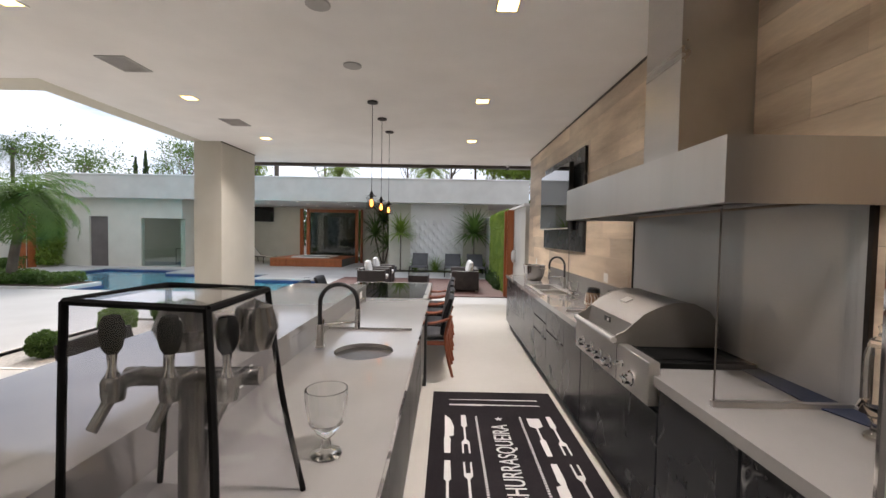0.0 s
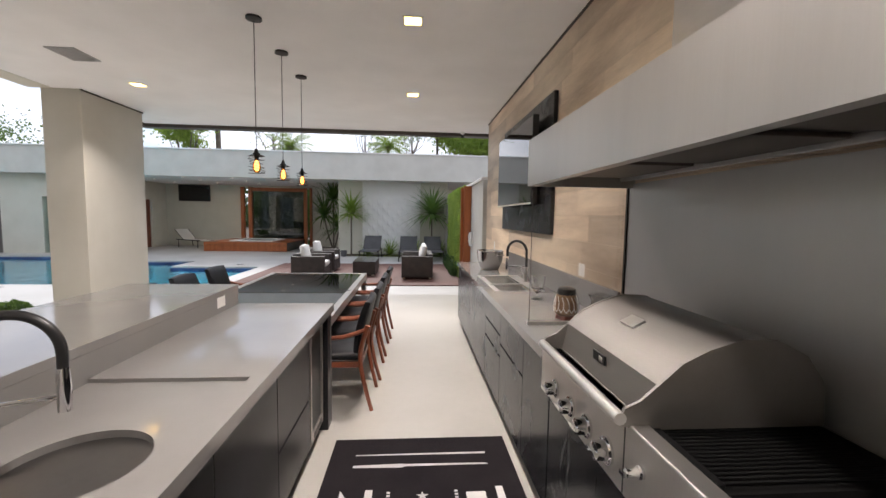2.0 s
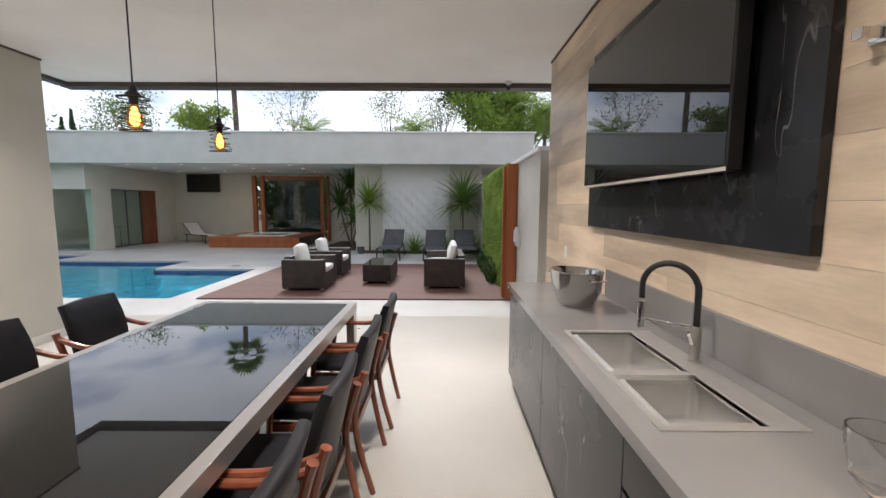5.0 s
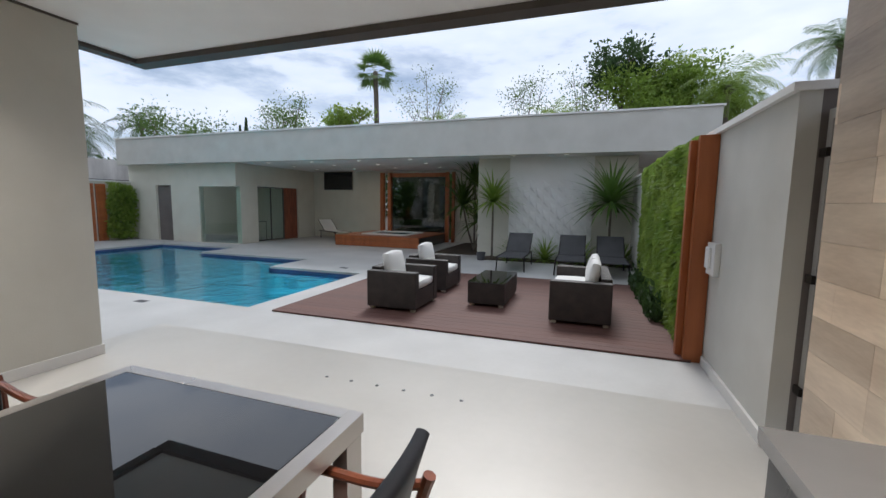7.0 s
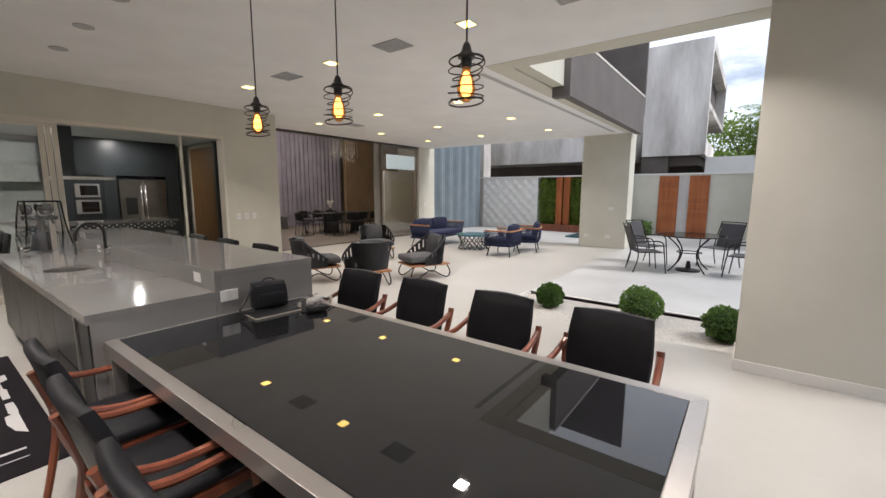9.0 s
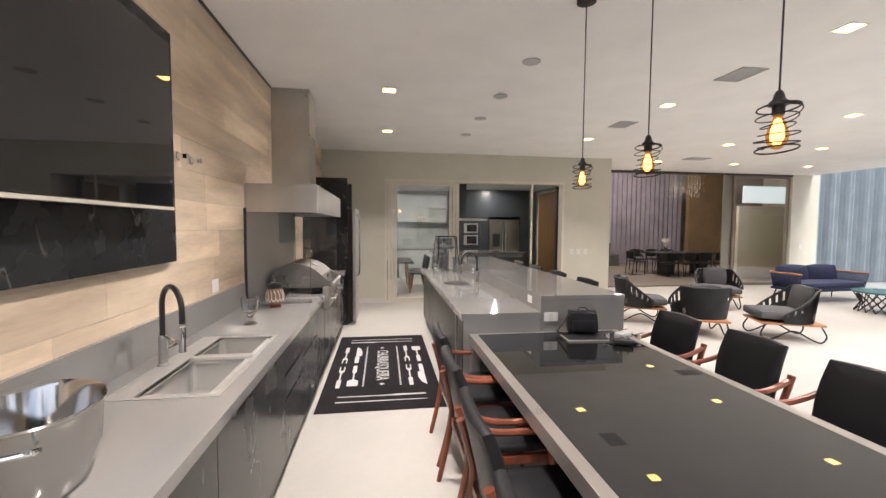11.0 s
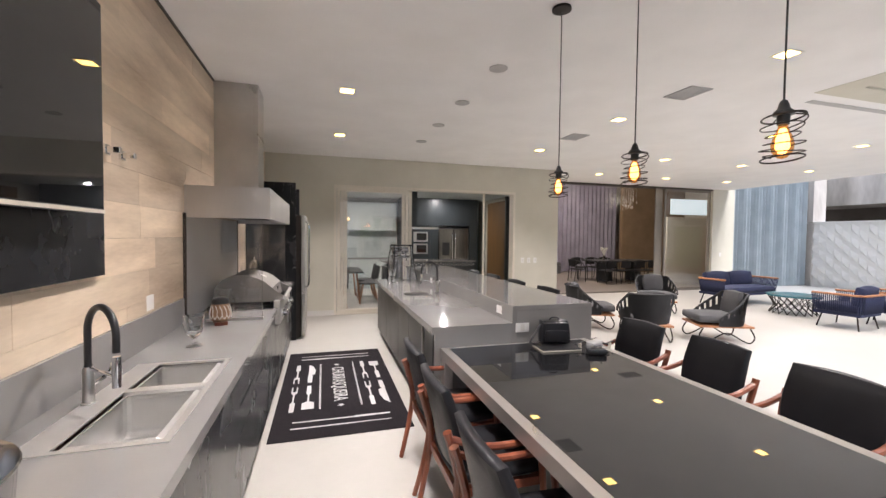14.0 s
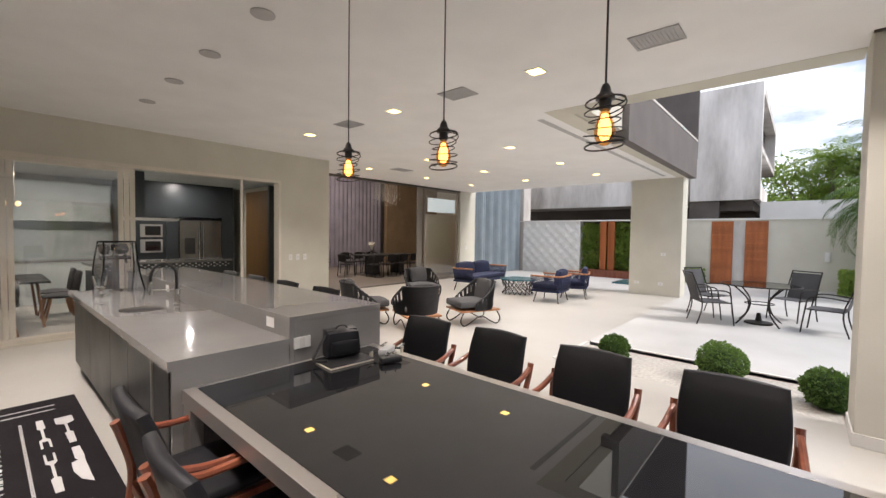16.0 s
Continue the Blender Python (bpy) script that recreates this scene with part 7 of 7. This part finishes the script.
def feather_palm(name, label, x, y, h, length, count, r0=0.11, lean=(0, 0), mat=None, seed=1, droop=2.0, leaf=0.3, z=0.0, dead=0):
    rr = random.Random(seed)
    e = thing(name, label, "palm tree", x, y, z)
    part("trunk", trunk_mesh([(0, 0, 0), (lean[0] * 0.3, lean[1] * 0.3, h * 0.4), (lean[0], lean[1], h)], r0, r0 * 0.75), M_BARK, e)
    part("crownshaft", lathe(bmesh.new(), [(r0 * 0.8, h - 0.15), (r0 * 1.7, h + 0.05), (r0 * 1.1, h + 0.3), (0, h + 0.4)], 14, lean[0], lean[1]), M_BARK, e)
    verts, faces = [], []
    for i in range(count):
        t = i / count
        frond(verts, faces, (lean[0], lean[1], h + 0.15), i * 2.399 + rr.uniform(-0.2, 0.2), length * rr.uniform(0.85, 1.1), 1.35 - 1.45 * t, droop * (0.75 + 0.4 * t), 0.012, 18, leaf, rr)
    c = mesh_np("crown", verts, faces, mat or M_LEAF)
    c.parent = e
    return e


feather_palm("date_palm", "feathery dwarf date palm with a leaning trunk in the pool planter", -11.75, 10.6, 2.15, 1.75, 46, 0.12, (0.35, 0.1), M_LEAF, 3, 2.3, 0.30, z=0.07)
feather_palm("date_palm", "feathery dwarf date palm beside the garden wall", -14.4, 8.1, 2.35, 1.9, 46, 0.12, (-0.25, 0.1), M_LEAF, 4, 2.3, 0.32)


def spiky_plant(name, label, x, y, h, n, length, mat, seed, z=0.0, cat="plant", stems=1, width=0.028, heads=None):
    """Long narrow arching sword leaves from one or more heads."""
    rr = random.Random(seed)
    e = thing(name, label, cat, x, y, z)
    heads = heads or [(0, 0, h)]
    if h > 0.1:
        for hx, hy, hz in heads:
            part("stem", tube(bmesh.new(), smooth_path([(0, 0, 0), (hx * 0.6, hy * 0.6, hz * 0.5), (hx, hy, hz)], 4), 0.035, 8, taper=0.025), M_BARK, e)
    verts, faces = [], []
    for hx, hy, hz in heads:
        for i in range(n):
            yaw, lift = i * 2.399, 1.45 - 1.75 * (i / n) ** 0.8
            ln = length * rr.uniform(0.8, 1.1)
            d0, side = Vector((math.cos(yaw), math.sin(yaw), 0)), Vector((-math.sin(yaw), math.cos(yaw), 0))
            p, a, m = Vector((hx, hy, hz)), lift, 5
            for j in range(m):
                d = d0 * math.cos(a) + Vector((0, 0, math.sin(a)))
                q = p + d * ln / m
                w0, w1 = width * (1 - (j / m) ** 2) + 0.002, width * (1 - ((j + 1) / m) ** 2) + 0.001
                k = len(verts)
                verts += [p - side * w0, p + side * w0, q + side * w1, q - side * w1]
                faces.append((k, k + 1, k + 2, k + 3))
                p, a = q, a - rr.uniform(0.08, 0.2)
    c = mesh_np("leaves", verts, faces, mat)
    c.parent = e
    return e


spiky_plant("dracaena", "tall spiky light green dracaena against the beige wall", -1.72, 16.7, 1.62, 95, 1.05, M_LEAF_LT, 21, cat="plant", width=0.036)
spiky_plant("dracaena", "tall spiky green dracaena against the white wall", 1.35, 16.55, 1.62, 130, 1.30, M_LEAF, 22, heads=[(0, 0, 1.62)], width=0.042)
spiky_plant("dracaena", "large drooping green dracaena in the corner", -2.75, 18.6, 2.1, 90, 1.25, M_LEAF, 23, width=0.036, heads=[(0, 0, 2.2), (-0.35, -0.2, 1.5), (0.3, -0.4, 1.0)])
for i, (x, y) in enumerate(((-1.1, 16.75), (-0.25, 16.75), (0.72, 16.75), (1.7, 16.7))):
    spiky_plant("sword_plant", "low bushy clump of sword-leaved plants along the wall", x, y, 0.05, 80, 0.76, M_LEAF_LT, 30 + i, width=0.022)
pt = thing("watering_pot", "small grey garden pot beside the dracaena", "pot", -1.95, 16.35, 0)
part("pot", lathe(bmesh.new(), [(0, 0), (0.10, 0), (0.13, 0.22), (0.11, 0.22), (0.09, 0.03), (0, 0.03)], 18), M_GREYFAB, pt)
structure("planting_soil", boxes((-2.0, 2.0, 16.45, 17.26, 0.0, 0.012)), M_SOIL)


def foliage_block(name, label, x0, x1, y0, y1, z0, z1, n, size, mat, seed, cat="hedge"):
    rr = random.Random(seed)
    pts = []
    for i in range(n):
        x, y, z = rr.uniform(x0, x1), rr.uniform(y0, y1), rr.uniform(z0, z1)
        b = 0.10 * noise.noise(Vector((x * 1.5, y * 1.5, z * 1.5 + seed)))
        pts.append((x + b, y + b, z + b, rr.uniform(-1, 1), rr.uniform(-1, 1), rr.uniform(-0.2, 1)))
    return tagged(leaf_cloud(name, pts, size, mat, rr, 0.6), label, cat, "", "stuff")


foliage_block("hedge", "low yellowish green hedge along the garden wall", -16.1, -14.6, 7.2, 9.2, 0, 0.7, 5200, 0.12, M_LEAF_LT, 41)
foliage_block("hedge", "low green hedge along the garden wall", -16.1, -15.5, 9.4, 14.6, 0, 0.45, 5200, 0.11, M_LEAF, 42)
foliage_block("hedge", "low green hedge along the garden wall", -16.1, -15.6, 1.6, 3.9, 0, 0.5, 1800, 0.11, M_LEAF, 43)
foliage_block("creeper", "leafy creeper hanging beside the timber door", -16.15, -15.8, 15.6, 16.5, 0.1, 2.1, 2200, 0.16, M_LEAF_LT, 44, "creeper")
foliage_block("planter_plants", "low green plants filling the pool planter", -13.3, -10.0, 10.1, 11.0, 0.05, 0.35, 3600, 0.12, M_LEAF, 45, "plants")
foliage_block("bamboo_screen", "green bamboo behind the dark timber posts", -15.75, -15.5, -0.35, 2.5, 0.1, 2.1, 5200, 0.16, M_LEAF_LT, 46, "bamboo")
foliage_block("window_foliage", "dark foliage seen through the pool house window", -7.5, -4.0, 22.3, 24.0, 0, 3.2, 4200, 0.30, M_LEAF, 47, "bushes")
# dark sheet behind the bamboo, shade between the stems put into its colour
structure("screen_backing", boxes((-15.9, -15.8, -0.4, 2.9, 0, 2.17)), M_CONC_SHADE)
for y0 in (0.55, 0.86):
    sp = thing("timber_screen_post", "orange timber post in front of the bamboo", "post", -15.42, y0, 0)
    part("board", boxes((-0.05, 0.05, -0.12, 0.12, 0, 2.16), bevel=0.004), M_CUMARU, sp)
structure("water_feature_edge", boxes((-15.4, -15.2, -0.3, 2.7, 0, 0.28)), M_REDWOOD)


def airy_tree(name, label, x, y, h, r, mat, seed, n=1500, size=0.2, trunk=0.14, z=0.0, gap=0.0, low=0.35):
    """Tapered trunk, forking limbs, leaves in clumps at the twig ends."""
    rr = random.Random(seed)
    e = thing(name, label, "tree", x, y, z)
    bm = tube(bmesh.new(), smooth_path([(0, 0, 0), (rr.uniform(-0.2, 0.2), rr.uniform(-0.2, 0.2), h * 0.4), (0, 0, h * 0.72)], 4), trunk, 8, taper=trunk * 0.45)
    tips = []
    for i in range(9):
        a, t = i * 2.4 + rr.uniform(-0.3, 0.3), rr.uniform(low, 0.7)
        o = Vector((0, 0, h * t))
        rad = r * rr.uniform(0.5, 1.0)
        q = Vector((rad * math.cos(a), rad * math.sin(a), h * (t + (1 - t) * rr.uniform(0.35, 0.95))))
        m = o.lerp(q, 0.5) + Vector((0, 0, -0.1 * h * rr.random()))
        tube(bm, [o, m, q], trunk * 0.4, 6, taper=trunk * 0.12)
        tips.append(q)
        for j in range(3):
            s = q.lerp(m, rr.uniform(0, 0.7)) + Vector((rr.uniform(-1, 1), rr.uniform(-1, 1), rr.uniform(-0.2, 0.9))) * r * 0.38
            tube(bm, [q.lerp(m, 0.3), s], trunk * 0.16, 4, taper=trunk * 0.05)
            tips.append(s)
    part("trunk", bm, M_BARK, e)
    pts = []
    for i in range(n):
        c = rr.choice(tips)
        v = Vector((rr.gauss(0, 1), rr.gauss(0, 1), rr.gauss(0, 0.8))) * r * (0.15 + gap)
        pts.append((c.x + v.x, c.y + v.y, c.z + v.z, v.x, v.y, v.z))
    lc = leaf_cloud("crown", pts, size, mat, rr, 0.7, 1.7)
    lc.parent = e
    return e


def fan_palm(name, label, x, y, h, r, mat, seed, z=0.0, n=34):
    rr = random.Random(seed)
    e = thing(name, label, "palm tree", x, y, z)
    part("trunk", trunk_mesh([(0, 0, 0), (0.1, 0, h * 0.5), (0, 0, h)], 0.2, 0.15), M_BARK, e)
    verts, faces = [], []
    for i in range(n):
        yaw, lift = i * 2.399, 1.4 - 2.2 * (i / n)
        d = Vector((math.cos(yaw) * math.cos(lift), math.sin(yaw) * math.cos(lift), math.sin(lift)))
        s = Vector((-math.sin(yaw), math.cos(yaw), 0))
        u = d.cross(s)
        o = Vector((0, 0, h)) + d * r * 0.45
        for j in range(11):
            b = radians(-80 + 16 * j)
            w = (d * math.cos(b) + s * math.sin(b)).normalized()
            tip = o + w * r * 0.6 * rr.uniform(0.85, 1.05) + Vector((0, 0, -0.10 * r))
            k = len(verts)
            verts += [o, o.lerp(tip, 0.5) + u.cross(w) * 0.04 * r, tip, o.lerp(tip, 0.5) - u.cross(w) * 0.04 * r]
            faces += [(k, k + 1, k + 2), (k, k + 2, k + 3)]
    c = mesh_np("crown", verts, faces, mat)
    c.parent = e
    return e


fan_palm("fan_palm", "tall fan palm rising beyond the pool house", -12.6, 29.9, 10.0, 1.55, M_LEAF, 51, n=26)
airy_tree("sparse_tree", "slender sparse-leaved tree beyond the pool house", -3.1, 33.0, 9.9, 1.7, M_LEAF, 52, 1330, 0.133, 0.10, gap=0.060)
airy_tree("sparse_tree", "slender sparse-leaved tree beyond the pool house", 0.5, 33.3, 10.6, 1.6, M_LEAF, 53, 1330, 0.133, 0.10, gap=0.060)
airy_tree("sparse_tree", "slender grey sparse tree beyond the pool house", -9.4, 31.4, 10.0, 1.7, M_LEAF, 54, 1140, 0.125, 0.09, gap=0.065)
airy_tree("garden_tree", "dense green tree beyond the pool house", -14.2, 29.0, 7.9, 1.5, M_LEAF_LT, 55, 3610, 0.187, 0.14, gap=0.030)
airy_tree("sparse_tree", "airy green tree beyond the pool house", -17.4, 26.7, 7.9, 1.7, M_LEAF, 56, 2090, 0.140, 0.10, gap=0.050)
airy_tree("sparse_tree", "slender airy tree beyond the pool house", -18.6, 27.8, 7.6, 1.2, M_LEAF, 57, 950, 0.125, 0.08, gap=0.065)
airy_tree("garden_tree", "low spreading tree beyond the pool house", -22.0, 23.5, 6.3, 2.4, M_LEAF, 58, 3040, 0.156, 0.12, gap=0.040)
for i, (x, y, h) in enumerate(((-18.9, 25.3, 6.5), (-20.0, 25.9, 6.2))):
    rr = random.Random(60 + i)
    e = thing("cypress", "narrow dark cypress beyond the pool house", "tree", x, y, 0, group="cypresses")
    part("trunk", tube(bmesh.new(), [(0, 0, 0), (0, 0, h * 0.9)], 0.08, 6, taper=0.03), M_BARK, e)
    pts = []
    for k in range(900):
        t, a = rr.random(), rr.uniform(0, 6.28)
        q = 0.34 * (1 - t) ** 0.6 * rr.uniform(0.5, 1.1)
        pts.append((q * math.cos(a), q * math.sin(a), h * (0.15 + 0.85 * t), 0.3 * math.cos(a), 0.3 * math.sin(a), 1))
    lc = leaf_cloud("crown", pts, 0.2, M_LEAF_DK, rr, 0.3, 2.2)
    lc.parent = e
airy_tree("garden_tree", "big dark-leaved tree beyond the pool house", 2.5, 33.5, 11.8, 1.9, M_LEAF_DK, 63, 2850, 0.265, 0.16, gap=0.030, low=0.6)
airy_tree("garden_tree", "dense bright green tree beyond the pool house", 3.9, 32.5, 9.6, 2.4, M_LEAF_LT, 64, 7980, 0.218, 0.16, gap=0.035)
airy_tree("garden_tree", "dense green tree beyond the pool house", 6.2, 33.5, 9.2, 2.4, M_LEAF_LT, 65, 7980, 0.218, 0.16, gap=0.035)
feather_palm("coconut_palm", "green coconut palm beyond the pool house", 7.3, 31.0, 7.6, 2.9, 34, 0.15, (0.2, 0.1), M_LEAF_LT, 66, 1.9, 0.55)
feather_palm("coconut_palm", "green coconut palm beyond the pool house", 5.0, 33.0, 9.0, 2.2, 26, 0.14, (0.1, 0.1), M_LEAF_LT, 67, 1.7, 0.45)
feather_palm("coconut_palm", "small palm showing over the roof", -1.2, 31.0, 6.3, 1.9, 24, 0.12, (0, 0), M_LEAF_LT, 68, 1.4, 0.4)
feather_palm("coconut_palm", "small palm showing over the roof", -8.0, 30.5, 6.0, 1.9, 24, 0.12, (0, 0), M_LEAF_LT, 69, 1.4, 0.4)
feather_palm("coconut_palm", "green palm beyond the gate", 11.5, 30.0, 9.0, 2.4, 24, 0.12, (0, 0), M_LEAF, 70, 1.7, 0.4)
# west side, beyond the neighbour's wall
feather_palm("royal_palm", "large dark feathery palm beyond the west wall", -25.0, 18.2, 5.3, 3.1, 40, 0.2, (0, 0), M_LEAF_DK, 71, 2.3, 0.6)
feather_palm("royal_palm", "large dark feathery palm beyond the west wall", -27.0, 20.5, 4.8, 2.8, 34, 0.2, (0, 0), M_LEAF_DK, 72, 2.3, 0.6)
feather_palm("royal_palm", "upright feathery palm beyond the west wall", -26.0, 24.0, 6.0, 2.2, 20, 0.12, (0, 0), M_LEAF_DK, 73, 1.9, 0.35)
feather_palm("royal_palm", "light green palm beyond the west wall", -27.5, 7.4, 5.2, 2.3, 28, 0.14, (0, 0), M_LEAF_LT, 74, 2.0, 0.45)
feather_palm("royal_palm", "tall light green palm beyond the west wall", -28.0, 9.6, 6.2, 2.4, 28, 0.14, (0, 0), M_LEAF, 75, 2.0, 0.45)
airy_tree("garden_tree", "dense dark tree beyond the west wall", -27.5, 11.5, 5.6, 2.8, M_LEAF, 76, 6080, 0.218, 0.15, gap=0.035, low=0.2)
airy_tree("garden_tree", "dense dark tree beyond the west wall", -30.0, 6.8, 5.4, 2.6, M_LEAF_LT, 77, 4940, 0.218, 0.15, gap=0.035, low=0.2)
airy_tree("garden_tree", "dark green trees beyond the west wall", -24.5, 14.5, 4.4, 2.4, M_LEAF_DK, 78, 4560, 0.203, 0.13, gap=0.040, low=0.2)
structure("west_house", boxes((-24, -19.5, 16.6, 26.0, 2.4, 3.3), (-23.8, -20.2, 16.8, 25.8, 0, 2.4)), M_CONC, "low concrete house beyond the west wall")
structure("west_roof_trim", boxes((-24, -19.0, 16.5, 26.2, 2.3, 2.4)), M_CONC_SHADE)
foliage_block("far_woods", "distant dark woods", -60, 40, 48, 56, 0, 6.0, 9000, 1.1, M_LEAF_DK, 80, "woods")
foliage_block("far_woods", "distant dark woods", -58, -48, -20, 50, 0, 6.0, 7000, 1.1, M_LEAF_DK, 81, "woods")


# ---- pieces laid one by one ----
def shared_box(name, dims, material, bevel=0.0):
    """One mesh for alike pieces, its corner at the origin."""
    me = bpy.data.meshes.new(name)
    bm = boxes((0, dims[0], 0, dims[1], 0, dims[2]), bevel=bevel)
    bmesh.ops.recalc_face_normals(bm, faces=bm.faces)
    bm.to_mesh(me)
    bm.free()
    me.materials.append(material)
    return me


def piece(name, me, parent, x, y, z):
    ob = new(name, me)
    ob.parent = parent
    ob.location = (x, y, z)
    return ob


wall = bpy.data.objects["wall_east"]
ROWH = (CEIL - 0.004) / 16
full, k = {}, 0
rnd = random.Random(7)
for j in range(16):
    y = -1.46 - rnd.uniform(0.0, 1.1)
    while y < 7.998:
        a, b = max(y, -1.46), min(y + 1.2, 7.998)
        if b - a > 0.02:
            key = round(b - a, 3)
            if key not in full:
                full[key] = shared_box("wood_tile", (0.012, key - 0.0016, ROWH - 0.0016), M_WOODTILE, 0.0)
            piece("wood_tile", full[key], wall, XW + rnd.uniform(0.0, 0.0012), a, j * ROWH + 0.001)
        y += 1.2

# deck boards
deck = structure("deck", boxes((-3.37, 1.82, 9.87, 13.9, 0.0, 0.004)), M_BLACK, "brown composite timber deck")
me = shared_box("deck_board", (5.19, 0.137, 0.018), M_DECK)
for i in range(29):
    piece("deck_board", me, deck, -3.37, 9.87 + i * 0.14, 0.004)

# sculpted white wave panels
def wave_field(name, parent, origin, u, w, hgt, nx, nz, out, depth):
    """Tall leaf-shaped facets, each tilted out to one edge; u: the way along the wall."""
    u, out = Vector(u), Vector(out)
    cw, chh = w / nx, hgt / nz
    for i in range(nx):
        for j in range(-1, nz):
            z0 = (j + (0.5 if i % 2 else 0.0)) * chh
            z1 = z0 + chh
            if z0 < -0.01 or z1 > hgt + 0.01:
                continue
            bm = bmesh.new()
            pts = [(0.02, 0.0, 0.0), (0.98, 0.35, 0.0), (0.98, 1.0, 0.0), (0.02, 0.65, 0.0), (0.72, 0.5, 1.0)]
            vs = [bm.verts.new(u * (a * cw) + Vector((0, 0, b * chh)) + out * (c * depth)) for a, b, c in pts]
            for q in ((0, 1, 4), (1, 2, 4), (2, 3, 4), (3, 0, 4)):
                bm.faces.new([vs[n] for n in q])
            ob = mesh_object(name, bm, M_WHITE)
            ob.parent = parent
            ob.location = Vector(origin) + u * (i * cw) + Vector((0, 0, z0))


acc = bpy.data.objects["wall_accent"]
structure("accent_slab", boxes((-1.36, 0.92, 17.21, 17.269, 0, HZ - 0.002)), M_WHITE, "white slab behind the sculpted panels")
wave_field("wave_panel", bpy.data.objects["accent_slab"], (0.92, 17.209, 0.25), (-1, 0, 0), 2.28, 2.0, 12, 5, (0, -1, 0), 0.05)
wv = bpy.data.objects["wall_wave_back"]
wave_field("wave_panel", wv, (-15.449, -0.42, 0.0), (0, -1, 0), 2.65, 2.16, 12, 5, (1, 0, 0), 0.06)
